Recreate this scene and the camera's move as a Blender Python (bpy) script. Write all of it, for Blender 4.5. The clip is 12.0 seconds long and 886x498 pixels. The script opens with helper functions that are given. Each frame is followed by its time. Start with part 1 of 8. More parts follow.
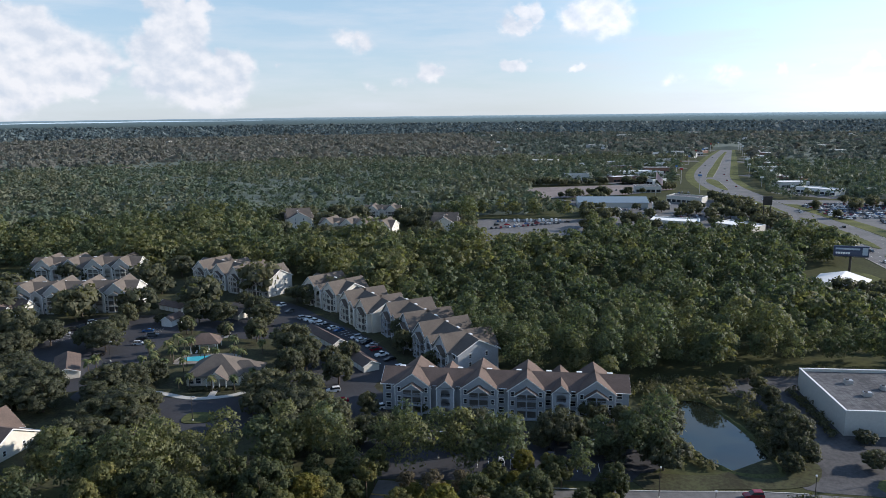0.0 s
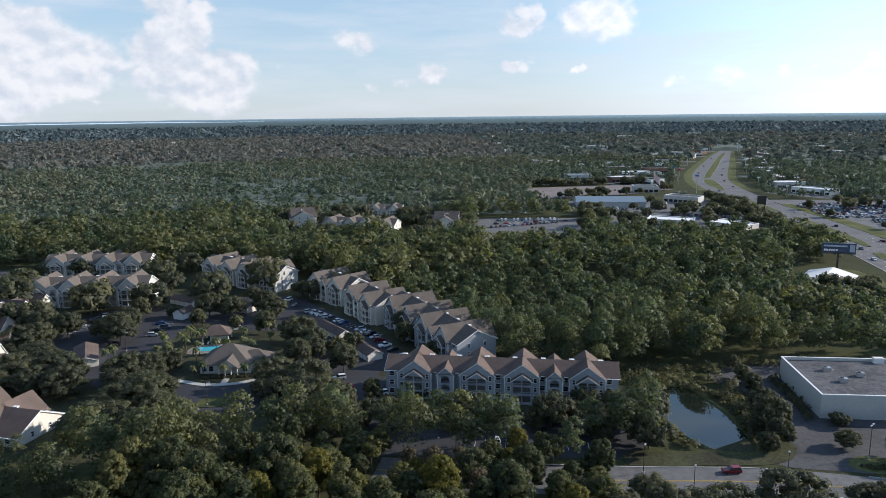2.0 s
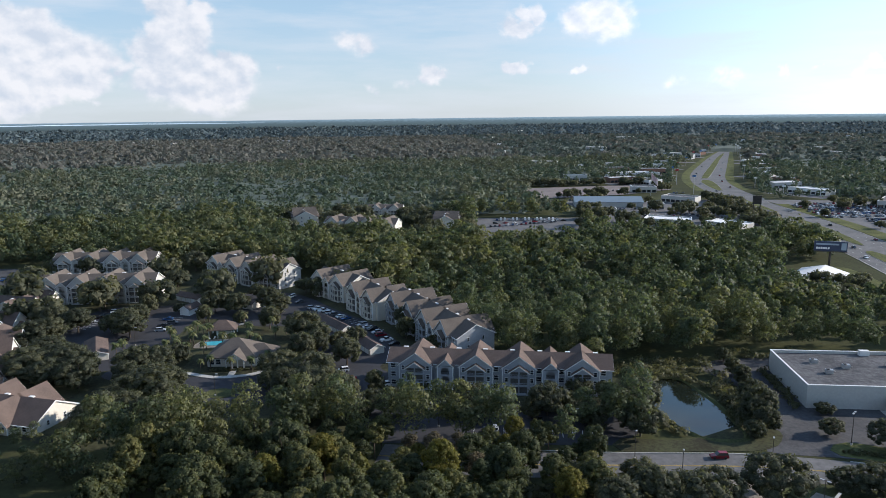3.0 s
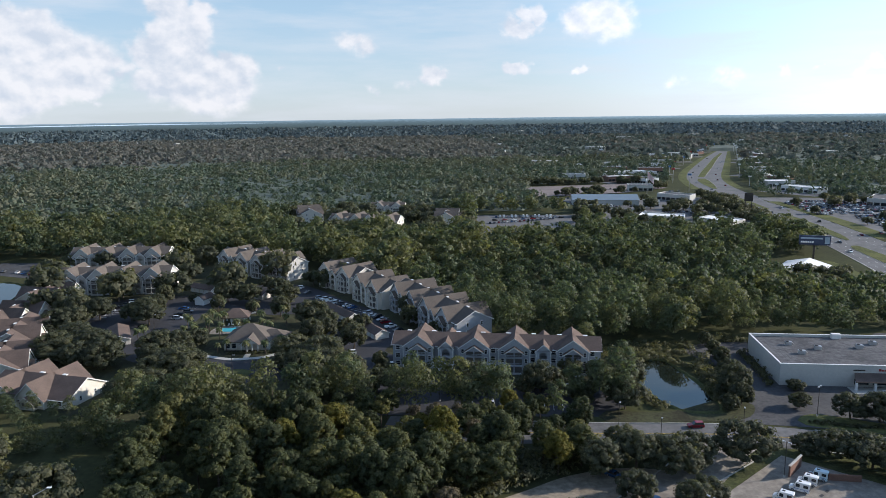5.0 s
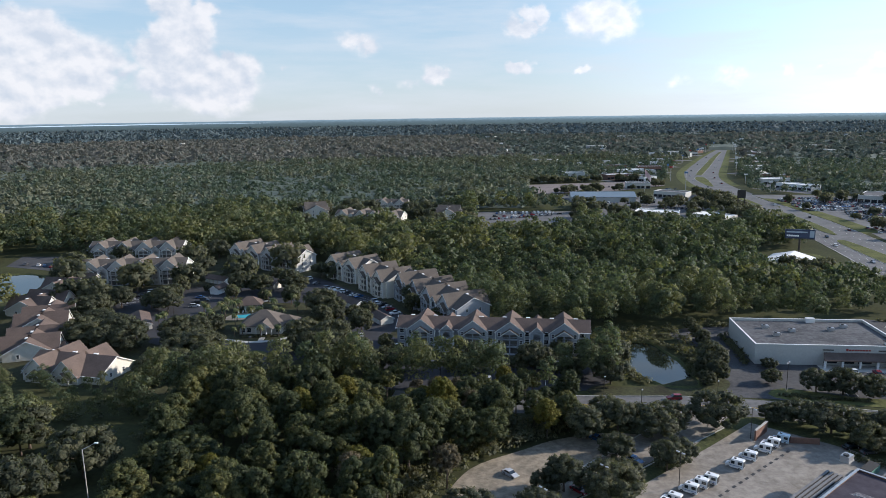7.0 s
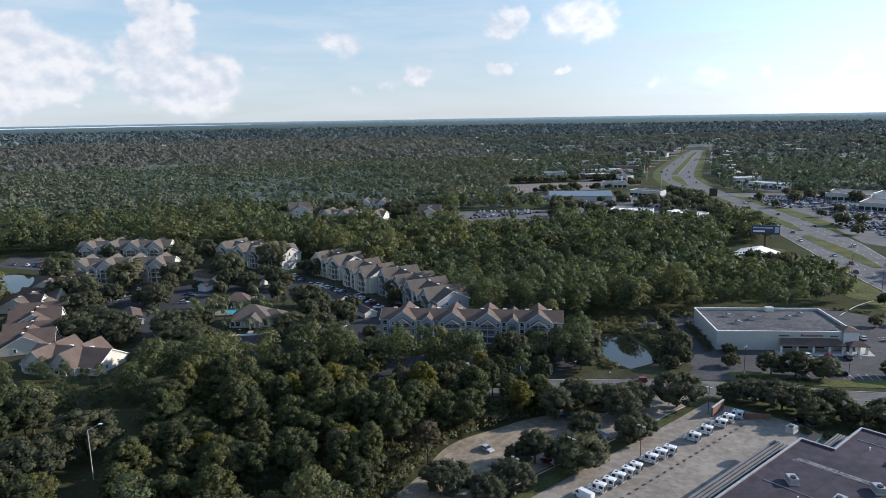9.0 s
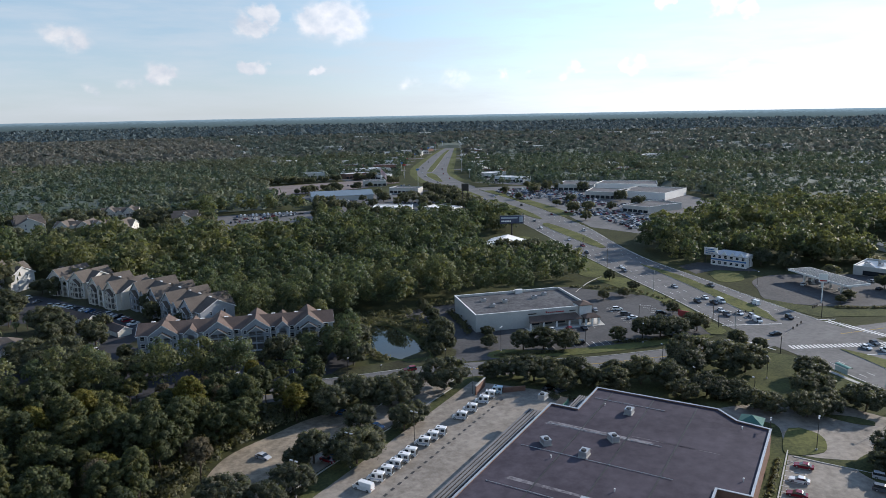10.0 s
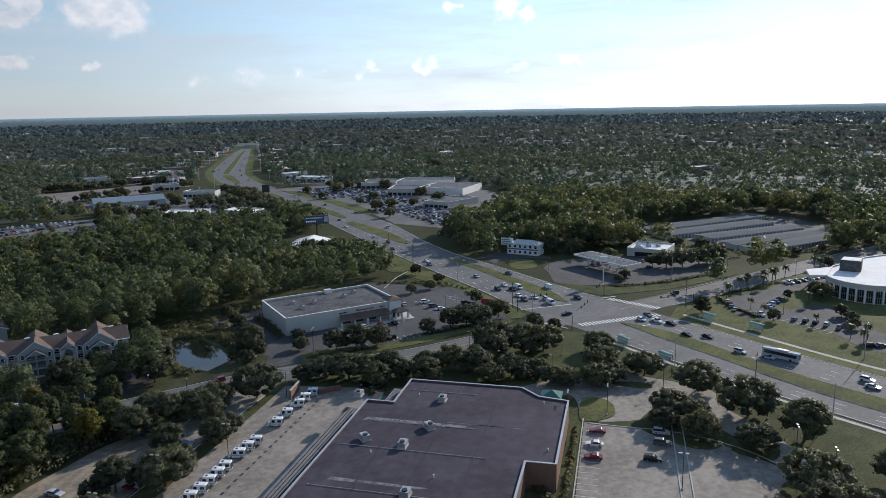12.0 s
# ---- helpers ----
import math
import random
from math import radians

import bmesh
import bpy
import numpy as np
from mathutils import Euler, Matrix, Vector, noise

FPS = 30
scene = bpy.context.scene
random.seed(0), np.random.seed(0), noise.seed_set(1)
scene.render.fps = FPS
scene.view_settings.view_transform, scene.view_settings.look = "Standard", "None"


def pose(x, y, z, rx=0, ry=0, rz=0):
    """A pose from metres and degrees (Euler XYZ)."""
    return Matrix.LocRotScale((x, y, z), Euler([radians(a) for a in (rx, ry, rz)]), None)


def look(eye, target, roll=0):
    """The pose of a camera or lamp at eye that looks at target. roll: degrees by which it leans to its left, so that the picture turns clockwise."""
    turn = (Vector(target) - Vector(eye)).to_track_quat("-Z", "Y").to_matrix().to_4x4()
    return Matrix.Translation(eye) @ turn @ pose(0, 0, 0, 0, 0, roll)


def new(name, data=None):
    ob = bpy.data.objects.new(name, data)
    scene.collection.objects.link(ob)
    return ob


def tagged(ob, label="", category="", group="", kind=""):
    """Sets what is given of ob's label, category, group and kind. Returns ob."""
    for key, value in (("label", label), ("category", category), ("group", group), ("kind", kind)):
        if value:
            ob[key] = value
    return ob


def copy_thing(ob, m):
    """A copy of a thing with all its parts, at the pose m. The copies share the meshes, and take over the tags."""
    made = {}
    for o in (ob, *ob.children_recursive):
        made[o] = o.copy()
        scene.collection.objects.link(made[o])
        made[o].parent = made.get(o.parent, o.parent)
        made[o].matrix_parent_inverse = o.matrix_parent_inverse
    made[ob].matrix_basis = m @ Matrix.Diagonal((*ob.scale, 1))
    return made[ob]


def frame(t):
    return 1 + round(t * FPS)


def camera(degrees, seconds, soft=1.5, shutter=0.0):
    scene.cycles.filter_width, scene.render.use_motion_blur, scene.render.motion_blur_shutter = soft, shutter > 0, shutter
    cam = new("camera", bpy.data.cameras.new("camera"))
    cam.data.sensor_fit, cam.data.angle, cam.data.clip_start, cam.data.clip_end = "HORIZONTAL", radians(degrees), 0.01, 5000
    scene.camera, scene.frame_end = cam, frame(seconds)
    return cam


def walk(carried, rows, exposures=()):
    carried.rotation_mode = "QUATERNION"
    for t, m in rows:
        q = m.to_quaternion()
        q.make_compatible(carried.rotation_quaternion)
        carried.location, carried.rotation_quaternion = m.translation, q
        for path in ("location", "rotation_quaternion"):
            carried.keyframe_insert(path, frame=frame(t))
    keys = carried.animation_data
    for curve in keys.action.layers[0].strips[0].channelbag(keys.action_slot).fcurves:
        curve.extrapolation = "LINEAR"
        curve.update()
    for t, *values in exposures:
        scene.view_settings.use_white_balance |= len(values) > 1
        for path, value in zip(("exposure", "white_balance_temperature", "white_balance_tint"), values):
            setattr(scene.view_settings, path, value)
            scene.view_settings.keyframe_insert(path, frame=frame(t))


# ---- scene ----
cam = camera(63.9, 12.0, soft=0.75)
PATH = [
    (0, (2.499, 12.194, 89.045), (2.629, 14.154, 88.667), -0.67),
    (0.5, (2.367, 9.438, 89.119), (2.495, 11.398, 88.742), -0.67),
    (1, (2.26, 6.384, 89.201), (2.387, 8.344, 88.824), -0.68),
    (1.5, (2.156, 3.015, 89.26), (2.283, 4.976, 88.885), -0.68),
    (2, (2.022, -0.685, 89.295), (2.148, 1.275, 88.92), -0.68),
    (2.5, (1.801, -4.622, 89.273), (1.926, -2.661, 88.899), -0.68),
    (3, (1.515, -8.879, 89.239), (1.641, -6.918, 88.867), -0.69),
    (5, (0.42, -27.31, 89.06), (0.543, -25.348, 88.689), -0.76),
    (5.5, (0.231, -32.251, 89.062), (0.352, -30.289, 88.691), -0.76),
    (6, (0.08, -37.449, 89.035), (0.199, -35.487, 88.665), -0.78),
    (6.5, (-0.056, -42.573, 89.029), (0.061, -40.612, 88.658), -0.8),
    (7, (-0.126, -47.283, 89.056), (-0.011, -45.321, 88.684), -0.82),
    (8.8, (-0.23, -60.865, 89.447), (-0.11, -58.903, 89.078), -0.95),
    (9, (-0.229, -61.878, 89.461), (-0.065, -59.919, 89.091), -0.97),
    (9.5, (-0.276, -63.171, 89.472), (0.192, -61.263, 89.098), -1.02),
    (10, (-0.565, -63.581, 89.429), (0.229, -61.785, 89.049), -1.06),
    (10.5, (-0.92, -63.615, 89.371), (0.055, -61.912, 88.986), -1.08),
    (11, (-1.196, -63.586, 89.292), (-0.116, -61.948, 88.903), -1.08),
    (11.5, (-1.346, -63.583, 89.24), (-0.144, -62.033, 88.848), -1.06),
    (12, (-1.512, -63.494, 89.212), (-0.258, -61.986, 88.82), -1.06),
]
walk(cam, [(t, look(eye, target, roll)) for t, eye, target, roll in PATH], [(0, 0.38, 6050, 13), (8.8, 0.38, 6050, 13), (9.5, 0.32, 6050, 13), (10.5, 0.08, 6050, 13), (11, -0.1, 6050, 13), (11.5, -0.08, 6050, 13), (12, 0.0, 6050, 13)])

# ---------------------------------------------------------------- sky, sun
SUN_AZ, SUN_EL = 9.0, 22.0      # degrees: from +x towards +y, and above the horizon
world = bpy.data.worlds.new("sky")
scene.world = world
world.use_nodes = True


def build_sky(tree):
    nodes, links = tree.nodes, tree.links
    nodes.clear()

    def node(kind, **values):
        n = nodes.new(kind)
        for key, value in values.items():
            n.inputs[key].default_value = value
        return n

    def math_node(op, a, b=None, clamp=False):
        n = nodes.new("ShaderNodeMath")
        n.operation, n.use_clamp = op, clamp
        for i, v in enumerate((a, b)):
            if v is None:
                continue
            if isinstance(v, (int, float)):
                n.inputs[i].default_value = v
            else:
                links.new(v, n.inputs[i])
        return n.outputs[0]

    coord = nodes.new("ShaderNodeTexCoord").outputs["Generated"]
    sky = nodes.new("ShaderNodeTexSky")
    sky.sky_type, sky.sun_disc = "NISHITA", False
    sky.sun_elevation, sky.sun_rotation = radians(SUN_EL), radians(90 - SUN_AZ)
    sky.altitude, sky.air_density, sky.dust_density, sky.ozone_density = 50, 1.0, 0.35, 2.5
    # thin bright haze, whitest at the horizon
    split = nodes.new("ShaderNodeSeparateXYZ")
    links.new(coord, split.inputs[0])
    haze = nodes.new("ShaderNodeValToRGB")
    stops = ((0.0, (.55, .62, .665)), (.05, (.50, .60, .665)), (.14, (.41, .56, .66)), (.30, (.22, .38, .55)), (1.0, (.06, .14, .32)))
    haze.color_ramp.elements[0].color = (*stops[0][1], 1)
    haze.color_ramp.elements[1].color = (*stops[-1][1], 1)
    for where, colour in stops[1:-1]:
        haze.color_ramp.elements.new(where).color = (*colour, 1)
    links.new(split.outputs[2], haze.inputs[0])
    bright = nodes.new("ShaderNodeVectorMath")
    bright.operation = "SCALE"
    bright.inputs["Scale"].default_value = 10.5
    links.new(haze.outputs[0], bright.inputs[0])
    # the sun's broad glow in it
    toward = nodes.new("ShaderNodeVectorMath")
    toward.operation = "DOT_PRODUCT"
    toward.inputs[1].default_value = (math.cos(radians(SUN_EL)) * math.cos(radians(SUN_AZ)), math.cos(radians(SUN_EL)) * math.sin(radians(SUN_AZ)), math.sin(radians(SUN_EL)))
    links.new(coord, toward.inputs[0])
    glow = nodes.new("ShaderNodeMapRange")
    glow.interpolation_type = "SMOOTHSTEP"
    for i, value in zip((1, 2, 3, 4), (0.25, 1.0, 9.6, 23.0)):
        glow.inputs[i].default_value = value
    links.new(toward.outputs["Value"], glow.inputs[0])
    links.new(glow.outputs[0], bright.inputs["Scale"])
    hazy = nodes.new("ShaderNodeMix")
    hazy.data_type = "RGBA"
    hazy.inputs[0].default_value = 0.68
    links.new(sky.outputs[0], hazy.inputs[6])
    links.new(bright.outputs[0], hazy.inputs[7])
    # cumulus: compass bearing, elevation, width, height (degrees), strength; each is a heap of puffs, broad below
    heaps = [(-25.0, 4.0, 6.6, 5.0, 1.0), (-27.6, 4.6, 5.0, 4.4, 1.0), (-15.6, 6.2, 4.4, 5.4, 1.0), (-16.6, 3.4, 7.0, 3.6, .85),
             (-12.3, 2.9, 5.2, 3.0, 1.0), (-20.2, 3.2, 4.6, 2.4, .55), (-25.0, 1.5, 8.0, .9, .55), (-12.4, 1.5, 2.6, .9, .7), (-34, 4, 6, 4, .8),
             (-60, 8, 16, 7, .9), (-120, 9, 20, 8, .9), (160, 8, 18, 7, .8)]
    small = [(-2.9, 5.4, 2.6, .62), (-8.4, 4.0, 1.3, .5), (9.9, 6.6, 2.6, .8), (10.8, 7.4, 1.8, .7), (15.4, 6.8, 4.2, .85), (9.6, 3.4, 1.9, .8), (14.2, 3.3, 1.2, .8), (3.2, 2.8, 2.2, .66), (1.2, 2.2, 2.0, .4), (-1.6, 1.7, 1.8, .42),
             (45.6, 7.1, 2.4, .7), (40.8, 7.2, 1.8, .55), (34.3, 2.8, 1.7, .5), (38.8, 3.0, 1.5, .55), (50.0, 3.2, 2.2, .5), (25.0, 2.4, 3.0, .45), (45.8, 2.8, 2.2, .42), (28.6, 2.7, 1.6, .45), (21.5, 2.4, 1.6, .42), (31, 2.9, 1.0, .4), (53, 7.4, 2.6, .4)]
    rng = np.random.RandomState(12)
    puffs = []
    for bearing, up, wide, tall, strength in heaps:
        for k in range(9):
            h = k / 8
            puffs.append((bearing + rng.uniform(-.5, .5) * wide * (1 - .55 * h), up - tall / 2 + tall * (.12 + .75 * h), min(wide, tall * 1.5) * rng.uniform(.24, .38) * (1 - .3 * h), strength * rng.uniform(.85, 1)))
    for bearing, up, wide, strength in small:
        for k in range(3):
            puffs.append((bearing + (k - 1) * wide * .24, up + wide * rng.uniform(-.1, .16), wide * rng.uniform(.22, .36), strength * rng.uniform(.85, 1)))
    stretch = nodes.new("ShaderNodeVectorMath")
    stretch.operation = "MULTIPLY"
    stretch.inputs[1].default_value = (1, 1, 1.25)
    links.new(coord, stretch.inputs[0])
    # the outline is broken up by billows
    ripple = node("ShaderNodeTexNoise", Scale=30.0, Detail=4.0, Roughness=0.52)
    links.new(stretch.outputs[0], ripple.inputs["Vector"])
    shifted = nodes.new("ShaderNodeVectorMath")
    shifted.operation = "MULTIPLY_ADD"
    shifted.inputs[1].default_value = (.044, .044, .044)
    links.new(ripple.outputs["Color"], shifted.inputs[0])
    links.new(stretch.outputs[0], shifted.inputs[2])
    total = None
    for bearing, up, size, strength in puffs:
        az, el = radians(bearing), radians(up)
        d = nodes.new("ShaderNodeVectorMath")
        d.operation = "DISTANCE"
        links.new(shifted.outputs[0], d.inputs[0])
        d.inputs[1].default_value = (math.sin(az) * math.cos(el) + .022, math.cos(az) * math.cos(el) + .022, math.sin(el) * 1.25 + .022)
        m = nodes.new("ShaderNodeMapRange")
        for i, value in zip((1, 2, 3, 4), (0.0, radians(size) * 2.1, strength, 0.0)):
            m.inputs[i].default_value = value
        links.new(d.outputs["Value"], m.inputs[0])
        total = m.outputs[0] if total is None else math_node("MAXIMUM", total, m.outputs[0])
    puff = node("ShaderNodeTexNoise", Scale=34.0, Detail=5.0, Roughness=0.5)
    links.new(stretch.outputs[0], puff.inputs["Vector"])
    density = math_node("ADD", total, math_node("MULTIPLY", math_node("SUBTRACT", puff.outputs["Fac"], 0.5), 0.42))
    cover = nodes.new("ShaderNodeMapRange")
    cover.interpolation_type = "SMOOTHSTEP"
    for i, value in zip((1, 2, 3, 4), (0.16, 0.46, 0.0, 0.92)):
        cover.inputs[i].default_value = value
    links.new(density, cover.inputs[0])
    higher = nodes.new("ShaderNodeVectorMath")
    higher.operation = "ADD"
    higher.inputs[1].default_value = (.006, 0, .012)
    links.new(stretch.outputs[0], higher.inputs[0])
    puff_above = node("ShaderNodeTexNoise", Scale=34.0, Detail=4.0, Roughness=0.5)
    links.new(higher.outputs[0], puff_above.inputs["Vector"])
    relief = math_node("SUBTRACT", puff.outputs["Fac"], puff_above.outputs["Fac"])
    cover_fac = math_node("MULTIPLY", cover.outputs[0], math_node("MULTIPLY", total, 2.2, True), True)
    # thin veils of high cloud
    veil = node("ShaderNodeTexNoise", Scale=5.0, Detail=6.0, Roughness=0.6)
    wide = nodes.new("ShaderNodeMapping")
    wide.inputs["Scale"].default_value = (1, 1, 7)
    links.new(coord, wide.inputs[0])
    links.new(wide.outputs[0], veil.inputs["Vector"])
    veil_fac = nodes.new("ShaderNodeMapRange")
    for i, value in zip((1, 2, 3, 4), (0.42, 0.75, 0.0, 0.55)):
        veil_fac.inputs[i].default_value = value
    links.new(veil.outputs["Fac"], veil_fac.inputs[0])
    shade = node("ShaderNodeTexNoise", Scale=14.0, Detail=5.0)
    links.new(coord, shade.inputs["Vector"])
    cloud_colour = nodes.new("ShaderNodeMix")
    cloud_colour.data_type = "RGBA"
    cloud_colour.inputs[6].default_value = (.53, .57, .61, 1)
    cloud_colour.inputs[7].default_value = (.755, .74, .72, 1)
    lit = math_node("ADD", math_node("ADD", math_node("MULTIPLY", relief, 2.8), 0.6), math_node("MULTIPLY", math_node("SUBTRACT", shade.outputs["Fac"], 0.5), 1.2), True)
    links.new(lit, cloud_colour.inputs[0])
    veiled = nodes.new("ShaderNodeMix")
    veiled.data_type = "RGBA"
    veiled.inputs[7].default_value = (6.0, 6.25, 6.4, 1)
    links.new(veil_fac.outputs[0], veiled.inputs[0])
    links.new(hazy.outputs[2], veiled.inputs[6])
    clouded = nodes.new("ShaderNodeMix")
    clouded.data_type = "RGBA"
    links.new(cover_fac, clouded.inputs[0])
    links.new(veiled.outputs[2], clouded.inputs[6])
    sunlit = nodes.new("ShaderNodeVectorMath")
    sunlit.operation = "SCALE"
    links.new(cloud_colour.outputs[2], sunlit.inputs[0])
    links.new(glow.outputs[0], sunlit.inputs["Scale"])
    links.new(sunlit.outputs[0], clouded.inputs[7])
    back = node("ShaderNodeBackground", Strength=0.1)
    links.new(clouded.outputs[2], back.inputs[0])
    out = nodes.new("ShaderNodeOutputWorld")
    links.new(back.outputs[0], out.inputs[0])


build_sky(world.node_tree)
sun_data = bpy.data.lights.new("sun", "SUN")
sun_data.energy, sun_data.angle, sun_data.color = 5.0, radians(0.6), (1.0, 0.9, 0.76)
sun = new("sun", sun_data)
sun_way = Vector((math.cos(radians(SUN_EL)) * math.cos(radians(SUN_AZ)), math.cos(radians(SUN_EL)) * math.sin(radians(SUN_AZ)), math.sin(radians(SUN_EL))))
sun.rotation_euler = sun_way.to_track_quat("Z", "Y").to_euler()


# ---------------------------------------------------------------- materials
def surface(name, colour, second=None, rough=0.85, fine=3.0, broad=0.12, amount=0.5, bump=0.15, metal=0.0, spec=0.3, vary=0.0, wave=None):
    """Two scales of noise between two colours, with fine relief; vary shifts the brightness from object to object; wave: (axis, per metre, depth)."""
    m = bpy.data.materials.new(name)
    m.use_nodes = True
    nodes, links = m.node_tree.nodes, m.node_tree.links
    p = nodes["Principled BSDF"]
    p.inputs["Roughness"].default_value, p.inputs["Metallic"].default_value = rough, metal
    p.inputs["Specular IOR Level"].default_value = spec
    second = second or tuple(c * 0.62 for c in colour)
    position = nodes.new("ShaderNodeNewGeometry").outputs["Position"]
    factors = []
    for scale, detail in ((fine, 6.0), (broad, 5.0)):
        n = nodes.new("ShaderNodeTexNoise")
        n.inputs["Scale"].default_value, n.inputs["Detail"].default_value, n.inputs["Roughness"].default_value = scale, detail, 0.65
        links.new(position, n.inputs["Vector"])
        factors.append(n.outputs["Fac"])
    mean = nodes.new("ShaderNodeMath")
    mean.operation = "ADD"
    links.new(factors[0], mean.inputs[0])
    links.new(factors[1], mean.inputs[1])
    spread = nodes.new("ShaderNodeMapRange")
    for i, value in zip((1, 2, 3, 4), (0.72, 1.28, 0.5 - amount, 0.5 + amount)):
        spread.inputs[i].default_value = value
    links.new(mean.outputs[0], spread.inputs[0])
    mix = nodes.new("ShaderNodeMix")
    mix.data_type = "RGBA"
    mix.inputs[6].default_value, mix.inputs[7].default_value = (*second, 1), (*colour, 1)
    links.new(spread.outputs[0], mix.inputs[0])
    last = mix.outputs[2]
    height = factors[0]
    if wave:
        axis, per_metre, depth = wave
        split = nodes.new("ShaderNodeSeparateXYZ")
        links.new(nodes.new("ShaderNodeTexCoord").outputs["Object"], split.inputs[0])
        saw = nodes.new("ShaderNodeMath")
        saw.operation = "FRACT"
        turn = nodes.new("ShaderNodeMath")
        turn.operation = "MULTIPLY"
        turn.inputs[1].default_value = per_metre
        links.new(split.outputs[axis], turn.inputs[0])
        links.new(turn.outputs[0], saw.inputs[0])
        edge = nodes.new("ShaderNodeMapRange")
        for i, value in zip((1, 2, 3, 4), (0.0, 0.18, 1.0 - depth, 1.0)):
            edge.inputs[i].default_value = value
        links.new(saw.outputs[0], edge.inputs[0])
        darker = nodes.new("ShaderNodeVectorMath")
        darker.operation = "SCALE"
        links.new(last, darker.inputs[0])
        links.new(edge.outputs[0], darker.inputs["Scale"])
        last, height = darker.outputs[0], saw.outputs[0]
    if vary:
        info = nodes.new("ShaderNodeObjectInfo")
        shift = nodes.new("ShaderNodeMapRange")
        for i, value in zip((3, 4), (1 - vary, 1 + vary)):
            shift.inputs[i].default_value = value
        links.new(info.outputs["Random"], shift.inputs[0])
        scaled = nodes.new("ShaderNodeVectorMath")
        scaled.operation = "SCALE"
        links.new(last, scaled.inputs[0])
        links.new(shift.outputs[0], scaled.inputs["Scale"])
        last = scaled.outputs[0]
    links.new(last, p.inputs["Base Color"])
    if bump:
        b = nodes.new("ShaderNodeBump")
        b.inputs["Strength"].default_value, b.inputs["Distance"].default_value = bump, 0.1
        links.new(height, b.inputs["Height"])
        links.new(b.outputs[0], p.inputs["Normal"])
    return m


def foliage(name, dark, middle, light, glow=0.3, grain=1.6, gloss=0.3, passed=(1.35, 1.35, .75), depth=.55):
    """Leaves: each crown has its tint, each spray its shade, with a grain of single leaves; some of the light passes through."""
    m = bpy.data.materials.new(name)
    m.use_nodes = True
    nodes, links = m.node_tree.nodes, m.node_tree.links
    nodes.clear()
    tint = nodes.new("ShaderNodeAttribute")
    tint.attribute_name = "tint"
    info = nodes.new("ShaderNodeObjectInfo")
    isle = nodes.new("ShaderNodeNewGeometry")
    add = nodes.new("ShaderNodeMath")
    add.operation = "MULTIPLY_ADD"
    add.inputs[1].default_value = 0.48
    links.new(info.outputs["Random"], add.inputs[0])
    links.new(tint.outputs["Fac"], add.inputs[2])
    jitter = nodes.new("ShaderNodeMath")
    jitter.operation = "MULTIPLY_ADD"
    jitter.inputs[1].default_value = 0.16
    links.new(isle.outputs["Random Per Island"], jitter.inputs[0])
    links.new(add.outputs[0], jitter.inputs[2])
    leaves = nodes.new("ShaderNodeTexNoise")
    leaves.inputs["Scale"].default_value, leaves.inputs["Detail"].default_value, leaves.inputs["Roughness"].default_value = grain, 4.0, .7
    links.new(nodes.new("ShaderNodeTexCoord").outputs["Object"], leaves.inputs["Vector"])
    ramp = nodes.new("ShaderNodeValToRGB")
    e = ramp.color_ramp.elements
    e[0].position, e[0].color = 0.1, (*dark, 1)
    e[1].position, e[1].color = 1.3 / 1.4, (*light, 1)
    mid = ramp.color_ramp.elements.new(0.55)
    mid.color = (*middle, 1)
    links.new(jitter.outputs[0], ramp.inputs[0])
    single = nodes.new("ShaderNodeMapRange")
    for i, value in zip((1, 2, 3, 4), (0.34, 0.68, 1 - depth, 1 + depth)):
        single.inputs[i].default_value = value
    links.new(leaves.outputs["Fac"], single.inputs[0])
    colour = nodes.new("ShaderNodeVectorMath")
    colour.operation = "SCALE"
    links.new(ramp.outputs[0], colour.inputs[0])
    links.new(single.outputs[0], colour.inputs["Scale"])
    diffuse = nodes.new("ShaderNodeBsdfPrincipled")
    diffuse.inputs["Roughness"].default_value, diffuse.inputs["Specular IOR Level"].default_value = 0.58, gloss
    through_leaf = nodes.new("ShaderNodeBsdfTranslucent")
    young = nodes.new("ShaderNodeVectorMath")
    young.operation = "MULTIPLY"
    young.inputs[1].default_value = passed
    links.new(colour.outputs[0], young.inputs[0])
    mix = nodes.new("ShaderNodeMixShader")
    mix.inputs[0].default_value = glow
    out = nodes.new("ShaderNodeOutputMaterial")
    links.new(colour.outputs[0], diffuse.inputs["Base Color"])
    links.new(young.outputs[0], through_leaf.inputs["Color"])
    links.new(diffuse.outputs[0], mix.inputs[1])
    links.new(through_leaf.outputs[0], mix.inputs[2])
    links.new(mix.outputs[0], out.inputs[0])
    return m


def plain(name, colour, rough=0.5, metal=0.0, spec=0.5):
    m = bpy.data.materials.new(name)
    m.use_nodes = True
    p = m.node_tree.nodes["Principled BSDF"]
    p.inputs["Base Color"].default_value = (*colour, 1)
    p.inputs["Roughness"].default_value, p.inputs["Metallic"].default_value, p.inputs["Specular IOR Level"].default_value = rough, metal, spec
    return m


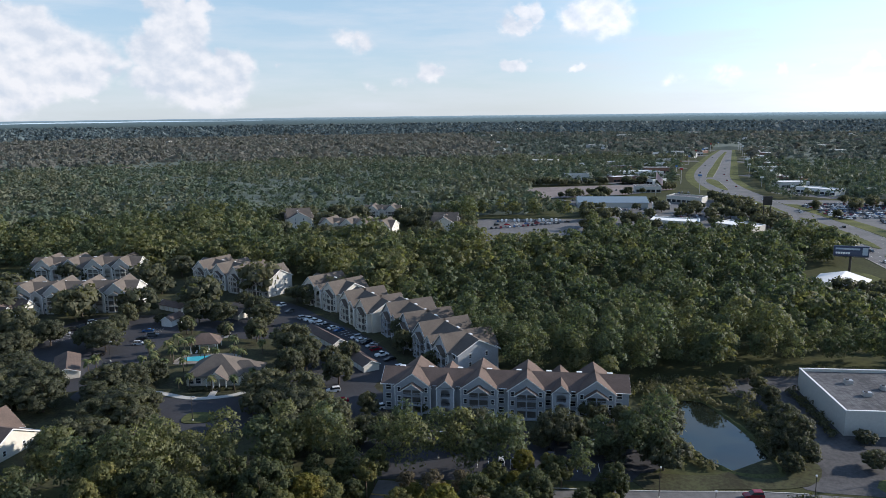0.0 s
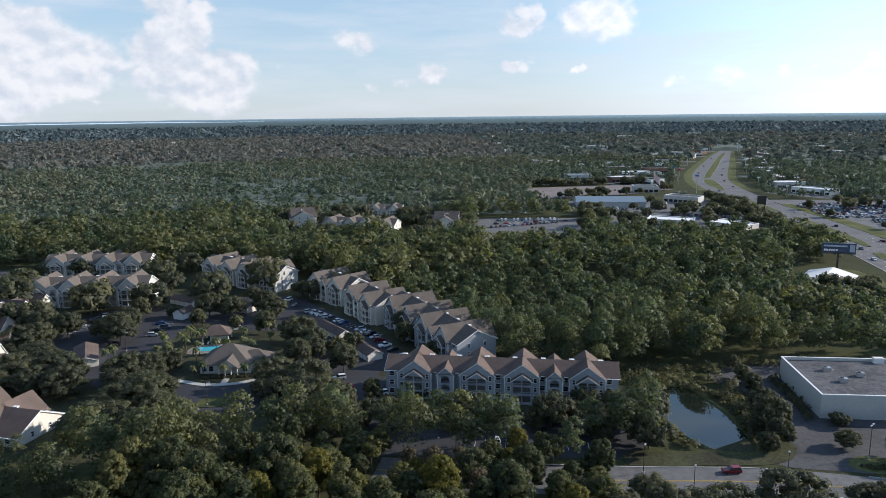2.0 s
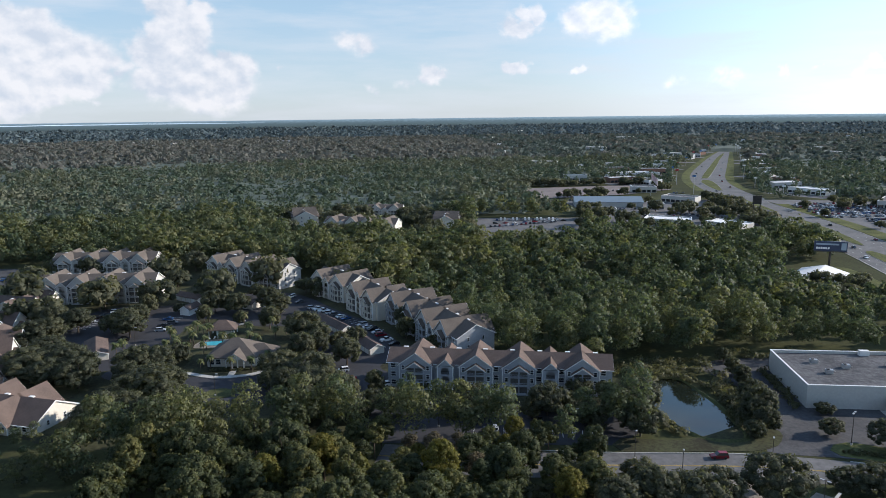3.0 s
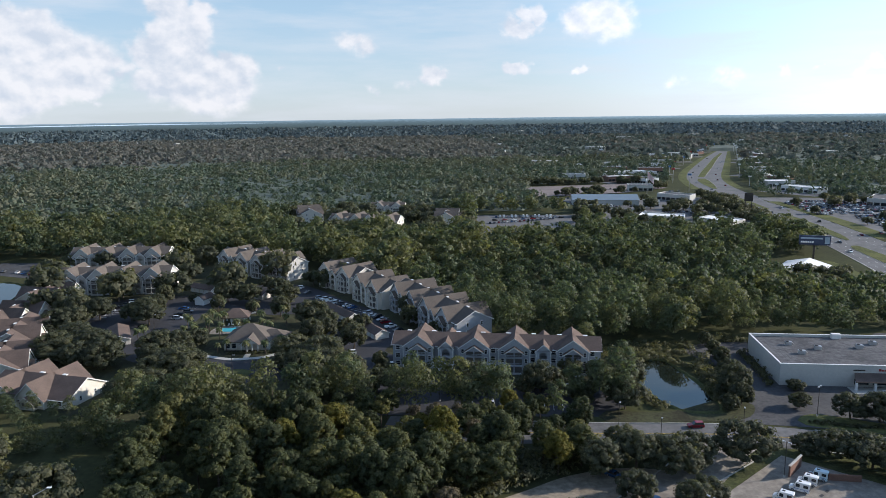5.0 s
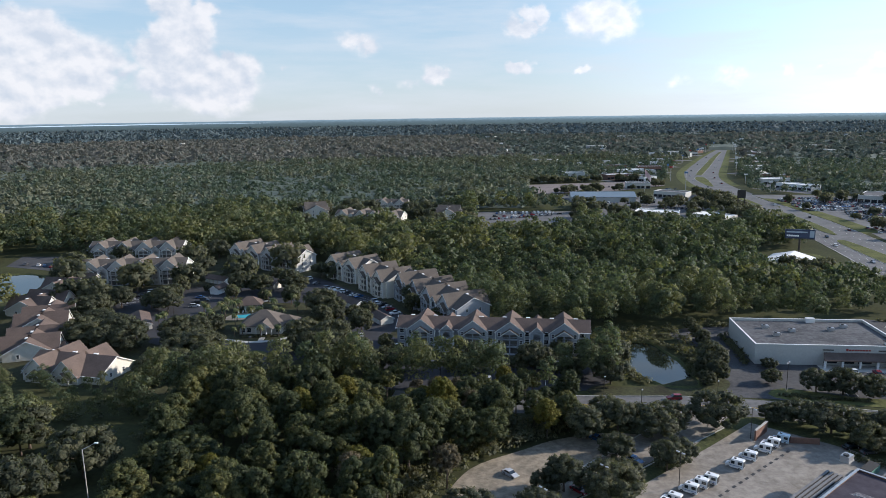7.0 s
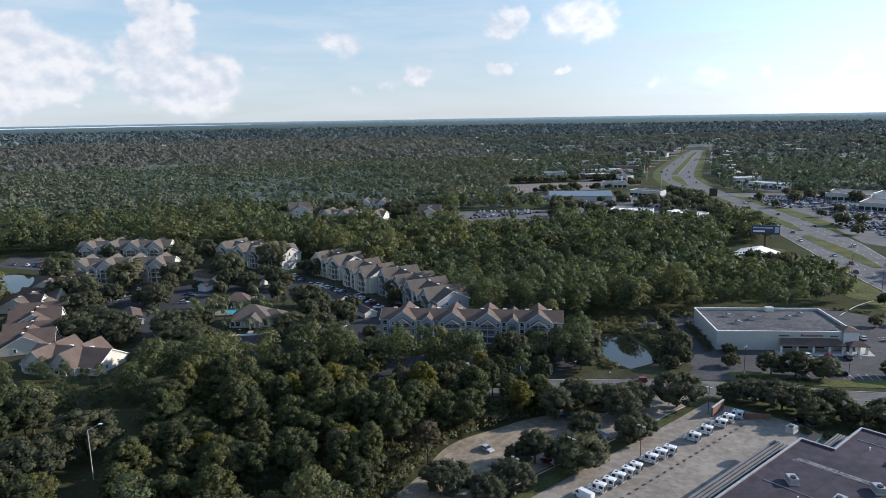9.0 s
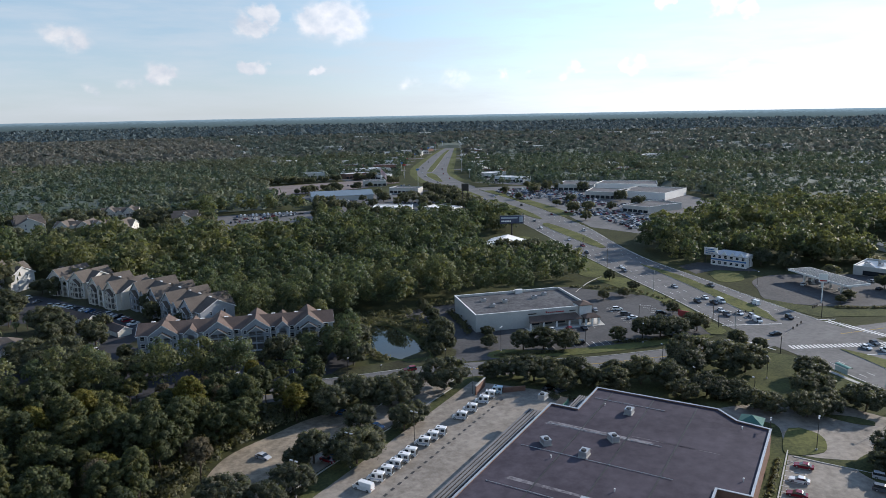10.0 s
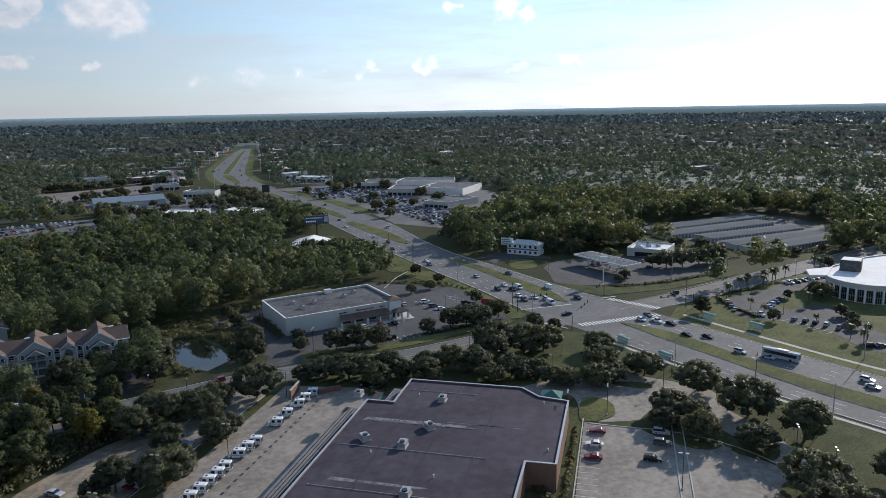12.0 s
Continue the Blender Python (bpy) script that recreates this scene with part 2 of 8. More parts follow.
LEAF = foliage("oak_leaves", (.054, .060, .040), (.084, .090, .056), (.128, .125, .070), 0.46, 2.2, .2)
LEAF_FOREST = foliage("forest_leaves", (.048, .066, .044), (.082, .103, .060), (.140, .142, .068), 0.42, 1.1, .16, (1.3, 1.35, .75))
# haze is put into these two leaf colours: paler and bluer than the near woods
LEAF_FAR_HAZED = foliage("hazed_far_leaves", (.066, .090, .080), (.092, .112, .096), (.142, .138, .120), 0.35, .25, .05, (1.1, 1.1, 1), .25)
LEAF_DISTANT_HAZED = foliage("hazed_distant_leaves", (.090, .122, .130), (.106, .136, .142), (.126, .152, .154), 0.3, .08, .04, (1, 1, 1))
LEAF_NEAR = foliage("mixed_leaves", (.038, .048, .028), (.074, .086, .041), (.155, .145, .054), 0.38, 2.2, .12)
LEAF_YELLOW = foliage("yellowing_leaves", (.080, .085, .026), (.120, .115, .030), (.175, .150, .040), 0.42, 2.2, .1)
LEAF_BROWN = foliage("thin_brown_leaves", (.075, .066, .045), (.105, .088, .058), (.140, .118, .078), 0.3, 2.2, .05)
# a little of the haze is in this leaf colour too
LEAF_MID_HAZED = foliage("hazed_middle_leaves", (.060, .084, .064), (.086, .112, .080), (.128, .134, .094), 0.28, .5, .05, (1.2, 1.25, .85), .3)
PALM = foliage("palm_fronds", (.05, .07, .025), (.08, .10, .035), (.16, .15, .06), 0.25)
BARK = surface("bark", (.13, .10, .075), (.06, .045, .035), fine=6, broad=.8)
GROUND = surface("forest_floor", (.075, .080, .035), (.035, .035, .020), fine=.6, broad=.02, bump=.3, spec=.04)
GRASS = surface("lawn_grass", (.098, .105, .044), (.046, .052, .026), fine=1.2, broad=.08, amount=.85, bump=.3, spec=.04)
# darker grass: the shade between the apartment houses is put into its colour
LAWN_DULL = surface("dull_darkened_grass", (.075, .078, .042), (.038, .036, .024), fine=1.0, broad=.1, amount=.8, bump=.3, spec=.04)
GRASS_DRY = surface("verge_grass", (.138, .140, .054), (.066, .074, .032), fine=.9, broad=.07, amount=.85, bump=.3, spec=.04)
ASPHALT = surface("asphalt", (.080, .079, .080), (.042, .042, .045), fine=.8, broad=.07, amount=.8, rough=.9, bump=.08)
ASPHALT_DARK = surface("dark_asphalt", (.045, .045, .050), (.028, .028, .032), fine=.8, broad=.06, rough=.85, bump=.08)
ROAD = surface("road_asphalt", (.150, .145, .142), (.088, .086, .085), fine=.5, broad=.06, amount=.7, rough=.85, bump=.06)
LOT_RED = surface("worn_brown_asphalt", (.215, .175, .16), (.14, .115, .105), fine=.4, broad=.05, amount=.7, rough=.9, bump=.06)
CONCRETE = surface("lot_concrete", (.300, .266, .224), (.170, .148, .122), fine=.5, broad=.07, amount=.75, bump=.08)
SANDY = surface("sandy_concrete", (.32, .265, .195), (.16, .135, .10), fine=.5, broad=.09, amount=.8, bump=.1)
GREEN_DARK = surface("dull_green_roof", (.07, .17, .145), (.05, .13, .11), fine=2, broad=.3)
FROSTED = plain("frosted_panel", (.40, .50, .47), rough=.3)
KERB = surface("kerb_concrete", (.48, .46, .42), (.34, .33, .30), fine=2.5, broad=.3)
LINE = surface("road_paint", (.74, .74, .72), (.50, .50, .48), fine=2.0, broad=.4, bump=.02)
YELLOW = surface("yellow_paint", (.50, .34, .06), (.36, .25, .05), fine=2.0, broad=.4, bump=.02)
WATER = plain("pond_water", (.012, .016, .012), rough=.04, spec=.6)
POOL = plain("pool_water", (.08, .42, .50), rough=.05)
SIDING = surface("grey_siding", (.40, .42, .445), (.33, .35, .375), fine=1.0, broad=.1, wave=(2, 5.0, .25), bump=.2)
SIDING_PALE = surface("pale_siding", (.52, .505, .47), (.44, .43, .40), fine=1.0, broad=.1, wave=(2, 5.0, .14), bump=.2)
SIDING_WARM = surface("cream_siding", (.66, .62, .54), (.58, .54, .47), fine=1.0, broad=.1, wave=(2, 5.0, .12), bump=.2)
TRIM = surface("white_trim", (.78, .78, .76), (.68, .68, .66), fine=2, broad=.3, bump=.03)
SHINGLE = surface("brown_shingles", (.160, .118, .098), (.092, .071, .061), fine=4.0, broad=.18, wave=(2, 6.0, .22), bump=.25, spec=.12)
SHINGLE_GREY = surface("grey_shingles", (.150, .126, .106), (.095, .081, .070), fine=4.0, broad=.18, wave=(2, 6.0, .2), bump=.25, spec=.12)
PANE = plain("window_glass", (.02, .025, .03), rough=.08, spec=.7)
# dark wall colour that stands for the shade inside the balconies
RECESS_SHADE = surface("balcony_shade", (.16, .15, .14), (.10, .095, .09))
STUCCO = surface("pale_stucco", (.52, .51, .47), (.42, .41, .385), fine=1.5, broad=.12, bump=.1)
STUCCO_WHITE = surface("white_stucco", (.76, .75, .72), (.64, .63, .61), fine=1.5, broad=.12, bump=.1)
BRICK = surface("red_brick", (.235, .135, .10), (.15, .088, .066), fine=5, broad=.4, wave=(2, 7.0, .2))
FLATROOF = surface("grey_gravel_roof", (.125, .122, .124), (.055, .054, .057), fine=.6, broad=.12, amount=.9, bump=.1)
PURPLE = surface("purple_grey_membrane_roof", (.078, .067, .083), (.040, .034, .045), fine=.35, broad=.05, amount=.6, bump=.1, spec=.15)
WHITEROOF = surface("white_membrane_roof", (.80, .79, .76), (.66, .65, .63), fine=.7, broad=.1, bump=.05)
METAL = surface("galvanised_metal", (.50, .50, .50), (.36, .36, .37), fine=3, broad=.5, rough=.45, metal=.6)
DARKMETAL = surface("dark_bronze_metal", (.06, .055, .05), (.04, .037, .035), fine=3, broad=.5, rough=.5, metal=.4)
POLE = surface("pole_concrete", (.42, .40, .37), (.32, .31, .29), fine=3, broad=.5)
WOOD = surface("weathered_wood", (.16, .13, .11), (.10, .082, .07), fine=4, broad=.6)
RUBBER = plain("tyre_rubber", (.02, .02, .02), rough=.8)
LENS = plain("lamp_lens", (.75, .75, .72), rough=.3)
GREEN_ROOF = surface("green_shelter_roof", (.15, .30, .24), (.11, .23, .19), fine=2, broad=.3, rough=.5)
RED_PAINT = plain("red_sign_paint", (.30, .035, .035), rough=.5)
BLUE_PAINT = plain("blue_paint", (.06, .16, .36), rough=.5)


# ---------------------------------------------------------------- building blocks
class Geo:
    """Collects faces for one mesh."""

    def __init__(self):
        self.v, self.f = [], []

    def add(self, verts, faces):
        o = len(self.v)
        self.v += [tuple(v) for v in verts]
        self.f += [[i + o for i in face] for face in faces]
        return self

    def box(self, x0, y0, z0, x1, y1, z1, m=None):
        pts = [Vector((x, y, z)) for z in (z0, z1) for x, y in ((x0, y0), (x1, y0), (x1, y1), (x0, y1))]
        if m is not None:
            pts = [m @ p for p in pts]
        return self.add(pts, [(3, 2, 1, 0), (4, 5, 6, 7), (0, 1, 5, 4), (1, 2, 6, 5), (2, 3, 7, 6), (3, 0, 4, 7)])

    def slab(self, poly, z0, z1):
        """An upright prism over a plan outline (anticlockwise)."""
        n = len(poly)
        area = sum(poly[i][0] * poly[(i + 1) % n][1] - poly[(i + 1) % n][0] * poly[i][1] for i in range(n))
        if area < 0:
            poly = poly[::-1]
        verts = [(x, y, z0) for x, y in poly] + [(x, y, z1) for x, y in poly]
        return self.add(verts, [list(range(n))[::-1], list(range(n, 2 * n))] + [(i, (i + 1) % n, (i + 1) % n + n, i + n) for i in range(n)])

    def rod(self, a, b, r0, r1=None, n=8):
        a, b = Vector(a), Vector(b)
        r1 = r0 if r1 is None else r1
        q = (b - a).to_track_quat("Z", "Y")
        ring = [Vector((math.cos(k * math.tau / n), math.sin(k * math.tau / n), 0)) for k in range(n)]
        verts = [a + q @ (p * r0) for p in ring] + [b + q @ (p * r1) for p in ring]
        return self.add(verts, [list(range(n))[::-1], list(range(n, 2 * n))] + [(i, (i + 1) % n, (i + 1) % n + n, i + n) for i in range(n)])

    def sheet(self, a, b, c, d, thick):
        """A sloping board: four corners of the upper face, anticlockwise from above."""
        top = [Vector(p) for p in (a, b, c, d)]
        low = [p - Vector((0, 0, thick)) for p in top]
        return self.add(top + low, [(0, 1, 2, 3), (7, 6, 5, 4), (0, 4, 5, 1), (1, 5, 6, 2), (2, 6, 7, 3), (3, 7, 4, 0)])

    def wall_poly(self, pts, normal, thick):
        """A flat upright panel: its outline, and a thickness to the back."""
        n = len(pts)
        back = Vector(normal).normalized() * -thick
        front = [Vector(p) for p in pts]
        return self.add(front + [p + back for p in front], [list(range(n)), list(range(n, 2 * n))[::-1]] + [(i, i + n, (i + 1) % n + n, (i + 1) % n) for i in range(n)])

    def mesh(self, name):
        me = bpy.data.meshes.new(name)
        me.from_pydata(self.v, [], self.f)
        me.update()
        return me


def part(name, geo, material, parent=None, label="", place=None):
    """Links one mesh object, under a thing or a part where one is given."""
    me = geo.mesh(name) if isinstance(geo, Geo) else geo
    if not me.materials:
        me.materials.append(material)
    ob = new(name, me)
    if parent is not None:
        ob.parent = parent
    if place is not None:
        ob.matrix_basis = place
    return tagged(ob, label)


def thing(name, label, category, place=None, group="", kind=""):
    ob = new(name)
    ob.empty_display_size = 0.5
    if place is not None:
        ob.matrix_basis = place
    return tagged(ob, label, category, group, kind)


def smooth(points, step=4.0):
    """A Catmull-Rom line through plan points, with a point about every step."""
    p = [np.array(q, float) for q in points]
    p = [2 * p[0] - p[1]] + p + [2 * p[-1] - p[-2]]
    out = []
    for i in range(1, len(p) - 2):
        n = max(1, int(np.linalg.norm(p[i + 1] - p[i]) / step))
        for k in range(n):
            t = k / n
            out.append(0.5 * (2 * p[i] + (p[i + 1] - p[i - 1]) * t + (2 * p[i - 1] - 5 * p[i] + 4 * p[i + 1] - p[i + 2]) * t * t + (3 * p[i] - p[i - 1] - 3 * p[i + 1] + p[i + 2]) * t ** 3))
    return np.array(out + [p[-2]])


def offset(line, d):
    """The line moved d to its left."""
    t = np.gradient(line, axis=0)
    t /= np.linalg.norm(t, axis=1)[:, None]
    return line + d * np.stack([-t[:, 1], t[:, 0]], 1)


def ribbon(geo, left, right, z0, z1):
    """A strip between two lines of equal length, with its sides."""
    n = len(left)
    verts = [(*p, z1) for p in left] + [(*p, z1) for p in right] + [(*p, z0) for p in left] + [(*p, z0) for p in right]
    faces = []
    for i in range(n - 1):
        faces += [(i, i + n, i + n + 1, i + 1), (i, i + 1, i + 1 + 2 * n, i + 2 * n), (i + n, i + 3 * n, i + 1 + 3 * n, i + 1 + n)]
    faces += [(0, 2 * n, 3 * n, n), (n - 1, 2 * n - 1, 4 * n - 1, 3 * n - 1)]
    return geo.add(verts, faces)


def closed(points, step=3.0):
    """A smooth closed outline."""
    p = [np.array(q, float) for q in points]
    n, out = len(p), []
    for i in range(n):
        a, b, c, d = p[i - 1], p[i], p[(i + 1) % n], p[(i + 2) % n]
        k = max(1, int(np.linalg.norm(c - b) / step))
        for j in range(k):
            t = j / k
            out.append(tuple(0.5 * (2 * b + (c - a) * t + (2 * a - 5 * b + 4 * c - d) * t * t + (3 * b - a - 3 * c + d) * t ** 3)))
    return out


def inside(poly, x, y):
    """Which of the points lie in a plan outline."""
    x, y = np.asarray(x, float), np.asarray(y, float)
    hit = np.zeros(x.shape, bool)
    n = len(poly)
    for i in range(n):
        (x0, y0), (x1, y1) = poly[i], poly[(i + 1) % n]
        if y0 != y1:
            hit ^= ((y0 > y) != (y1 > y)) & (x < (x1 - x0) * (y - y0) / (y1 - y0) + x0)
    return hit


# ---------------------------------------------------------------- ground, far land
def ground_height(d):
    """The land is flat near by and swells far out, as the eye sees the horizon."""
    return np.where(d < 2200, 0.0, (d - 2200) ** 2 * 2.3e-6)


def build_ground():
    rings = [0, 40, 80, 120, 160, 200, 250, 300, 400, 500, 650, 800, 1000, 1300, 1600, 1900, 2200, 2600, 3000, 3500, 4000, 4500, 4950]
    n = 72
    g = Geo()
    verts, faces = [(60, 100, 0)], []
    for r in rings[1:]:
        verts += [(60 + r * math.cos(k * math.tau / n), 100 + r * math.sin(k * math.tau / n), float(ground_height(np.float64(r)))) for k in range(n)]
    faces += [(0, 1 + k, 1 + (k + 1) % n) for k in range(n)]
    for j in range(len(rings) - 2):
        a, b = 1 + j * n, 1 + (j + 1) * n
        faces += [(a + k, b + k, b + (k + 1) % n, a + (k + 1) % n) for k in range(n)]
    g.add(verts, faces)
    tagged(part("ground", g, GROUND), "brown and green forest floor under the trees", "ground", kind="structure")


build_ground()

# the highway's two outer edges, x over y
YL = [-120, 0, 30, 70, 100, 138, 160, 190, 220, 240, 290, 330, 375, 415, 490, 615, 744, 830, 919, 1003, 1336, 1604, 1690]
XLs = [207, 207.5, 208.5, 212, 216, 218.5, 223, 231, 237, 241, 252, 262, 274, 284, 302, 325, 346, 362, 392, 428, 602, 752, 816]
YR = [-120, 12, 40, 55, 80, 100, 146, 183, 210, 236, 264, 309, 376, 440, 508, 582, 660, 744, 830, 919, 1003, 1336, 1604, 1690]
XRs = [249, 248, 249.5, 252, 254.5, 258, 262, 267, 272, 275.5, 279, 292, 317, 333, 347, 358, 367, 388, 406, 440, 482, 644, 774, 831]


def xl(y):
    return np.interp(y, YL, XLs)


def xr(y):
    return np.interp(y, YR, XRs)


def soften(values, k=7):
    pad = np.r_[[values[0]] * k, values, [values[-1]] * k]
    return np.convolve(pad, np.ones(2 * k + 1) / (2 * k + 1), "same")[k:-k]


HY = np.r_[np.arange(-120, 700, 4.0), np.arange(700, 1691, 20.0)]
HL, HR = soften(xl(HY), 4), soften(xr(HY), 4)


def hw(y, f):
    """A plan point on the highway: f = 0 its western edge, 1 its eastern."""
    a, b = np.interp(y, HY, HL), np.interp(y, HY, HR)
    return np.stack([a + (b - a) * f, np.asarray(y, float) + 0 * a], -1)


def build_roads():
    road = tagged(part("road", ribbon(Geo(), hw(HY, 1.0), hw(HY, 0.0), -.3, .06), ROAD), "worn grey asphalt highway with several lanes", "road", kind="structure")
    access = smooth([(-5, 168), (25, 161), (57, 157), (85, 154), (105, 150), (125, 143), (145, 135.5), (165, 131.5), (185, 128.5), (205, 128), (222, 127)])
    east = smooth([(252, 118), (275, 115), (300, 111), (350, 106), (400, 100), (490, 87), (640, 64)])
    for line, half, z in ((access, 6.8, .05), (east, 7.6, .05)):
        tagged(part("road", ribbon(Geo(), offset(line, half), offset(line, -half), -.3, z), ROAD), "light grey asphalt side road", "road", kind="structure")
    # kerbs
    def kerb(line, width=.3, top=.2):
        tagged(part("kerb", ribbon(Geo(), offset(line, width / 2), offset(line, -width / 2), -.2, top), KERB), "low pale concrete kerb along the road", "kerb", kind="structure")
    def stretch(f, y0, y1):
        return hw(np.arange(y0, y1, 4.0), f)
    for f, y0, y1 in ((0, -60, 100), (0, 146, 480), (1, -60, 94), (1, 136, 700)):
        kerb(stretch(f, y0, y1))
    kerb(offset(smooth([(15, 163.5), (57, 157), (85, 154), (96, 152)]), 6.9))
    kerb(offset(smooth([(114, 147), (145, 135.5), (165, 131.5), (185, 128.5), (204, 128)]), 6.9))
    kerb(offset(smooth([(108, 149), (125, 143), (145, 135.5), (165, 131.5), (185, 128.5), (206, 128)]), -6.9))
    kerb(offset(smooth([(275, 115), (300, 111), (350, 106), (400, 100), (490, 87)]), -7.7))
    kerb(offset(smooth([(290, 113), (350, 106), (400, 100), (490, 87)]), 7.7))
    # lane lines, dashes and bars
    lines = Geo()
    def stripe(line, width=.16, z=.085):
        ribbon(lines, offset(line, width / 2), offset(line, -width / 2), .05, z)
    def dashes(fs, y0, y1, on=3.0, gap=9.0):
        for f in fs:
            y = y0
            while y < y1:
                stripe(hw(np.array([y, y + on / 2, y + on]), f), .2)
                y += on + gap
    dashes((.10, .19), -60, 98)
    dashes((.62, .72, .82), -60, 92)
    dashes((.13, .25, .36), 150, 470)
    dashes((.74, .87), 142, 470)
    for f, y0, y1 in ((.012, -60, 96), (.985, -60, 90), (.012, 150, 400), (.985, 142, 400)):
        stripe(stretch(f, y0, y1), .18)
    tagged(part("lane_marking", lines, LINE), "faded white lane lines and dashes on the asphalt", "marking", kind="structure")
    middle = Geo()
    for d in (-.18, .18):
        l = offset(access, d)
        ribbon(middle, offset(l, .07), offset(l, -.07), .04, .08)
        l = offset(east, d + 1.5)
        ribbon(middle, offset(l, .07), offset(l, -.07), .04, .08)
    tagged(part("centre_line", middle, YELLOW), "faded double yellow centre line", "marking", kind="structure")
    # zebra crossings
    def crossing(a, b, width=3.9, n=22):
        a, b = np.array(a), np.array(b)
        along = (b - a) / np.linalg.norm(b - a)
        side = np.array([-along[1], along[0]])
        ob = thing("crosswalk", "white barred pedestrian crossing painted on the asphalt", "crosswalk", kind="structure")
        step = np.linalg.norm(b - a) / n
        bar = Geo().box(-step * .27, -width / 2, .05, step * .27, width / 2, .09).mesh("bar")
        for k in range(n):
            c = a + along * step * (k + .5)
            part("bar", bar, LINE, ob, place=Matrix.Translation((c[0], c[1], 0)) @ Matrix.Rotation(math.atan2(along[1], along[0]), 4, "Z"))
    crossing((221, 117), (257, 103), n=24)
    crossing((262.5, 134), (265.5, 108.5), n=18)
    stops = Geo()
    for (x0, y0), (x1, y1) in (((219.5, 149), (243, 139.5)), ((212, 133), (214, 117)), ((260.5, 137), (268, 134)), ((238, 99), (257, 92))):
        d = Vector((x1 - x0, y1 - y0))
        stops.box(0, -.3, .05, d.length, .3, .09, Matrix.Translation((x0, y0, 0)) @ Matrix.Rotation(math.atan2(d.y, d.x), 4, "Z"))
    tagged(part("stop_line", stops, LINE), "broad white stop lines at the junction", "marking", kind="structure")
    # grass medians with kerbs
    def median(rows):
        left = smooth([(a, y) for y, a, b in rows], 3)
        right = smooth([(b, y) for y, a, b in rows], 3)
        n = min(len(left), len(right))
        idx = np.linspace(0, len(left) - 1, n).astype(int), np.linspace(0, len(right) - 1, n).astype(int)
        left, right = left[idx[0]], right[idx[1]]
        tagged(part("median_kerb", ribbon(Geo(), right, left, -.2, .2), KERB), "pale concrete kerb round the grass median", "kerb", kind="structure")
        mid = (left + right) / 2
        tagged(part("median", ribbon(Geo(), right + (mid - right) * .05, left + (mid - left) * .05, -.1, .27), GRASS_DRY), "yellow-green grass median between the carriageways", "median", kind="structure")
    median([(-120, 218.5, 230.5), (2, 219, 230), (35, 221.6, 231.2), (54, 225.5, 234.6), (82, 230, 239.6), (98, 233.5, 238.5), (107, 235.2, 236.2)])
    median([(143, 243.2, 244.4), (160, 243.5, 253.6), (189, 251.5, 260), (218, 258.5, 266.4), (240, 263, 268.5), (258, 266.8, 268)])
    median([(311, 277, 282), (330, 278.5, 289), (358, 283.5, 297), (385, 289, 301), (410, 295, 304), (418, 300, 304)])
    median([(438, 309, 312), (460, 311, 320), (505, 320, 330), (550, 329, 336), (572, 334, 337.5)])
    median([(600, 338, 341), (640, 341, 349), (690, 350, 356), (704, 354, 356)])
    median([(780, 368, 374), (830, 378, 392), (880, 392, 408), (905, 404, 412)])
    median([(930, 414, 424), (1000, 448, 460), (1100, 499, 511), (1300, 601, 611), (1480, 698, 704)])


build_roads()


# ---------------------------------------------------------------- lots, lawns, water
def flat(name, poly, z, material, label, category, kind="structure"):
    return tagged(part(name, Geo().slab([tuple(p) for p in poly], -.4, z), material), label, category, kind=kind)


PO_O, PO_U, PO_V = np.array([104.1, 99.0]), np.array([.81, .586]), np.array([.586, -.81])
PO_ROT = math.degrees(math.atan2(.586, .81))


def po(u, v):
    """A plan point by the flat-roofed depot's own axes."""
    return tuple(PO_O + PO_U * u + PO_V * v)


COMPLEX = [(-200, 372), (-190, 318), (-184, 284), (-172, 244), (-156, 214), (-132, 194), (-104, 186), (-92, 176), (-60, 182), (-5, 184), (62, 176), (78, 182), (75, 220), (44, 228), (40, 244), (32, 262), (12, 308), (-22, 348), (-44, 382), (-95, 408), (-132, 418), (-196, 420)]
flat("lawn", COMPLEX, .02, LAWN_DULL, "dull grass between the apartment houses, darkened for shade", "lawn")
flat("car_park", closed([(-138, 262), (-122, 240), (-100, 244), (-92, 262), (-90, 300), (-84, 306), (-72, 300), (-60, 292), (-46, 290), (-40, 272), (-36, 240), (-30, 214), (-14, 208), (0, 204), (3, 222), (-6, 236), (2, 252), (-2, 272), (-14, 296), (-30, 318), (-44, 340), (-60, 352), (-92, 346), (-104, 332), (-124, 332), (-142, 320)], 3), .06, ASPHALT_DARK, "dark asphalt car park of the apartment houses", "car park")
flat("drive", closed([(-90, 214), (-84, 206), (-60, 204), (-40, 208), (-36, 226), (-46, 232), (-60, 229.5), (-72, 233), (-84, 240), (-100, 244), (-104, 236), (-92, 226)], 3), .05, ASPHALT_DARK, "dark asphalt drive before the clubhouse", "drive")
flat("car_park", [(-12, 176), (60, 168), (72, 178), (66, 193), (-6, 206)], .05, ASPHALT_DARK, "dark asphalt car park before the grey apartment house", "car park")
flat("car_park", [(-252, 432), (-246, 400), (-212, 384), (-204, 396), (-214, 428)], .06, ASPHALT, "small asphalt car park beside a pond", "car park")
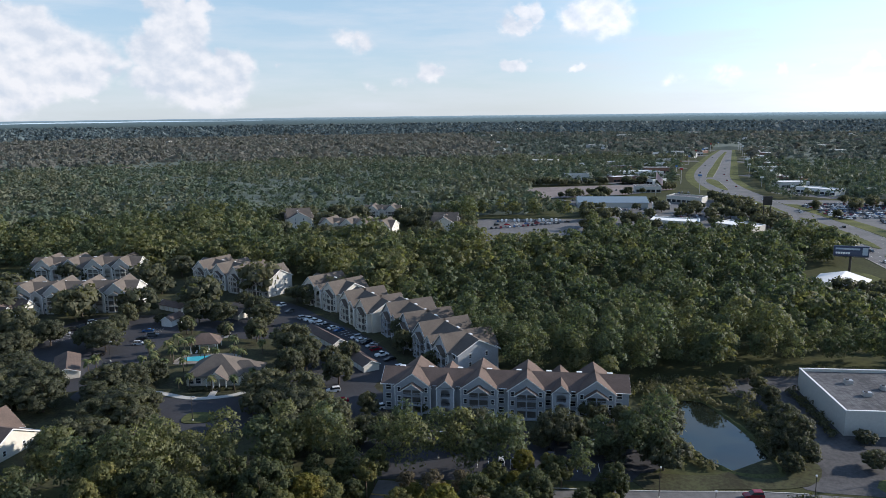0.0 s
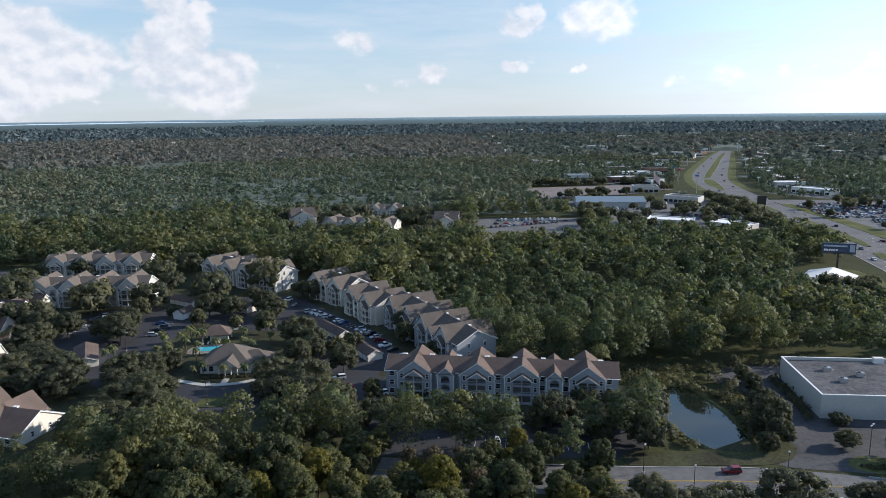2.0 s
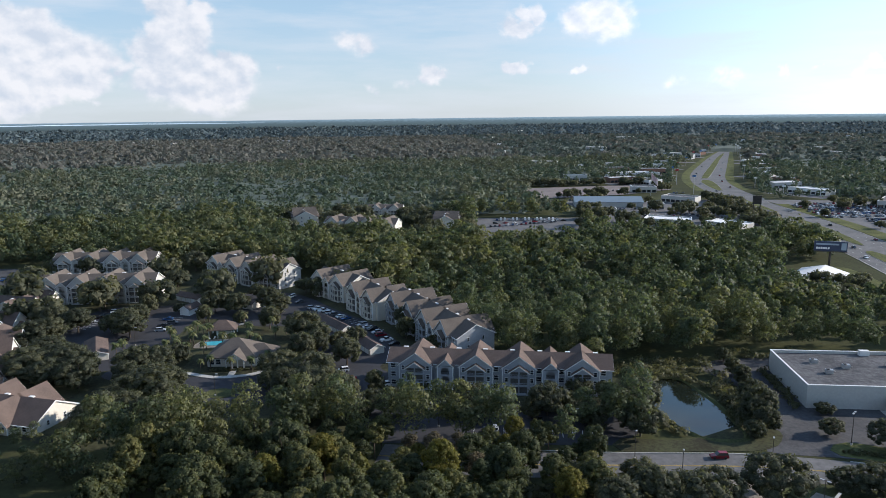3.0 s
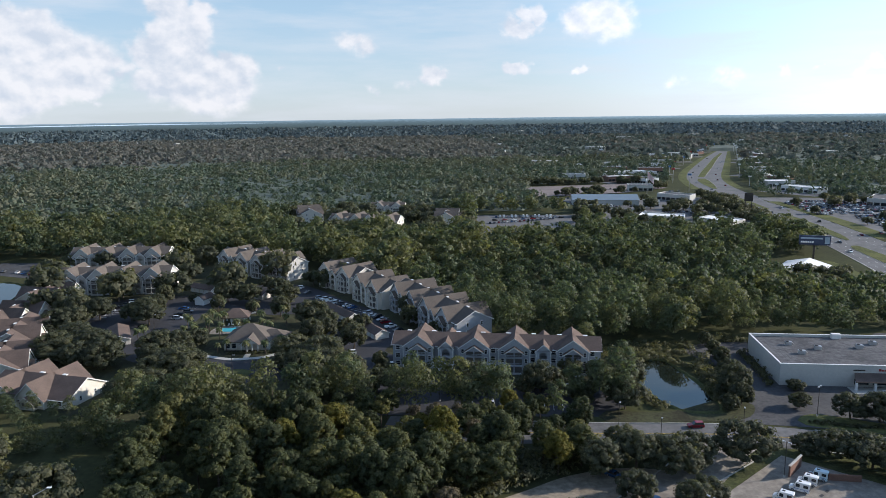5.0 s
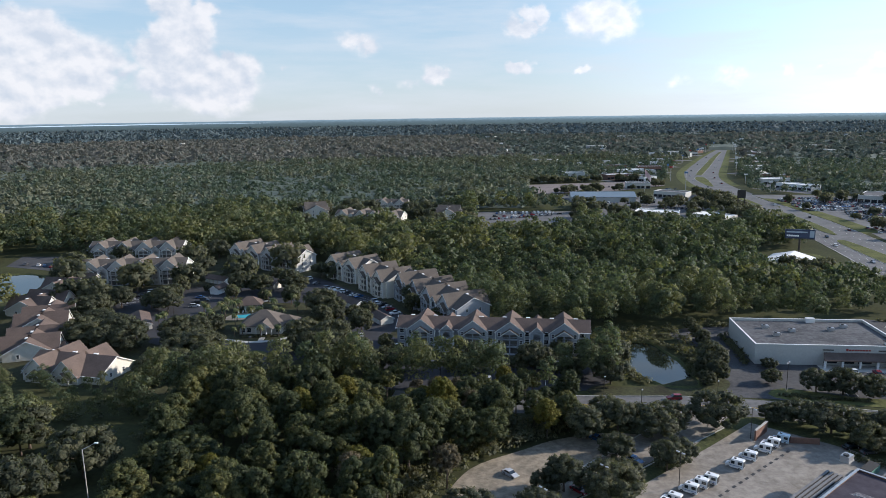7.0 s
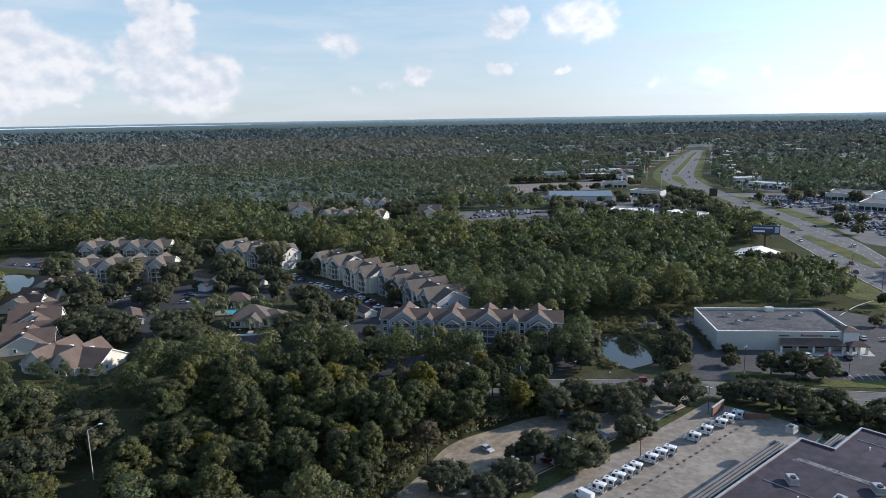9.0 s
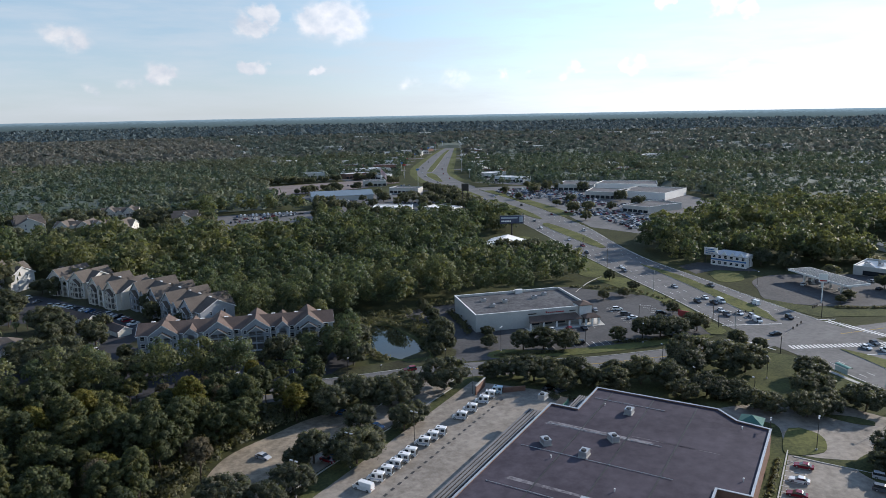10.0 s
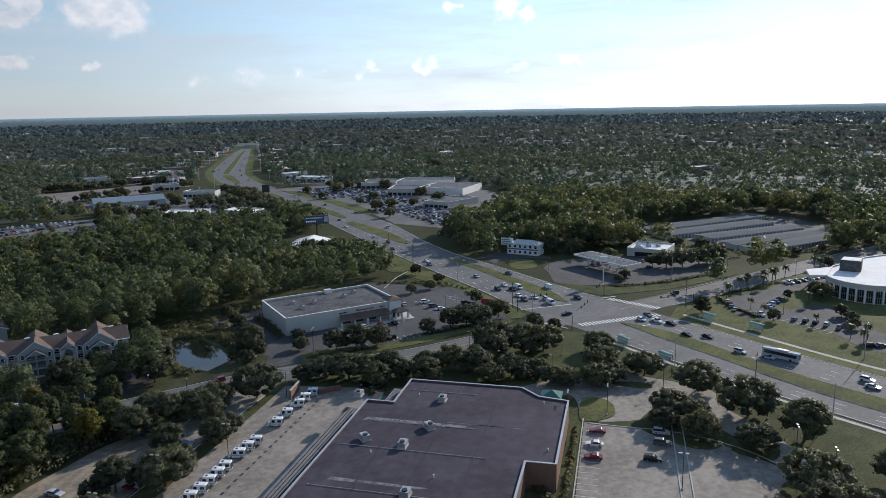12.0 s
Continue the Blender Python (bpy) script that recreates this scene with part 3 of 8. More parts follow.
# round the drugstore
flat("car_park", closed([(98, 161), (118, 155), (142, 147), (165, 143.5), (190, 141), (207, 142), (213, 150), (221, 172), (226, 196), (214, 214), (200, 234), (190, 236), (182, 226), (130, 232), (108, 226), (112, 205), (114, 184), (104, 170)], 3), .06, ASPHALT, "grey asphalt car park round the drugstore", "car park")
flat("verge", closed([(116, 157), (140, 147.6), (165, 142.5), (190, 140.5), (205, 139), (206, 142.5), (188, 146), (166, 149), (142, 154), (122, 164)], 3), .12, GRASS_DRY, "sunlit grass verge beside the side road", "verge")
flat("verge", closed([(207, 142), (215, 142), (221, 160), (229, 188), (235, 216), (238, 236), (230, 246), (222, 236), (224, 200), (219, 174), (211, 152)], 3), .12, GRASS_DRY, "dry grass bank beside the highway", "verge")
flat("verge", closed([(222, 248), (240, 246), (246, 268), (250, 290), (238, 290), (228, 270)], 3), .12, GRASS_DRY, "grass verge with a driveway by the highway", "verge")
flat("verge", closed([(60, 164.5), (80, 162.5), (95, 161.5), (103, 164), (108, 172), (102, 178), (80, 169.5), (62, 172)], 3), .12, LAWN_DULL, "grass bank between the pond and the road", "verge")
# round the depot
flat("lawn", [(40, 60), (28, 90), (66, 134), (88, 147), (108, 142.5), (128, 135.5), (147, 128), (166, 124), (186, 121), (207, 119), (215, 110), (216, 96), (210, 66), (207, 0), (206, -80), (60, -80)], .02, GRASS, "green lawn under the trees round the depot", "lawn")
flat("yard", [po(20, -36), po(-2, -35.5), po(-72, -35), po(-90, -34), po(-90, 2), po(2, 2), po(10, 9), po(20, 6), po(24, -10)], .07, CONCRETE, "worn pale concrete yard with parked delivery vans", "yard")
flat("lane", [po(12, -49), po(12, -39.5), po(-16, -40.5), po(-50, -42), po(-95, -42.5), po(-95, -50), po(-48, -49.5), po(-30, -50.5), po(-8, -52), po(12, -56)], .07, CONCRETE, "pale concrete lane beside the yard", "lane")
flat("lane", closed([(66, 121), (76, 126), (90, 140), (97, 147), (84, 150), (76, 140), (62, 130)], 3), .065, CONCRETE, "concrete lane mouth joining the road", "lane")
flat("car_park", closed([(-12, 72), (-2, 92), (6, 103), (16, 120), (31, 129), (42, 134.5), (56, 137), (66, 134), (62, 126), (52, 118.5), (36, 106), (16, 90), (4, 72)], 3), .06, SANDY, "worn sandy concrete car park below the woods", "car park")
flat("car_park", [po(13, 61), po(10, 92), po(-5, 112), po(-30, 124), po(-84, 124), po(-84, 61.5)], .06, CONCRETE, "pale concrete car park beside the depot", "car park")
flat("drive", closed([(140, 98), (154, 88), (166, 85), (180, 77), (189, 73.5), (192, 66), (198, 46), (190, 38), (184, 24), (176, 6), (166, -8), (156, -22), (150, -16), (160, 0), (170, 16), (176, 34), (180, 46), (168, 46), (160, 49), (152, 58), (162, 72), (150, 80), (138, 92)], 3), .065, CONCRETE, "pale concrete drive curving round the depot", "drive")
flat("verge", closed([(194, 306), (240, 298), (258, 372), (232, 366), (198, 338)], 3), .05, GRASS_DRY, "open grass round the white stall", "verge")
flat("island", closed([(150, 58), (163, 68), (167, 64), (166, 59), (159, 53.8)], 2), .2, GRASS_DRY, "sunlit grass island with a pale kerb", "island")
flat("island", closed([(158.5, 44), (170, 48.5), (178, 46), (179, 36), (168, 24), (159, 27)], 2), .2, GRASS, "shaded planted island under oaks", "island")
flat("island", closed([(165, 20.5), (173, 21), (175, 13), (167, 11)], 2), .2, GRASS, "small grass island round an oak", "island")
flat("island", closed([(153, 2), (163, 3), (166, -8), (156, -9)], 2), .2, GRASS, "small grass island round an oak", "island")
flat("island", closed([(179, 70), (185, 66), (188, 60), (186, 58.6), (182, 62)], 2), .2, GRASS, "small planted island in the drive", "island")
flat("pavement", [tuple(p) for p in hw(np.arange(-60, 112, 6.0), -.085)] + [tuple(p) for p in hw(np.arange(106, -61, -6.0), -.045)], .1, KERB, "pale concrete pavement beside the highway", "pavement")
flat("pavement", [tuple(p) for p in hw(np.arange(-60, 100, 6.0), 1.2)] + [tuple(p) for p in hw(np.arange(96, -61, -6.0), 1.155)], .1, KERB, "pale concrete pavement beside the highway", "pavement")
# east of the highway
flat("verge", [tuple(p) for p in hw(np.arange(-100, 100, 6.0), 1.0)] + [(272, 104), (290, 100), (282, 84), (276, 60), (268, 20), (262, -100)], .08, GRASS_DRY, "mown grass strip beside the highway", "verge")
flat("lawn", [(276, -100), (268, 20), (276, 60), (282, 84), (290, 102), (350, 98), (420, 88), (430, 40), (400, -100)], .03, GRASS_DRY, "lawn round the clinic", "lawn")
flat("car_park", closed([(284, 84), (300, 96), (330, 92), (352, 92), (380, 84), (378, 76), (352, 80), (330, 82), (312, 80), (303, 70), (322, 62), (316, 50), (300, 34), (286, 16), (276, 6), (274, 28), (284, 44), (284, 64), (280, 76)], 3), .07, ASPHALT, "grey asphalt car park before the clinic", "car park")
flat("forecourt", closed([(268, 168), (282, 150), (296, 142), (316, 136), (350, 128), (366, 132), (372, 160), (360, 178), (340, 190), (312, 204), (292, 200), (280, 186)], 3), .07, ASPHALT, "pale asphalt forecourt of the petrol station", "forecourt")
flat("verge", closed([(265, 140), (272, 136), (300, 124), (330, 119), (352, 118), (346, 126), (312, 134), (290, 141), (276, 152), (268, 172), (264, 160)], 3), .14, GRASS, "grass corner before the petrol station", "verge")
flat("verge", closed([(276, 206), (288, 203), (298, 214), (296, 226), (284, 222)], 3), .14, GRASS_DRY, "grass corner beside the highway", "verge")
flat("forecourt", [(278, 226), (294, 228), (312, 214), (318, 232), (300, 248), (284, 246)], .06, ASPHALT, "small asphalt forecourt", "forecourt")
flat("yard", [(404, 133), (515, 108), (560, 196), (432, 236)], .06, ASPHALT, "asphalt yard of the storage units", "yard")
# dealer's lot and the shops west of the highway
flat("car_park", [(322, 384), (340, 440), (354, 520), (368, 600), (372, 690), (420, 680), (500, 640), (545, 560), (512, 450), (444, 394), (376, 352), (336, 340)], .05, ROAD, "wide asphalt lot of the car dealer", "car park")
flat("verge", [tuple(p) for p in hw(np.arange(440, 660, 8.0), 1.03)] + [tuple(p) for p in hw(np.arange(652, 439, -8.0), 1.38)], .12, GRASS_DRY, "grass strip between the dealer and the highway", "verge")
for side in (-.24, 1.0):
    flat("verge", [tuple(p) for p in hw(np.arange(780, 1690, 20.0), side)] + [tuple(p) for p in hw(np.arange(1680, 779, -20.0), side + .24)], .1, GRASS_DRY, "grass verge beside the far stretch of the highway", "verge")
flat("car_park", [(58, 470), (112, 462), (132, 500), (162, 592), (70, 602)], .05, ROAD, "pale asphalt car park with rows of cars", "car park")
flat("car_park", [(172, 720), (262, 700), (330, 700), (345, 745), (322, 620), (300, 500), (262, 476), (200, 482), (172, 560)], .05, ROAD, "pale asphalt lots of the shops", "car park")
flat("car_park", [(150, 842), (269, 856), (300, 850), (322, 800), (262, 762), (191, 738), (142, 746)], .055, LOT_RED, "worn brownish asphalt lot behind the shops", "car park")


def pond(name, outline, label, bank=2.5):
    loop = closed(outline, 2.0)
    c = np.mean(loop, axis=0)
    ob = tagged(part(name, Geo().slab(loop, -.3, .08), WATER), label, "pond", kind="structure")
    rim = np.array(loop + loop[:1])
    out = rim + (rim - c) / np.linalg.norm(rim - c, axis=1)[:, None] * bank
    g = Geo()
    n = len(rim)
    rnd = np.random.RandomState(4)
    rise = np.r_[rnd.uniform(.35, .8, n - 1), [0]]
    rise[-1] = rise[0]
    verts = [(*p, .02) for p in rim] + [(*(p * .6 + q * .4), h) for p, q, h in zip(rim, out, rise)] + [(*q, .0) for q in out]
    faces = [(i + k * n, i + 1 + k * n, i + 1 + (k + 1) * n, i + (k + 1) * n) for k in range(2) for i in range(n - 1)]
    g.add(verts, [f[::-1] for f in faces])
    tagged(part("bank", g, GRASS), "low grassy bank round the pond", "bank", kind="structure")


pond("pond", [(80, 186), (82, 176), (87, 170), (96, 169.5), (97.5, 180), (98, 191), (97, 202), (95, 213), (88, 214), (81, 208), (79, 197)], "still dark pond reflecting the trees and sky")
pond("pond", [(-215, 322), (-203, 306), (-196, 332), (-206, 364), (-226, 374), (-238, 352)], "still pond behind the apartment houses")
pond("pond", [(-112, 104), (-100, 108), (-98, 124), (-108, 132), (-122, 124)], "dark pond among the trees")


# ---------------------------------------------------------------- trees
def spray(rng, n, puffs, leaf, corners, up=-.35, wild=.5):
    """n leaf sprays on the outside of the puffs (rows of x, y, z, r): corner places and each one's puff."""
    weight = puffs[:, 3] ** 2
    pick = rng.choice(len(puffs), n, p=weight / weight.sum())
    way = rng.normal(size=(n, 3))
    way /= np.linalg.norm(way, axis=1)[:, None]
    way[:, 2] = np.where(way[:, 2] < up, -way[:, 2], way[:, 2])
    centre = puffs[pick, :3] + way * (puffs[pick, 3] * rng.uniform(.72, 1.08, n))[:, None] * np.array([1, 1, .85])
    facing = way + rng.normal(scale=wild, size=(n, 3))
    facing /= np.linalg.norm(facing, axis=1)[:, None]
    a = np.cross(facing, rng.normal(size=(n, 3)))
    a /= np.linalg.norm(a, axis=1)[:, None]
    b = np.cross(facing, a)
    size = leaf * rng.uniform(.55, 1.35, n)
    angle = np.arange(corners) * math.tau / corners
    ring = [centre + size[:, None] * (.5 if corners == 4 else .62) * (a * math.cos(t) * 1.1 + b * math.sin(t) * .95) for t in angle + .3]
    outward = way * 1.0 + facing * .45 + np.c_[centre[:, :2], np.zeros(n)] / (np.abs(centre[:, :2]).max() + .1) * .5 + np.array([0, 0, .25])
    return np.stack(ring, 1), pick, outward / np.linalg.norm(outward, axis=1)[:, None]


def core_shape():
    """A low ball for the dense inside of a clump."""
    bm = bmesh.new()
    bmesh.ops.create_icosphere(bm, subdivisions=1, radius=1)
    verts = np.array([v.co[:] for v in bm.verts])
    faces = np.array([[v.index for v in f.verts] for f in bm.faces])
    bm.free()
    return verts, faces


CORE_V, CORE_F = core_shape()


def with_cores(corners, pick, normals, puffs, rng):
    """Adds the dense inner foliage of each puff under its leaf sprays."""
    blocks, ways, ids = [], [], []
    for i, (x, y, z, r) in enumerate(puffs):
        a = rng.uniform(0, math.tau)
        turned = CORE_V @ np.array([(math.cos(a), math.sin(a), 0), (-math.sin(a), math.cos(a), 0), (0, 0, 1)]) * rng.uniform(.72, 1.12, (len(CORE_V), 1))
        p = turned * np.array([1, 1, .85]) * r * .72 + np.array([x, y, z])
        blocks.append(p[CORE_F])
        ways.append(turned[CORE_F].mean(axis=1))
        ids.append(np.full(len(CORE_F), i))
    way = np.concatenate(ways) + np.array([0, 0, .2])
    return np.concatenate([corners] + blocks), np.concatenate([pick] + ids), np.concatenate([normals, way / np.linalg.norm(way, axis=1)[:, None]])


def crown_puffs(rng, radius, height, base, k, spread=.62):
    """Clumps of a rounded crown between base and height: most on its dome, some inside and low."""
    middle, half = base + (height - base) * .42, (height - base) * .5
    rows = []
    for i in range(k):
        t = i * 2.39996 + rng.uniform(-.5, .5)
        h = rng.uniform(-.55, 1) if i % 4 else rng.uniform(.2, 1)
        ring = math.sqrt(max(0, 1 - max(h, 0) ** 2)) * (1 if h > 0 else 1 + .35 * h)
        r = radius * spread * 1.12 * ring * rng.uniform(.72, 1.08)
        size = radius * rng.uniform(.8, 1.45) * (1.5 / math.sqrt(k) if k > 20 else .30) * (1.08 - .16 * h)
        rows.append((r * math.cos(t), r * math.sin(t), min(middle + half * (h * .92 + .10) , height - size * .3), size))
    rows += [(0, 0, middle, radius * .5), (radius * .2, 0, middle + half * .4, radius * .42), (-radius * .2, radius * .1, middle - half * .2, radius * .45)]
    return np.array(rows)


def mesh_from_arrays(name, corners, tint, material, normals=None):
    """One mesh of separate faces: corners is (faces, k, 3); normals round the clumps softly."""
    n, k, _ = corners.shape
    me = bpy.data.meshes.new(name)
    me.vertices.add(n * k)
    me.vertices.foreach_set("co", corners.reshape(-1).astype(np.float32))
    me.loops.add(n * k)
    me.loops.foreach_set("vertex_index", np.arange(n * k, dtype=np.int32))
    me.polygons.add(n)
    me.polygons.foreach_set("loop_start", np.arange(0, n * k, k, dtype=np.int32))
    me.update(calc_edges=True)
    me.attributes.new("tint", "FLOAT", "FACE").data.foreach_set("value", tint.astype(np.float32))
    if normals is not None:
        me.attributes.new("custom_normal", "FLOAT_VECTOR", "POINT").data.foreach_set("vector", np.repeat(normals, k, axis=0).reshape(-1).astype(np.float32))
    me.materials.append(material)
    return me


def trunk_geo(rng, height, base, radius, puffs, thick=.32):
    g = Geo()
    lean = rng.uniform(-.4, .4, 2)
    top = Vector((lean[0], lean[1], base + (height - base) * .45))
    g.rod((0, 0, -.2), top * .5, thick, thick * .75, 7)
    g.rod(top * .5, top, thick * .75, thick * .35, 7)
    for row in puffs[:: max(1, len(puffs) // 7)][:7]:
        start = top * rng.uniform(.45, .95)
        g.rod(start, Vector(row[:3]) * .97, thick * .4, thick * .12, 5)
    return g


def tree_kind(seed, name, label, radius, height, base, k, n, leaf, material, group, thick=.32, spread=.62, squash=1.0):
    """One tree with trunk and crown, from which others are copied."""
    rng = np.random.RandomState(seed)
    puffs = crown_puffs(rng, radius, height, base, k, spread)
    corners, pick, normals = with_cores(*spray(rng, n, puffs, leaf, 3, wild=.38), puffs, rng)
    shade = rng.uniform(0, .30, len(puffs))
    ob = thing(name, label, "tree", group=group)
    part("trunk", trunk_geo(rng, height, base, radius, puffs, thick), BARK, ob)
    part("crown", mesh_from_arrays("crown", corners, shade[pick] + rng.uniform(0, .12, len(pick)), material, normals), material, ob)
    return ob


FOREST_KINDS = [tree_kind(11 + i, "forest_tree", label, r, h, b, k + 34, 3300, .43, LEAF_NEAR, "trees of the wood", .3, s)
                for i, (label, r, h, b, k, s) in enumerate([
                    ("tall broadleaf tree with a dense dark green crown", 5.4, 16, 4, 34, .66),
                    ("tall forest tree with an uneven olive crown", 4.6, 17.5, 5, 32, .64),
                    ("rounded broadleaf tree with a yellow-green crown", 5.8, 14, 3, 34, .68),
                    ("slender forest tree with a ragged green crown", 4.0, 15, 4, 28, .70),
                    ("broad forest tree with a lumpy green crown", 6.2, 15, 3, 40, .68)])]
FOREST_KINDS = FOREST_KINDS * 3 + [tree_kind(17, "forest_tree", "rounded forest tree with yellowing leaves", 4.8, 14, 3, 66, 3600, .40, LEAF_YELLOW, "trees of the wood", .3, .66),
                                   tree_kind(18, "forest_tree", "thin forest tree with sparse brown leaves", 4.2, 14, 4, 44, 1900, .36, LEAF_BROWN, "trees of the wood", .3, .74)]
OAK_KINDS = [tree_kind(31 + i, "oak_tree", label, r, h, b, k + 34, 3000, .39, LEAF, "planted oaks", .28, s)
             for i, (label, r, h, b, k, s) in enumerate([
                 ("planted live oak with a broad dark crown", 5.9, 8.6, .7, 36, .74),
                 ("planted live oak with a rounded dense crown", 5.2, 8.6, .6, 32, .70),
                 ("spreading live oak with an uneven crown", 6.4, 8.8, .8, 40, .78)])]
LOT_TREES = []
for o in FOREST_KINDS + OAK_KINDS:
    o.location = (-420, -260, 0)


def palm_tree():
    ob = thing("palm_tree", "palm with a slender trunk and drooping fronds", "tree", group="palms")
    g = Geo()
    g.rod((0, 0, -.2), (.15, .05, 3.2), .2, .16, 8)
    g.rod((.15, .05, 3.2), (.2, 0, 6.3), .16, .14, 8)
    part("trunk", g, BARK, ob)
    rng = np.random.RandomState(5)
    faces = []
    for k in range(34):
        a = k * 2.4
        rise = rng.uniform(-.5, 1.0)
        length = rng.uniform(2.0, 2.7)
        prev = None
        for j in range(6):
            t = j / 5
            r = length * t * (1 - .12 * t)
            z = 6.3 + rise * length * t * .75 - 1.6 * t * t * length * .5
            half = .34 * math.sin(math.pi * min(1, .12 + t * .88)) + .04
            c = np.array([.2 + r * math.cos(a), r * math.sin(a), z])
            s = np.array([-math.sin(a), math.cos(a), -.25]) * half
            if prev is not None:
                faces.append([prev[0], prev[1], c + s, c - s])
            prev = (c - s, c + s)
    corners = np.array(faces)
    part("fronds", mesh_from_arrays("fronds", corners, rng.uniform(0, .5, len(faces)), PALM), PALM, ob)
    ob.location = (-440, -260, 0)
    return ob


PALM_KIND = palm_tree()


def plant(kinds, x, y, scale=1.0, rng=None, z=0.0, flat_by=1.0):
    if kinds is OAK_KINDS and math.hypot(x, y + 40) > 375:
        LOT_TREES.append((x, y, scale, rng.uniform(0, math.tau)))
        return None
    kind = kinds[rng.randint(len(kinds))]
    ob = copy_thing(kind, Matrix.Translation((x, y, z)) @ Matrix.Rotation(rng.uniform(0, math.tau), 4, "Z") @ Matrix.Diagonal((scale, scale, scale * flat_by, 1)))
    ob.scale = (scale, scale, scale * flat_by)
    return ob


CLEAR = [COMPLEX,
         [(-20, 60), (4, 100), (15, 121), (30, 131), (44, 137), (54, 148), (50, 170), (76, 172), (74, 204), (72, 226), (90, 234), (107, 232), (133, 234), (186, 228), (200, 238), (222, 240), (236, 292), (262, 292), (207, -120), (-20, -120)],
         [(258, 140), (262, 186), (272, 230), (300, 250), (322, 236), (345, 205), (385, 190), (400, 160), (392, 112), (262, 112)],
         [(245, -120), (255, 116), (640, 74), (640, 52), (430, 80), (420, -120)],
         [(386, 128), (515, 100), (572, 200), (430, 246), (394, 214)],
         [(304, 318), (316, 384), (336, 440), (350, 520), (364, 600), (370, 690), (424, 684), (504, 644), (549, 560), (520, 446), (446, 386), (374, 342), (336, 324)],
         [(56, 452), (110, 446), (128, 470), (168, 594), (66, 606)],
         [(142, 636), (150, 860), (274, 868), (330, 862), (345, 800), (352, 745), (328, 620), (308, 500), (262, 470), (200, 474), (168, 486), (150, 520), (166, 594)],
         [(-98, 530), (-88, 634), (-20, 632), (16, 622), (54, 596), (62, 486), (25, 472), (-58, 496)],
         [(-262, 440), (-256, 392), (-240, 345), (-214, 296), (-186, 290), (-196, 400), (-200, 430)],
         [(-79, 60), (-79, 104), (-75, 130), (-68, 130), (-66, 60)],
         [(-102, 98), (-66, 98), (-66, 137), (-74, 154), (-92, 158), (-102, 150)],
         [(378, 84), (440, 84), (440, 142), (378, 142)],
         [(196, 296), (246, 292), (272, 400), (236, 384), (198, 346)]]


def blocked(x, y):
    hit = np.zeros(np.shape(x), bool)
    for poly in CLEAR:
        hit |= inside(poly, x, y)
    room = np.where(np.asarray(y) > 760, 26.0, 9.0)
    hit |= (x > np.interp(y, HY, HL) - room) & (x < np.interp(y, HY, HR) + room) & (y > -130) & (y < 1690)
    return hit


def scatter(spacing, near, far, rng, centre=(0, -30)):
    """Jittered places in the sector that the flight sees, between two distances."""
    xs = np.arange(-2700 if far > 3000 else -1450 if far > 1400 else -900 if far > 700 else -far, far, spacing)
    ys = np.arange(-150, far, spacing)
    x, y = np.meshgrid(xs, ys)
    x = (x + rng.uniform(-.62, .62, x.shape) * spacing).ravel()
    y = (y + rng.uniform(-.62, .62, y.shape) * spacing).ravel()
    d = np.hypot(x - centre[0], y - centre[1])
    az = np.degrees(np.arctan2(x - centre[0], y - centre[1]))
    keep = (d >= near) & (d < far) & (az > np.where(d < 300, -44, -35)) & (az < 79) & ~blocked(x, y)
    return x[keep], y[keep], d[keep]


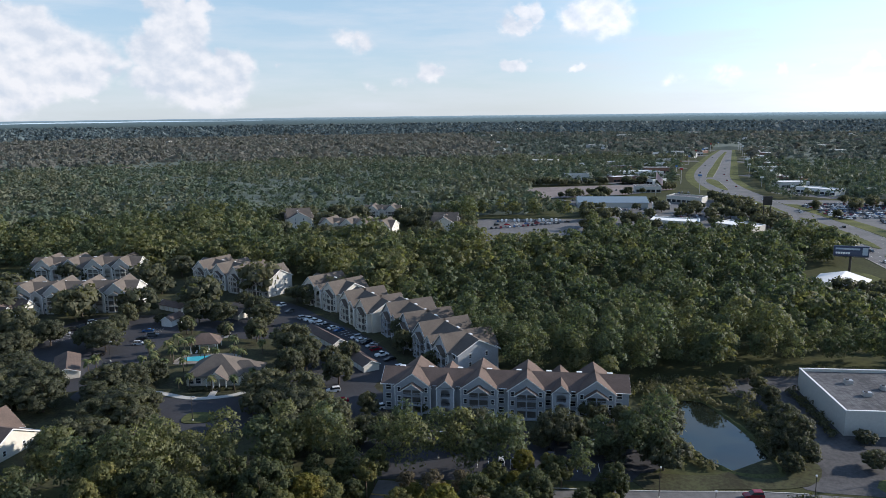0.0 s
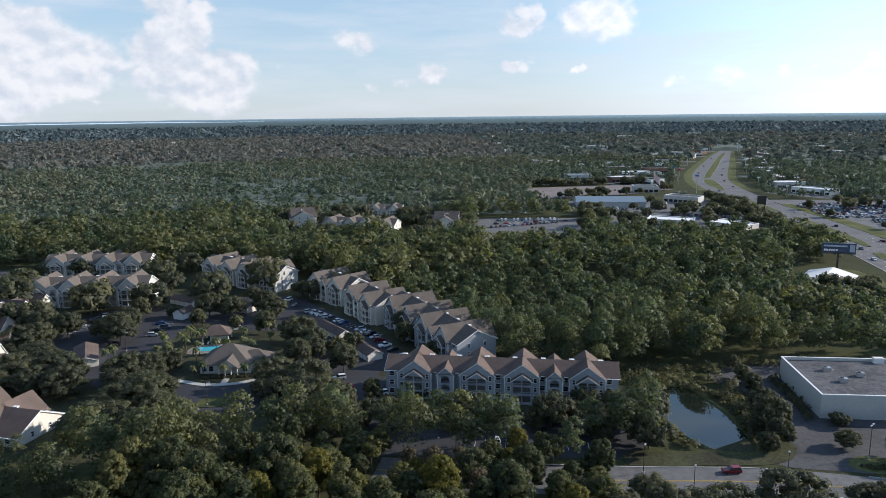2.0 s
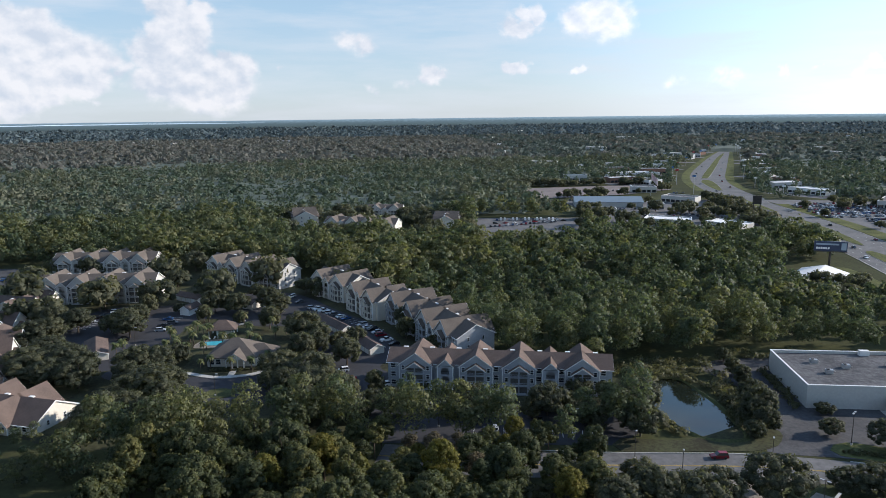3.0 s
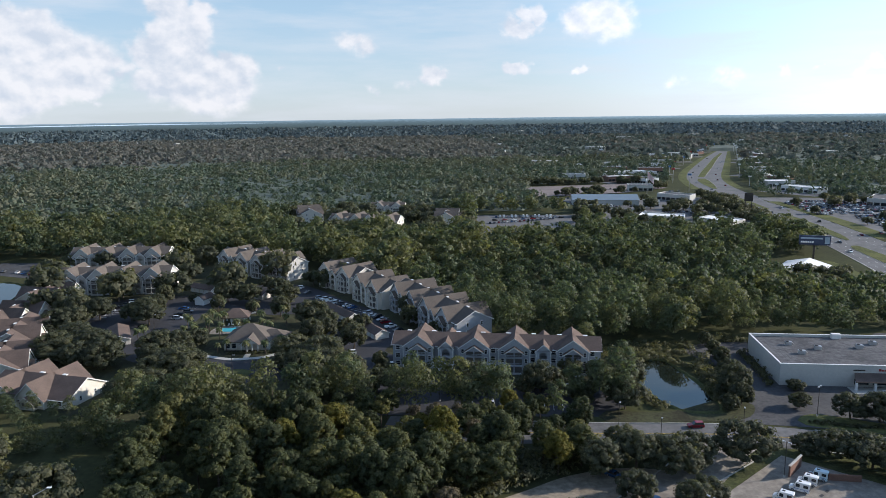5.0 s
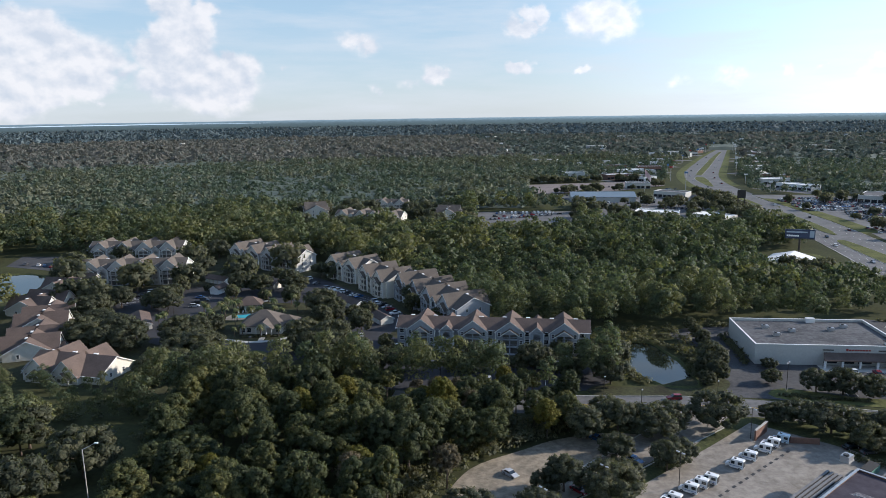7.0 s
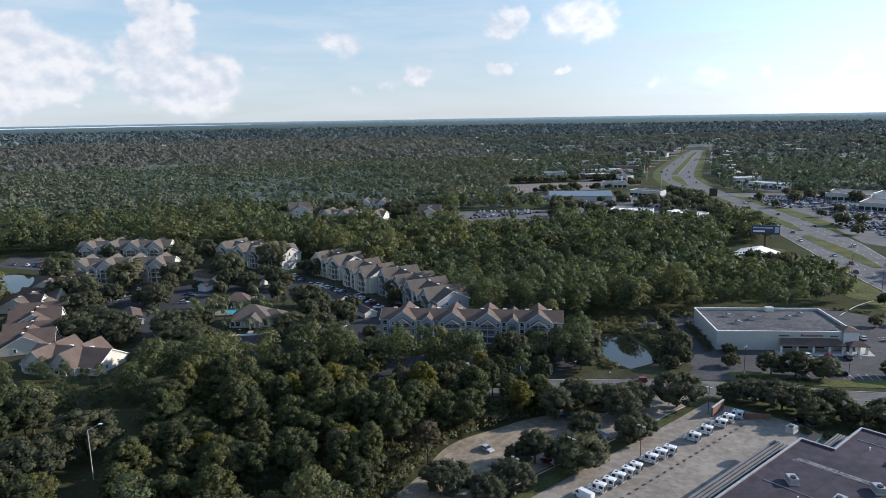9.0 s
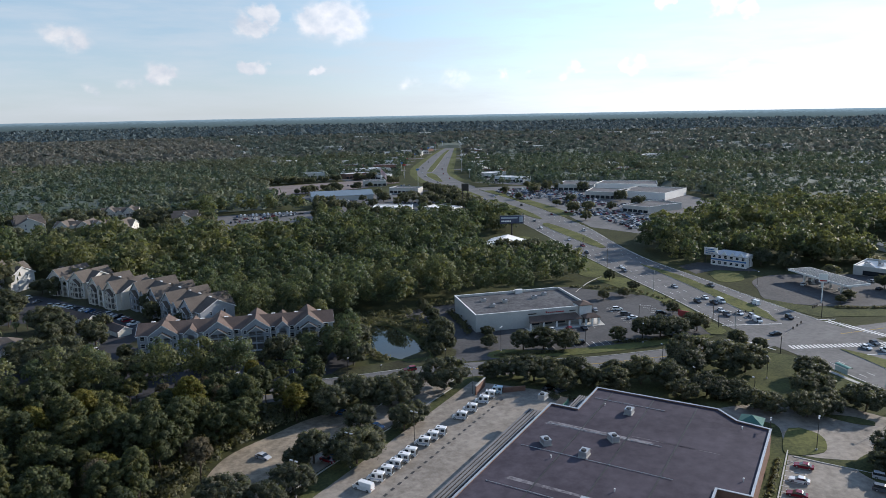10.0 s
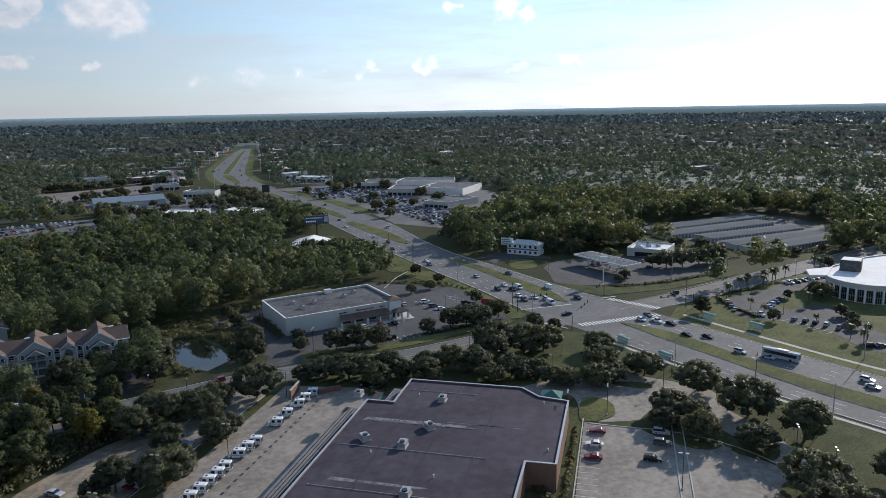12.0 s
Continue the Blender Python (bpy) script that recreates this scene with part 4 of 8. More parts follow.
def build_forest():
    rng = np.random.RandomState(77)
    # the wood nearest to the flight: trees of their own
    x, y, d = scatter(7.3, 60, 330, rng)
    own = (y < 186) & (x < 60) & (x > -120) & (y > 84)
    order = np.argsort(d[own])
    for i in order[:175]:
        s = rng.uniform(.78, 1.12) * (.45 if y[own][i] > 152 and x[own][i] < -84 else .70 if y[own][i] > 160 or (y[own][i] > 142 and x[own][i] > -14) else 1.0)
        plant(FOREST_KINDS, float(x[own][i]), float(y[own][i]), s, rng, flat_by=rng.uniform(.8, 1.15))
    near_set = (np.r_[x[~own], x[own][order[175:]]], np.r_[y[~own], y[own][order[175:]]])
    # the rest of the woods: places, sprays a tree, their size, puffs, crown radius, height, kind
    for (px, py), n, leaf, k, radius, tall, name in (
            (near_set, 1080, .64, 24, (4.4, 6.4), (12, 19), "woods"),
            (scatter(8.3, 330, 650, rng)[:2], 230, 1.4, 14, (4.6, 6.8), (12, 19), "woods"),
            (scatter(11.6, 650, 1350, rng)[:2], 44, 2.5, 7, (5.8, 8.2), (9, 14), "far_woods"),
            (scatter(19.0, 1350, 2780, rng)[:2], 10, 7.5, 4, (7, 12), (8, 14), "far_woods"),
            (scatter(36.0, 2780, 4560, rng)[:2], 8, 15, 4, (12, 20), (8, 15), "distant_woods")):
        variants = []
        for v in range(10):
            r, h = rng.uniform(*radius), rng.uniform(*tall)
            puffs = crown_puffs(rng, r, h, h * .1, k, .66 if v % 3 else .58)
            c, pick, nrm = spray(rng, n, puffs, leaf, 3, up=-.2, wild=.4 if name == "woods" else .22)
            variants.append((c, rng.uniform(0, .3, len(puffs))[pick], nrm))
        m = len(px)
        which = rng.randint(10, size=m)
        turn = rng.uniform(0, math.tau, m)
        patch = np.array([noise.noise((a * .011, b * .011, 3.0)) for a, b in zip(px, py)])
        wide = np.array([noise.noise((a * .0038, b * .0038, 9.0)) for a, b in zip(px, py)])
        stand = np.array([noise.noise((a * .03, b * .03, 5.0)) for a, b in zip(px, py)])
        scale = np.clip(.95 + .26 * stand + .28 * patch + .25 * wide + rng.normal(scale=.14, size=m), .5, 1.5)
        tone = np.clip(.16 + .36 * patch + .40 * wide + rng.normal(scale=.17, size=m) + (rng.rand(m) < .05) * .4, 0, .95)
        scale = np.where((px < -84) & (py > 152) & (py < 202), .42, scale)
        dist = np.hypot(px, py)
        swamp = (name != "distant_woods") & (px < 250 + 60 * patch) & (dist > 1180 + 420 * patch + rng.normal(scale=130, size=m)) & (py > 500)
        tone = np.where(swamp, .60 + rng.uniform(-.3, .35, m), tone)
        meshes, tints, normals = [], [], []
        for v, (c, t, nrm) in enumerate(variants):
            sel = which == v
            cs, sn, sc = np.cos(turn[sel]), np.sin(turn[sel]), scale[sel]
            gx = c[None, :, :, 0] * cs[:, None, None] - c[None, :, :, 1] * sn[:, None, None]
            gy = c[None, :, :, 0] * sn[:, None, None] + c[None, :, :, 1] * cs[:, None, None]
            gz = np.broadcast_to(c[None, :, :, 2], gx.shape)
            p = np.stack([gx, gy, gz], -1) * sc[:, None, None, None]
            p[..., 0] += px[sel][:, None, None]
            p[..., 1] += py[sel][:, None, None]
            p[..., 2] += ground_height(np.hypot(px[sel] - 60, py[sel] - 100))[:, None, None]
            meshes.append(p.reshape(-1, 3, 3))
            normals.append(np.stack([nrm[None, :, 0] * cs[:, None] - nrm[None, :, 1] * sn[:, None], nrm[None, :, 0] * sn[:, None] + nrm[None, :, 1] * cs[:, None], np.broadcast_to(nrm[None, :, 2], (len(cs), len(nrm)))], -1).reshape(-1, 3))
            tints.append((t[None] * .6 + tone[sel][:, None]).ravel())
        # the farther the woods, the more haze their leaf colour holds
        material = LEAF_FOREST if name == "woods" else LEAF_DISTANT_HAZED if name == "distant_woods" else LEAF_MID_HAZED if n > 20 else LEAF_FAR_HAZED
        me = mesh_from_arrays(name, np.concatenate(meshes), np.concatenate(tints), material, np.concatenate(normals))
        tagged(part(name, me, material), "dense mixed green and olive woodland canopy" if name == "woods" else "distant blue-green woodland canopy with haze in its colour" if name == "distant_woods" else "distant grey-brown and green woodland canopy with haze in its colour", "woods", kind="stuff")
    # under the far crowns: their lower canopy as one rolling sheet
    az = np.radians(np.linspace(-46, 96, 300))
    dd = np.r_[np.arange(660, 2800, 24.0), np.arange(2800, 4700, 60.0)]
    g = Geo()
    verts = []
    for r in dd:
        px, py = r * np.sin(az), -30 + r * np.cos(az)
        bare = np.zeros(len(az), bool)
        for ox, oy in ((0, 0), (22, 0), (-22, 0), (0, 22), (0, -22)) if r < 1750 else ():
            bare |= blocked(px + ox, py + oy)
        for x, y, open_ground in zip(px, py, bare):
            z = -1.5 if open_ground else 6 + 3 * noise.noise((x * .03, y * .03, 0)) + float(ground_height(np.float64(math.hypot(x - 60, y - 100))))
            verts.append((x, y, z))
    w = len(az)
    g.add(verts, [(i * w + j, i * w + j + 1, (i + 1) * w + j + 1, (i + 1) * w + j) for i in range(len(dd) - 1) for j in range(w - 1)])
    tagged(part("far_canopy", g, FAR_CANOPY), "distant woodland canopy reaching to the horizon, haze in its colour", "woods", kind="stuff")


# grey-green of the lower canopy, with mild haze put into the colour
FAR_CANOPY = surface("far_canopy", (.10, .115, .085), (.06, .078, .062), fine=.09, broad=.006, amount=.7, bump=0)


def build_backdrop():
    """The blue far land: a low far-off ring that glows, its haze painted by height."""
    m = bpy.data.materials.new("hazy_distance_glow")
    m.use_nodes = True
    nodes, links = m.node_tree.nodes, m.node_tree.links
    nodes.clear()
    pos = nodes.new("ShaderNodeNewGeometry")
    split = nodes.new("ShaderNodeSeparateXYZ")
    links.new(pos.outputs["Position"], split.inputs[0])
    stretch = nodes.new("ShaderNodeMapping")
    stretch.inputs["Scale"].default_value = (.028, .028, .25)
    links.new(pos.outputs["Position"], stretch.inputs[0])
    n = nodes.new("ShaderNodeTexNoise")
    n.inputs["Scale"].default_value, n.inputs["Detail"].default_value, n.inputs["Roughness"].default_value = 1.6, 9.0, .72
    links.new(stretch.outputs[0], n.inputs["Vector"])
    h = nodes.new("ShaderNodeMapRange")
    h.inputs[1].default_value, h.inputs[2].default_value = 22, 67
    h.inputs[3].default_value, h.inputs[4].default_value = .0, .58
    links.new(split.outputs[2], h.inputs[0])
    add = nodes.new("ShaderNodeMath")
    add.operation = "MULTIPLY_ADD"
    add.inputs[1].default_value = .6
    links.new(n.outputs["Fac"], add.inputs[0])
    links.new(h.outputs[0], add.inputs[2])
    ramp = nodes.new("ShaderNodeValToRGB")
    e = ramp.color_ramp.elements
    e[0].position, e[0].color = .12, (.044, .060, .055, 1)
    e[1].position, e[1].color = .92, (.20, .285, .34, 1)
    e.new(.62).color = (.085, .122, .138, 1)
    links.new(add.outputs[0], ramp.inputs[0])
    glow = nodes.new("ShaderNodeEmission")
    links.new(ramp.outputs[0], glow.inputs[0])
    # the painted haze glows brighter towards the sun
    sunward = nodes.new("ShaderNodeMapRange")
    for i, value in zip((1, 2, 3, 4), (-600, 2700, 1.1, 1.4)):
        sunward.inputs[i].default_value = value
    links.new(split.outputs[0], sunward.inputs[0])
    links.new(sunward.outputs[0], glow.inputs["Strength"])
    out = nodes.new("ShaderNodeOutputMaterial")
    links.new(glow.outputs[0], out.inputs[0])
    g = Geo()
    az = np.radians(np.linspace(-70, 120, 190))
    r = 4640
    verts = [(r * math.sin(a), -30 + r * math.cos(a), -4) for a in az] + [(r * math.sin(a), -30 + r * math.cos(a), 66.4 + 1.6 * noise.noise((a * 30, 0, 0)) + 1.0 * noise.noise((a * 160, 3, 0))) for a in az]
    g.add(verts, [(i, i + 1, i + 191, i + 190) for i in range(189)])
    tagged(part("backdrop", g, m), "glowing blue backdrop of hazy distant woodland along the horizon", "backdrop", kind="structure")
    # a pale reach of river lies before it: an upright strip that glows
    strip = Geo()
    bearings = np.radians(np.linspace(-32, -10, 40))
    low = [(4620 * math.sin(a), -30 + 4620 * math.cos(a), 52 + 1.5 * noise.noise((a * 20, 7, 0))) for a in bearings]
    high = [(x, y, z + 4.0 * math.sin(math.pi * (k + .5) / 40) + .5) for k, (x, y, z) in enumerate(low)]
    strip.add(low + high, [(i, i + 1, i + 41, i + 40) for i in range(39)])
    shine = bpy.data.materials.new("far_river")
    shine.use_nodes = True
    p = shine.node_tree.nodes["Principled BSDF"]
    p.inputs["Base Color"].default_value, p.inputs["Roughness"].default_value = (.5, .58, .64, 1), .4
    # the water's brightness is put in as emission
    p.inputs["Emission Color"].default_value, p.inputs["Emission Strength"].default_value = (.30, .38, .44, 1), 1.0
    tagged(part("far_river", strip, shine), "pale glowing strip of river far off on the horizon", "backdrop", kind="structure")




# ---------------------------------------------------------------- buildings
def window_mesh(w, h, kind):
    """Frame ring or pane of a window facing -y, its sill at z = 0."""
    g = Geo()
    if kind == "frame":
        t = .14
        for x0, z0, x1, z1 in ((-w / 2 - t, -t, w / 2 + t, 0), (-w / 2 - t, h, w / 2 + t, h + t), (-w / 2 - t, 0, -w / 2, h), (w / 2, 0, w / 2 + t, h), (-w / 2, h / 2 - .04, w / 2, h / 2 + .04)):
            g.box(x0, -.09, z0, x1, .05, z1)
    else:
        g.box(-w / 2, -.03, 0, w / 2, .04, h)
    return g.mesh("window_frame" if kind == "frame" else "pane")


def one_piece_window(w, h):
    """A moulded window of two sashes: one connected mesh with set-back panes."""
    t = .14
    xs, zs = (-w / 2 - t, -w / 2, w / 2, w / 2 + t), (-t, 0, h / 2 - .04, h / 2 + .04, h, h + t)
    v = [(x, -.09, z) for z in zs for x in xs]
    f, glass = [], []
    for r in range(5):
        for c in range(3):
            a = r * 4 + c
            ring = [a, a + 1, a + 5, a + 4]
            if c == 1 and r in (1, 3):
                o = len(v)
                v += [(v[i][0], -.03, v[i][2]) for i in ring]
                f += [(ring[k], ring[(k + 1) % 4], o + (k + 1) % 4, o + k) for k in range(4)]
                glass.append(len(f))
                f.append((o, o + 1, o + 2, o + 3))
            else:
                f.append(tuple(ring))
    o = len(v)
    corners = [0, 3, 23, 20]
    v += [(v[i][0], .05, v[i][2]) for i in corners]
    edges = [[0, 1, 2, 3], [3, 7, 11, 15, 19, 23], [23, 22, 21, 20], [20, 16, 12, 8, 4, 0]]
    f += [tuple(edges[k][::-1]) + (o + k, o + (k + 1) % 4) for k in range(4)]
    me = Geo().add(v, f).mesh("window")
    me.materials.append(TRIM)
    me.materials.append(PANE)
    for k in glass:
        me.polygons[k].material_index = 1
    return me


class Windows:
    """Windows of one size under one house; all share their meshes. Far houses have frame and pane in one."""

    def __init__(self, parent, w, h, near=True):
        self.parent, self.near = parent, near
        self.frame, self.pane = window_mesh(w, h, "frame"), window_mesh(w, h, "pane")
        if not near:
            self.frame = one_piece_window(w, h)

    def put(self, x, y, z, face=0):
        m = Matrix.Translation((x, y, z)) @ Matrix.Rotation(radians(face), 4, "Z")
        ob = part("window", self.frame, TRIM, self.parent, place=m)
        if self.near:
            part("pane", self.pane, PANE, ob)


def gable_roof(g, x0, x1, y0, y1, eave, ridge, over=.5, thick=.22, along="x"):
    """Two slopes with their ridge along x or y; the walls stand between the given limits."""
    if along == "x":
        c = (y0 + y1) / 2
        drop = (ridge - eave) / (c - y0) * over
        a, b = x0 - over, x1 + over
        g.sheet((a, y0 - over, eave - drop), (b, y0 - over, eave - drop), (b, c, ridge), (a, c, ridge), thick)
        g.sheet((a, c, ridge), (b, c, ridge), (b, y1 + over, eave - drop), (a, y1 + over, eave - drop), thick)
    else:
        c = (x0 + x1) / 2
        drop = (ridge - eave) / (c - x0) * over
        a, b = y0 - over, y1 + over
        g.sheet((x0 - over, a, eave - drop), (c, a, ridge), (c, b, ridge), (x0 - over, b, eave - drop), thick)
        g.sheet((c, a, ridge), (x1 + over, a, eave - drop), (x1 + over, b, eave - drop), (c, b, ridge), thick)
    return g


def gable_wall(g, x0, x1, y0, y1, eave, ridge, along="x"):
    """A house body with gable ends."""
    if along == "x":
        c = (y0 + y1) / 2
        pts = [(x, y, z) for x in (x0, x1) for y, z in ((y0, -.2), (y1, -.2), (y1, eave), (c, ridge), (y0, eave))]
        f = [(4, 3, 2, 1, 0), (5, 6, 7, 8, 9), (0, 5, 9, 4), (2, 7, 6, 1), (4, 9, 8, 3), (3, 8, 7, 2), (0, 1, 6, 5)]
    else:
        c = (x0 + x1) / 2
        pts = [(x, y, z) for y in (y0, y1) for x, z in ((x0, -.2), (x1, -.2), (x1, eave), (c, ridge), (x0, eave))]
        f = [(0, 1, 2, 3, 4), (9, 8, 7, 6, 5), (4, 9, 5, 0), (1, 6, 7, 2), (4, 3, 8, 9), (3, 2, 7, 8), (0, 5, 6, 1)]
    return g.add(pts, f)


def rake(g, x0, x1, y, eave, ridge, over=.5, depth=.34):
    """White boards along a gable that faces -y or +y at y."""
    c = (x0 + x1) / 2
    drop = (ridge - eave) / (c - x0) * over
    for a, b in (((x0 - over, eave - drop), (c, ridge)), ((c, ridge), (x1 + over, eave - drop))):
        g.wall_poly([(a[0], y, a[1] - depth - .02), (b[0], y, b[1] - depth - .02), (b[0], y, b[1] - .02), (a[0], y, a[1] - .02)], (0, -1, 0), .08)


def arch_panel(g, x0, x1, z0, z1, y, gap, spring, thick=.35):
    """A front panel with an arched opening, gap wide, from z0 to its crown below z1."""
    c, n = (x0 + x1) / 2, 8
    r = gap / 2
    g.box(x0, y, z0, c - r, y + thick, z1)
    g.box(c + r, y, z0, x1, y + thick, z1)
    pts = [(c - r * math.cos(k * math.pi / n), spring + r * .8 * math.sin(k * math.pi / n)) for k in range(n + 1)]
    for (xa, za), (xb, zb) in zip(pts, pts[1:]):
        g.add([(xa, y, za), (xb, y, zb), (xb, y, z1), (xa, y, z1), (xa, y + thick, za), (xb, y + thick, zb), (xb, y + thick, z1), (xa, y + thick, z1)],
              [(0, 1, 2, 3), (7, 6, 5, 4), (0, 4, 5, 1), (2, 6, 7, 3)])


def apartment(name, label, length, bays, towers, siding, shingle, floors=3, depth=12.0, group="apartment houses", near=False):
    """A long house, front to -y: main roof, cross gables with porches at the bays, stair towers with arches."""
    ob = thing(name, label, "apartment house", group=group)
    storey = 2.85
    eave = .3 + floors * storey
    main = eave + depth * .26
    cross = main + .8
    h, half = depth / 2, length / 2
    part("wall", gable_wall(Geo(), -half, half, -h, h, eave, main - .2), siding, ob)
    part("roof", gable_roof(Geo(), -half, half, -h, h, eave, main), shingle, ob)
    big, small = Windows(ob, 1.5, 1.5, near), Windows(ob, .9, 1.4, near)
    for x, s in ((-half, -1), (half, 1)):
        c = Geo()
        rake(c, -h, h, 0, eave, main)
        m = Matrix.Translation((x + s * .52, 0, 0)) @ Matrix.Rotation(radians(90), 4, "Z")
        part("rake_board", Geo().add([m @ Vector(v) for v in c.v], c.f), TRIM, ob)
    for s in (-1, 1):
        face = 90 if s > 0 else -90
        for f in range(floors):
            for y in (-3.2, 3.2):
                small.put(s * (half + .02), y, 1.1 + f * storey, face)
    for k in range(int(length // 9)):
        x = -half + 5 + k * 9.0
        part("ridge_vent", Geo().box(x - .8, .4, main - .35, x + .8, 1.3, main - .02), TRIM, ob)
    for x in bays:
        for s in (-1, 1):
            turn = Matrix.Rotation(0 if s < 0 else math.pi, 4, "Z")
            m = Matrix.Translation((x, 0, 0)) @ turn
            w, out = 5.4, h + 1.8
            bay = part("bay", gable_wall(Geo(), -w, w, -out, -h + 1.5, eave, cross - .2, "y"), siding, ob, place=m)
            roof = Geo()
            gable_roof(roof, -w, w, -out, .05, eave, cross, along="y")
            part("gable_roof", roof, shingle, ob, place=m)
            trim = Geo()
            rake(trim, -w, w, -out - .52, eave, cross)
            part("rake_board", trim, TRIM, bay)
            part("corner_board", Geo().box(-w - .1, -out - .1, -.1, -w + .16, -out + .1, eave), TRIM, bay)
            part("corner_board", Geo().box(w - .16, -out - .1, -.1, w + .1, -out + .1, eave), TRIM, bay)
            # the porch with its own lower gable
            pw, po_ = 3.1, out + 1.6
            porch = Geo()
            gable_roof(porch, -pw, pw, -po_, -out, eave - .9, eave + 1.2, .4, .2, "y")
            part("porch_roof", porch, shingle, bay)
            front = Geo()
            front.wall_poly([(-pw, -po_, eave - .9), (pw, -po_, eave - .9), (0, -po_, eave + 1.0)], (0, -1, 0), .2)
            for xx in (-pw + .2, 0, pw - .2):
                front.box(xx - .2, -po_ - .02, -.2, xx + .2, -po_ + .3, eave - .9)
            for f in range(floors):
                front.box(-pw, -po_, f * storey + .1, pw, -out, f * storey + .32)
                if f:
                    front.box(-pw, -po_ + .05, f * storey + 1.25, pw, -po_ + .13, f * storey + 1.36)
                    for q in range(13):
                        xx = -pw + .25 + q * (2 * pw - .5) / 12
                        front.box(xx - .03, -po_ + .06, f * storey + .3, xx + .03, -po_ + .12, f * storey + 1.26)
            part("porch", front, siding, bay)
            band = Geo()
            rake(band, -pw, pw, -po_ - .42, eave - .9, eave + 1.2, .4)
            part("porch_rake", band, TRIM, bay)
            # a dark sheet over the wall: the balconies' shade is in its colour
            back = Geo().box(-pw + .1, -out - .03, .1, pw - .1, -out + .02, eave - .8)
            part("porch_back", back, RECESS_SHADE, bay)
            for f in range(floors):
                for xx in (-4.1, 4.1):
                    p = m @ Vector((xx, -out - .02, 0))
                    small.put(p.x, p.y, 1.1 + f * storey, 0 if s < 0 else 180)
    for x in towers:
        for s in (-1, 1):
            m = Matrix.Translation((x, 0, 0)) @ Matrix.Rotation(0 if s < 0 else math.pi, 4, "Z")
            w, out = 2.6, h + 2.6
            t = Geo()
            t.box(-w, -out + .35, -.2, -w + .3, -h, eave).box(w - .3, -out + .35, -.2, w, -h, eave)
            for f in range(floors):
                arch_panel(t, -w, w, f * storey, f * storey + storey, -out, 2.7, f * storey + 1.5)
                t.box(-w + .3, -out + .35, f * storey - .1, w - .3, -h, f * storey + .1)
            t.wall_poly([(-w, -out, eave), (w, -out, eave), (0, -out, eave + 2.1)], (0, -1, 0), .3)
            tower = part("stair_tower", t, siding, ob, place=m)
            roof = Geo()
            gable_roof(roof, -w, w, -out, -1.0, eave, eave + 2.3, .4, .2, "y")
            part("tower_roof", roof, shingle, tower)
            trim = Geo()
            rake(trim, -w, w, -out - .42, eave, eave + 2.3, .4)
            part("rake_board", trim, TRIM, tower)
            part("corner_board", Geo().box(-w - .08, -out - .06, -.1, -w + .2, -out + .1, eave), TRIM, tower)
            part("corner_board", Geo().box(w - .2, -out - .06, -.1, w + .08, -out + .1, eave), TRIM, tower)
            rails = Geo()
            for f in range(1, floors):
                rails.box(-1.35, -out + .1, f * storey + 1.1, 1.35, -out + .18, f * storey + 1.2)
                for q in range(9):
                    rails.box(-1.3 + q * .325, -out + .12, f * storey + .1, -1.26 + q * .325, -out + .16, f * storey + 1.1)
            part("railing", rails, DARKMETAL, tower)
    # windows of the plain stretches between
    taken = [(b, 6.2) for b in bays] + [(t, 3.4) for t in towers]
    x = -half + 1.8
    while x < half - 1.5:
        if all(abs(x - c) > r for c, r in taken):
            for f in range(floors):
                big.put(x, -h - .02, 1.0 + f * storey, 0)
                big.put(x, h + .02, 1.0 + f * storey, 180)
            x += 3.0
        else:
            x += .6
    gutter = Geo()
    gutter.box(-half - .5, -h - .75, eave - .42, half + .5, -h - .55, eave - .25).box(-half - .5, h + .55, eave - .42, half + .5, h + .75, eave - .25)
    part("gutter", gutter, TRIM, ob)
    return ob


def at(ob, x, y, angle, z=0):
    ob.matrix_basis = pose(x, y, z, 0, 0, angle)
    return ob


HOUSE_A = at(apartment("apartment_house", "three-storey grey apartment house with brown cross-gabled roof", 73, (-27, -7, 7, 27), (-17, 17), SIDING, SHINGLE, near=True), 34.2, 215.6, -11.9)
HOUSE_B = at(apartment("apartment_house", "three-storey grey apartment house with tan shingled gables", 66, (-24, -7, 7, 24), (-15.5, 15.5), SIDING, SHINGLE_GREY, depth=16), 16.5, 273, -66.8)
HOUSE_C = at(apartment("apartment_house", "three-storey pale apartment house with tan shingled gables", 58, (-21, -6.5, 6.5, 21), (-14, 14), SIDING_PALE, SHINGLE_GREY, depth=16), -79, 381.5, -38)
LONG = HOUSE_C
D1 = copy_thing(LONG, pose(-167, 409, 0, 0, 0, -3))
D2 = copy_thing(LONG, pose(-148.5, 349.5, 0, 0, 0, -1))
SHORT = at(apartment("apartment_house", "pale apartment wing with a tan shingled gable end", 30, (-8, 8), (0,), SIDING_WARM, SHINGLE_GREY, depth=15), -27, 343, -50)
VILLA = at(apartment("villa_house", "low pale terrace house with a brown gabled roof", 32, (-9, 3), (), SIDING_WARM, SHINGLE, floors=1, depth=17, group="terrace houses"), -116.3, 202, -19)
for x, y, a in ((-157, 266, 102), (-146, 233, 104), (-172, 296, 77), (-174, 334, 72)):
    copy_thing(VILLA, pose(x, y, 0, 0, 0, a))
for x, y, a in ((-8.5, 311, -62), (-76, 588, 100), (-8, 612, -8), (-38, 540, -20), (-12, 530, -20), (40, 545, 82)):
    copy_thing(SHORT, pose(x, y, 0, 0, 0, a))


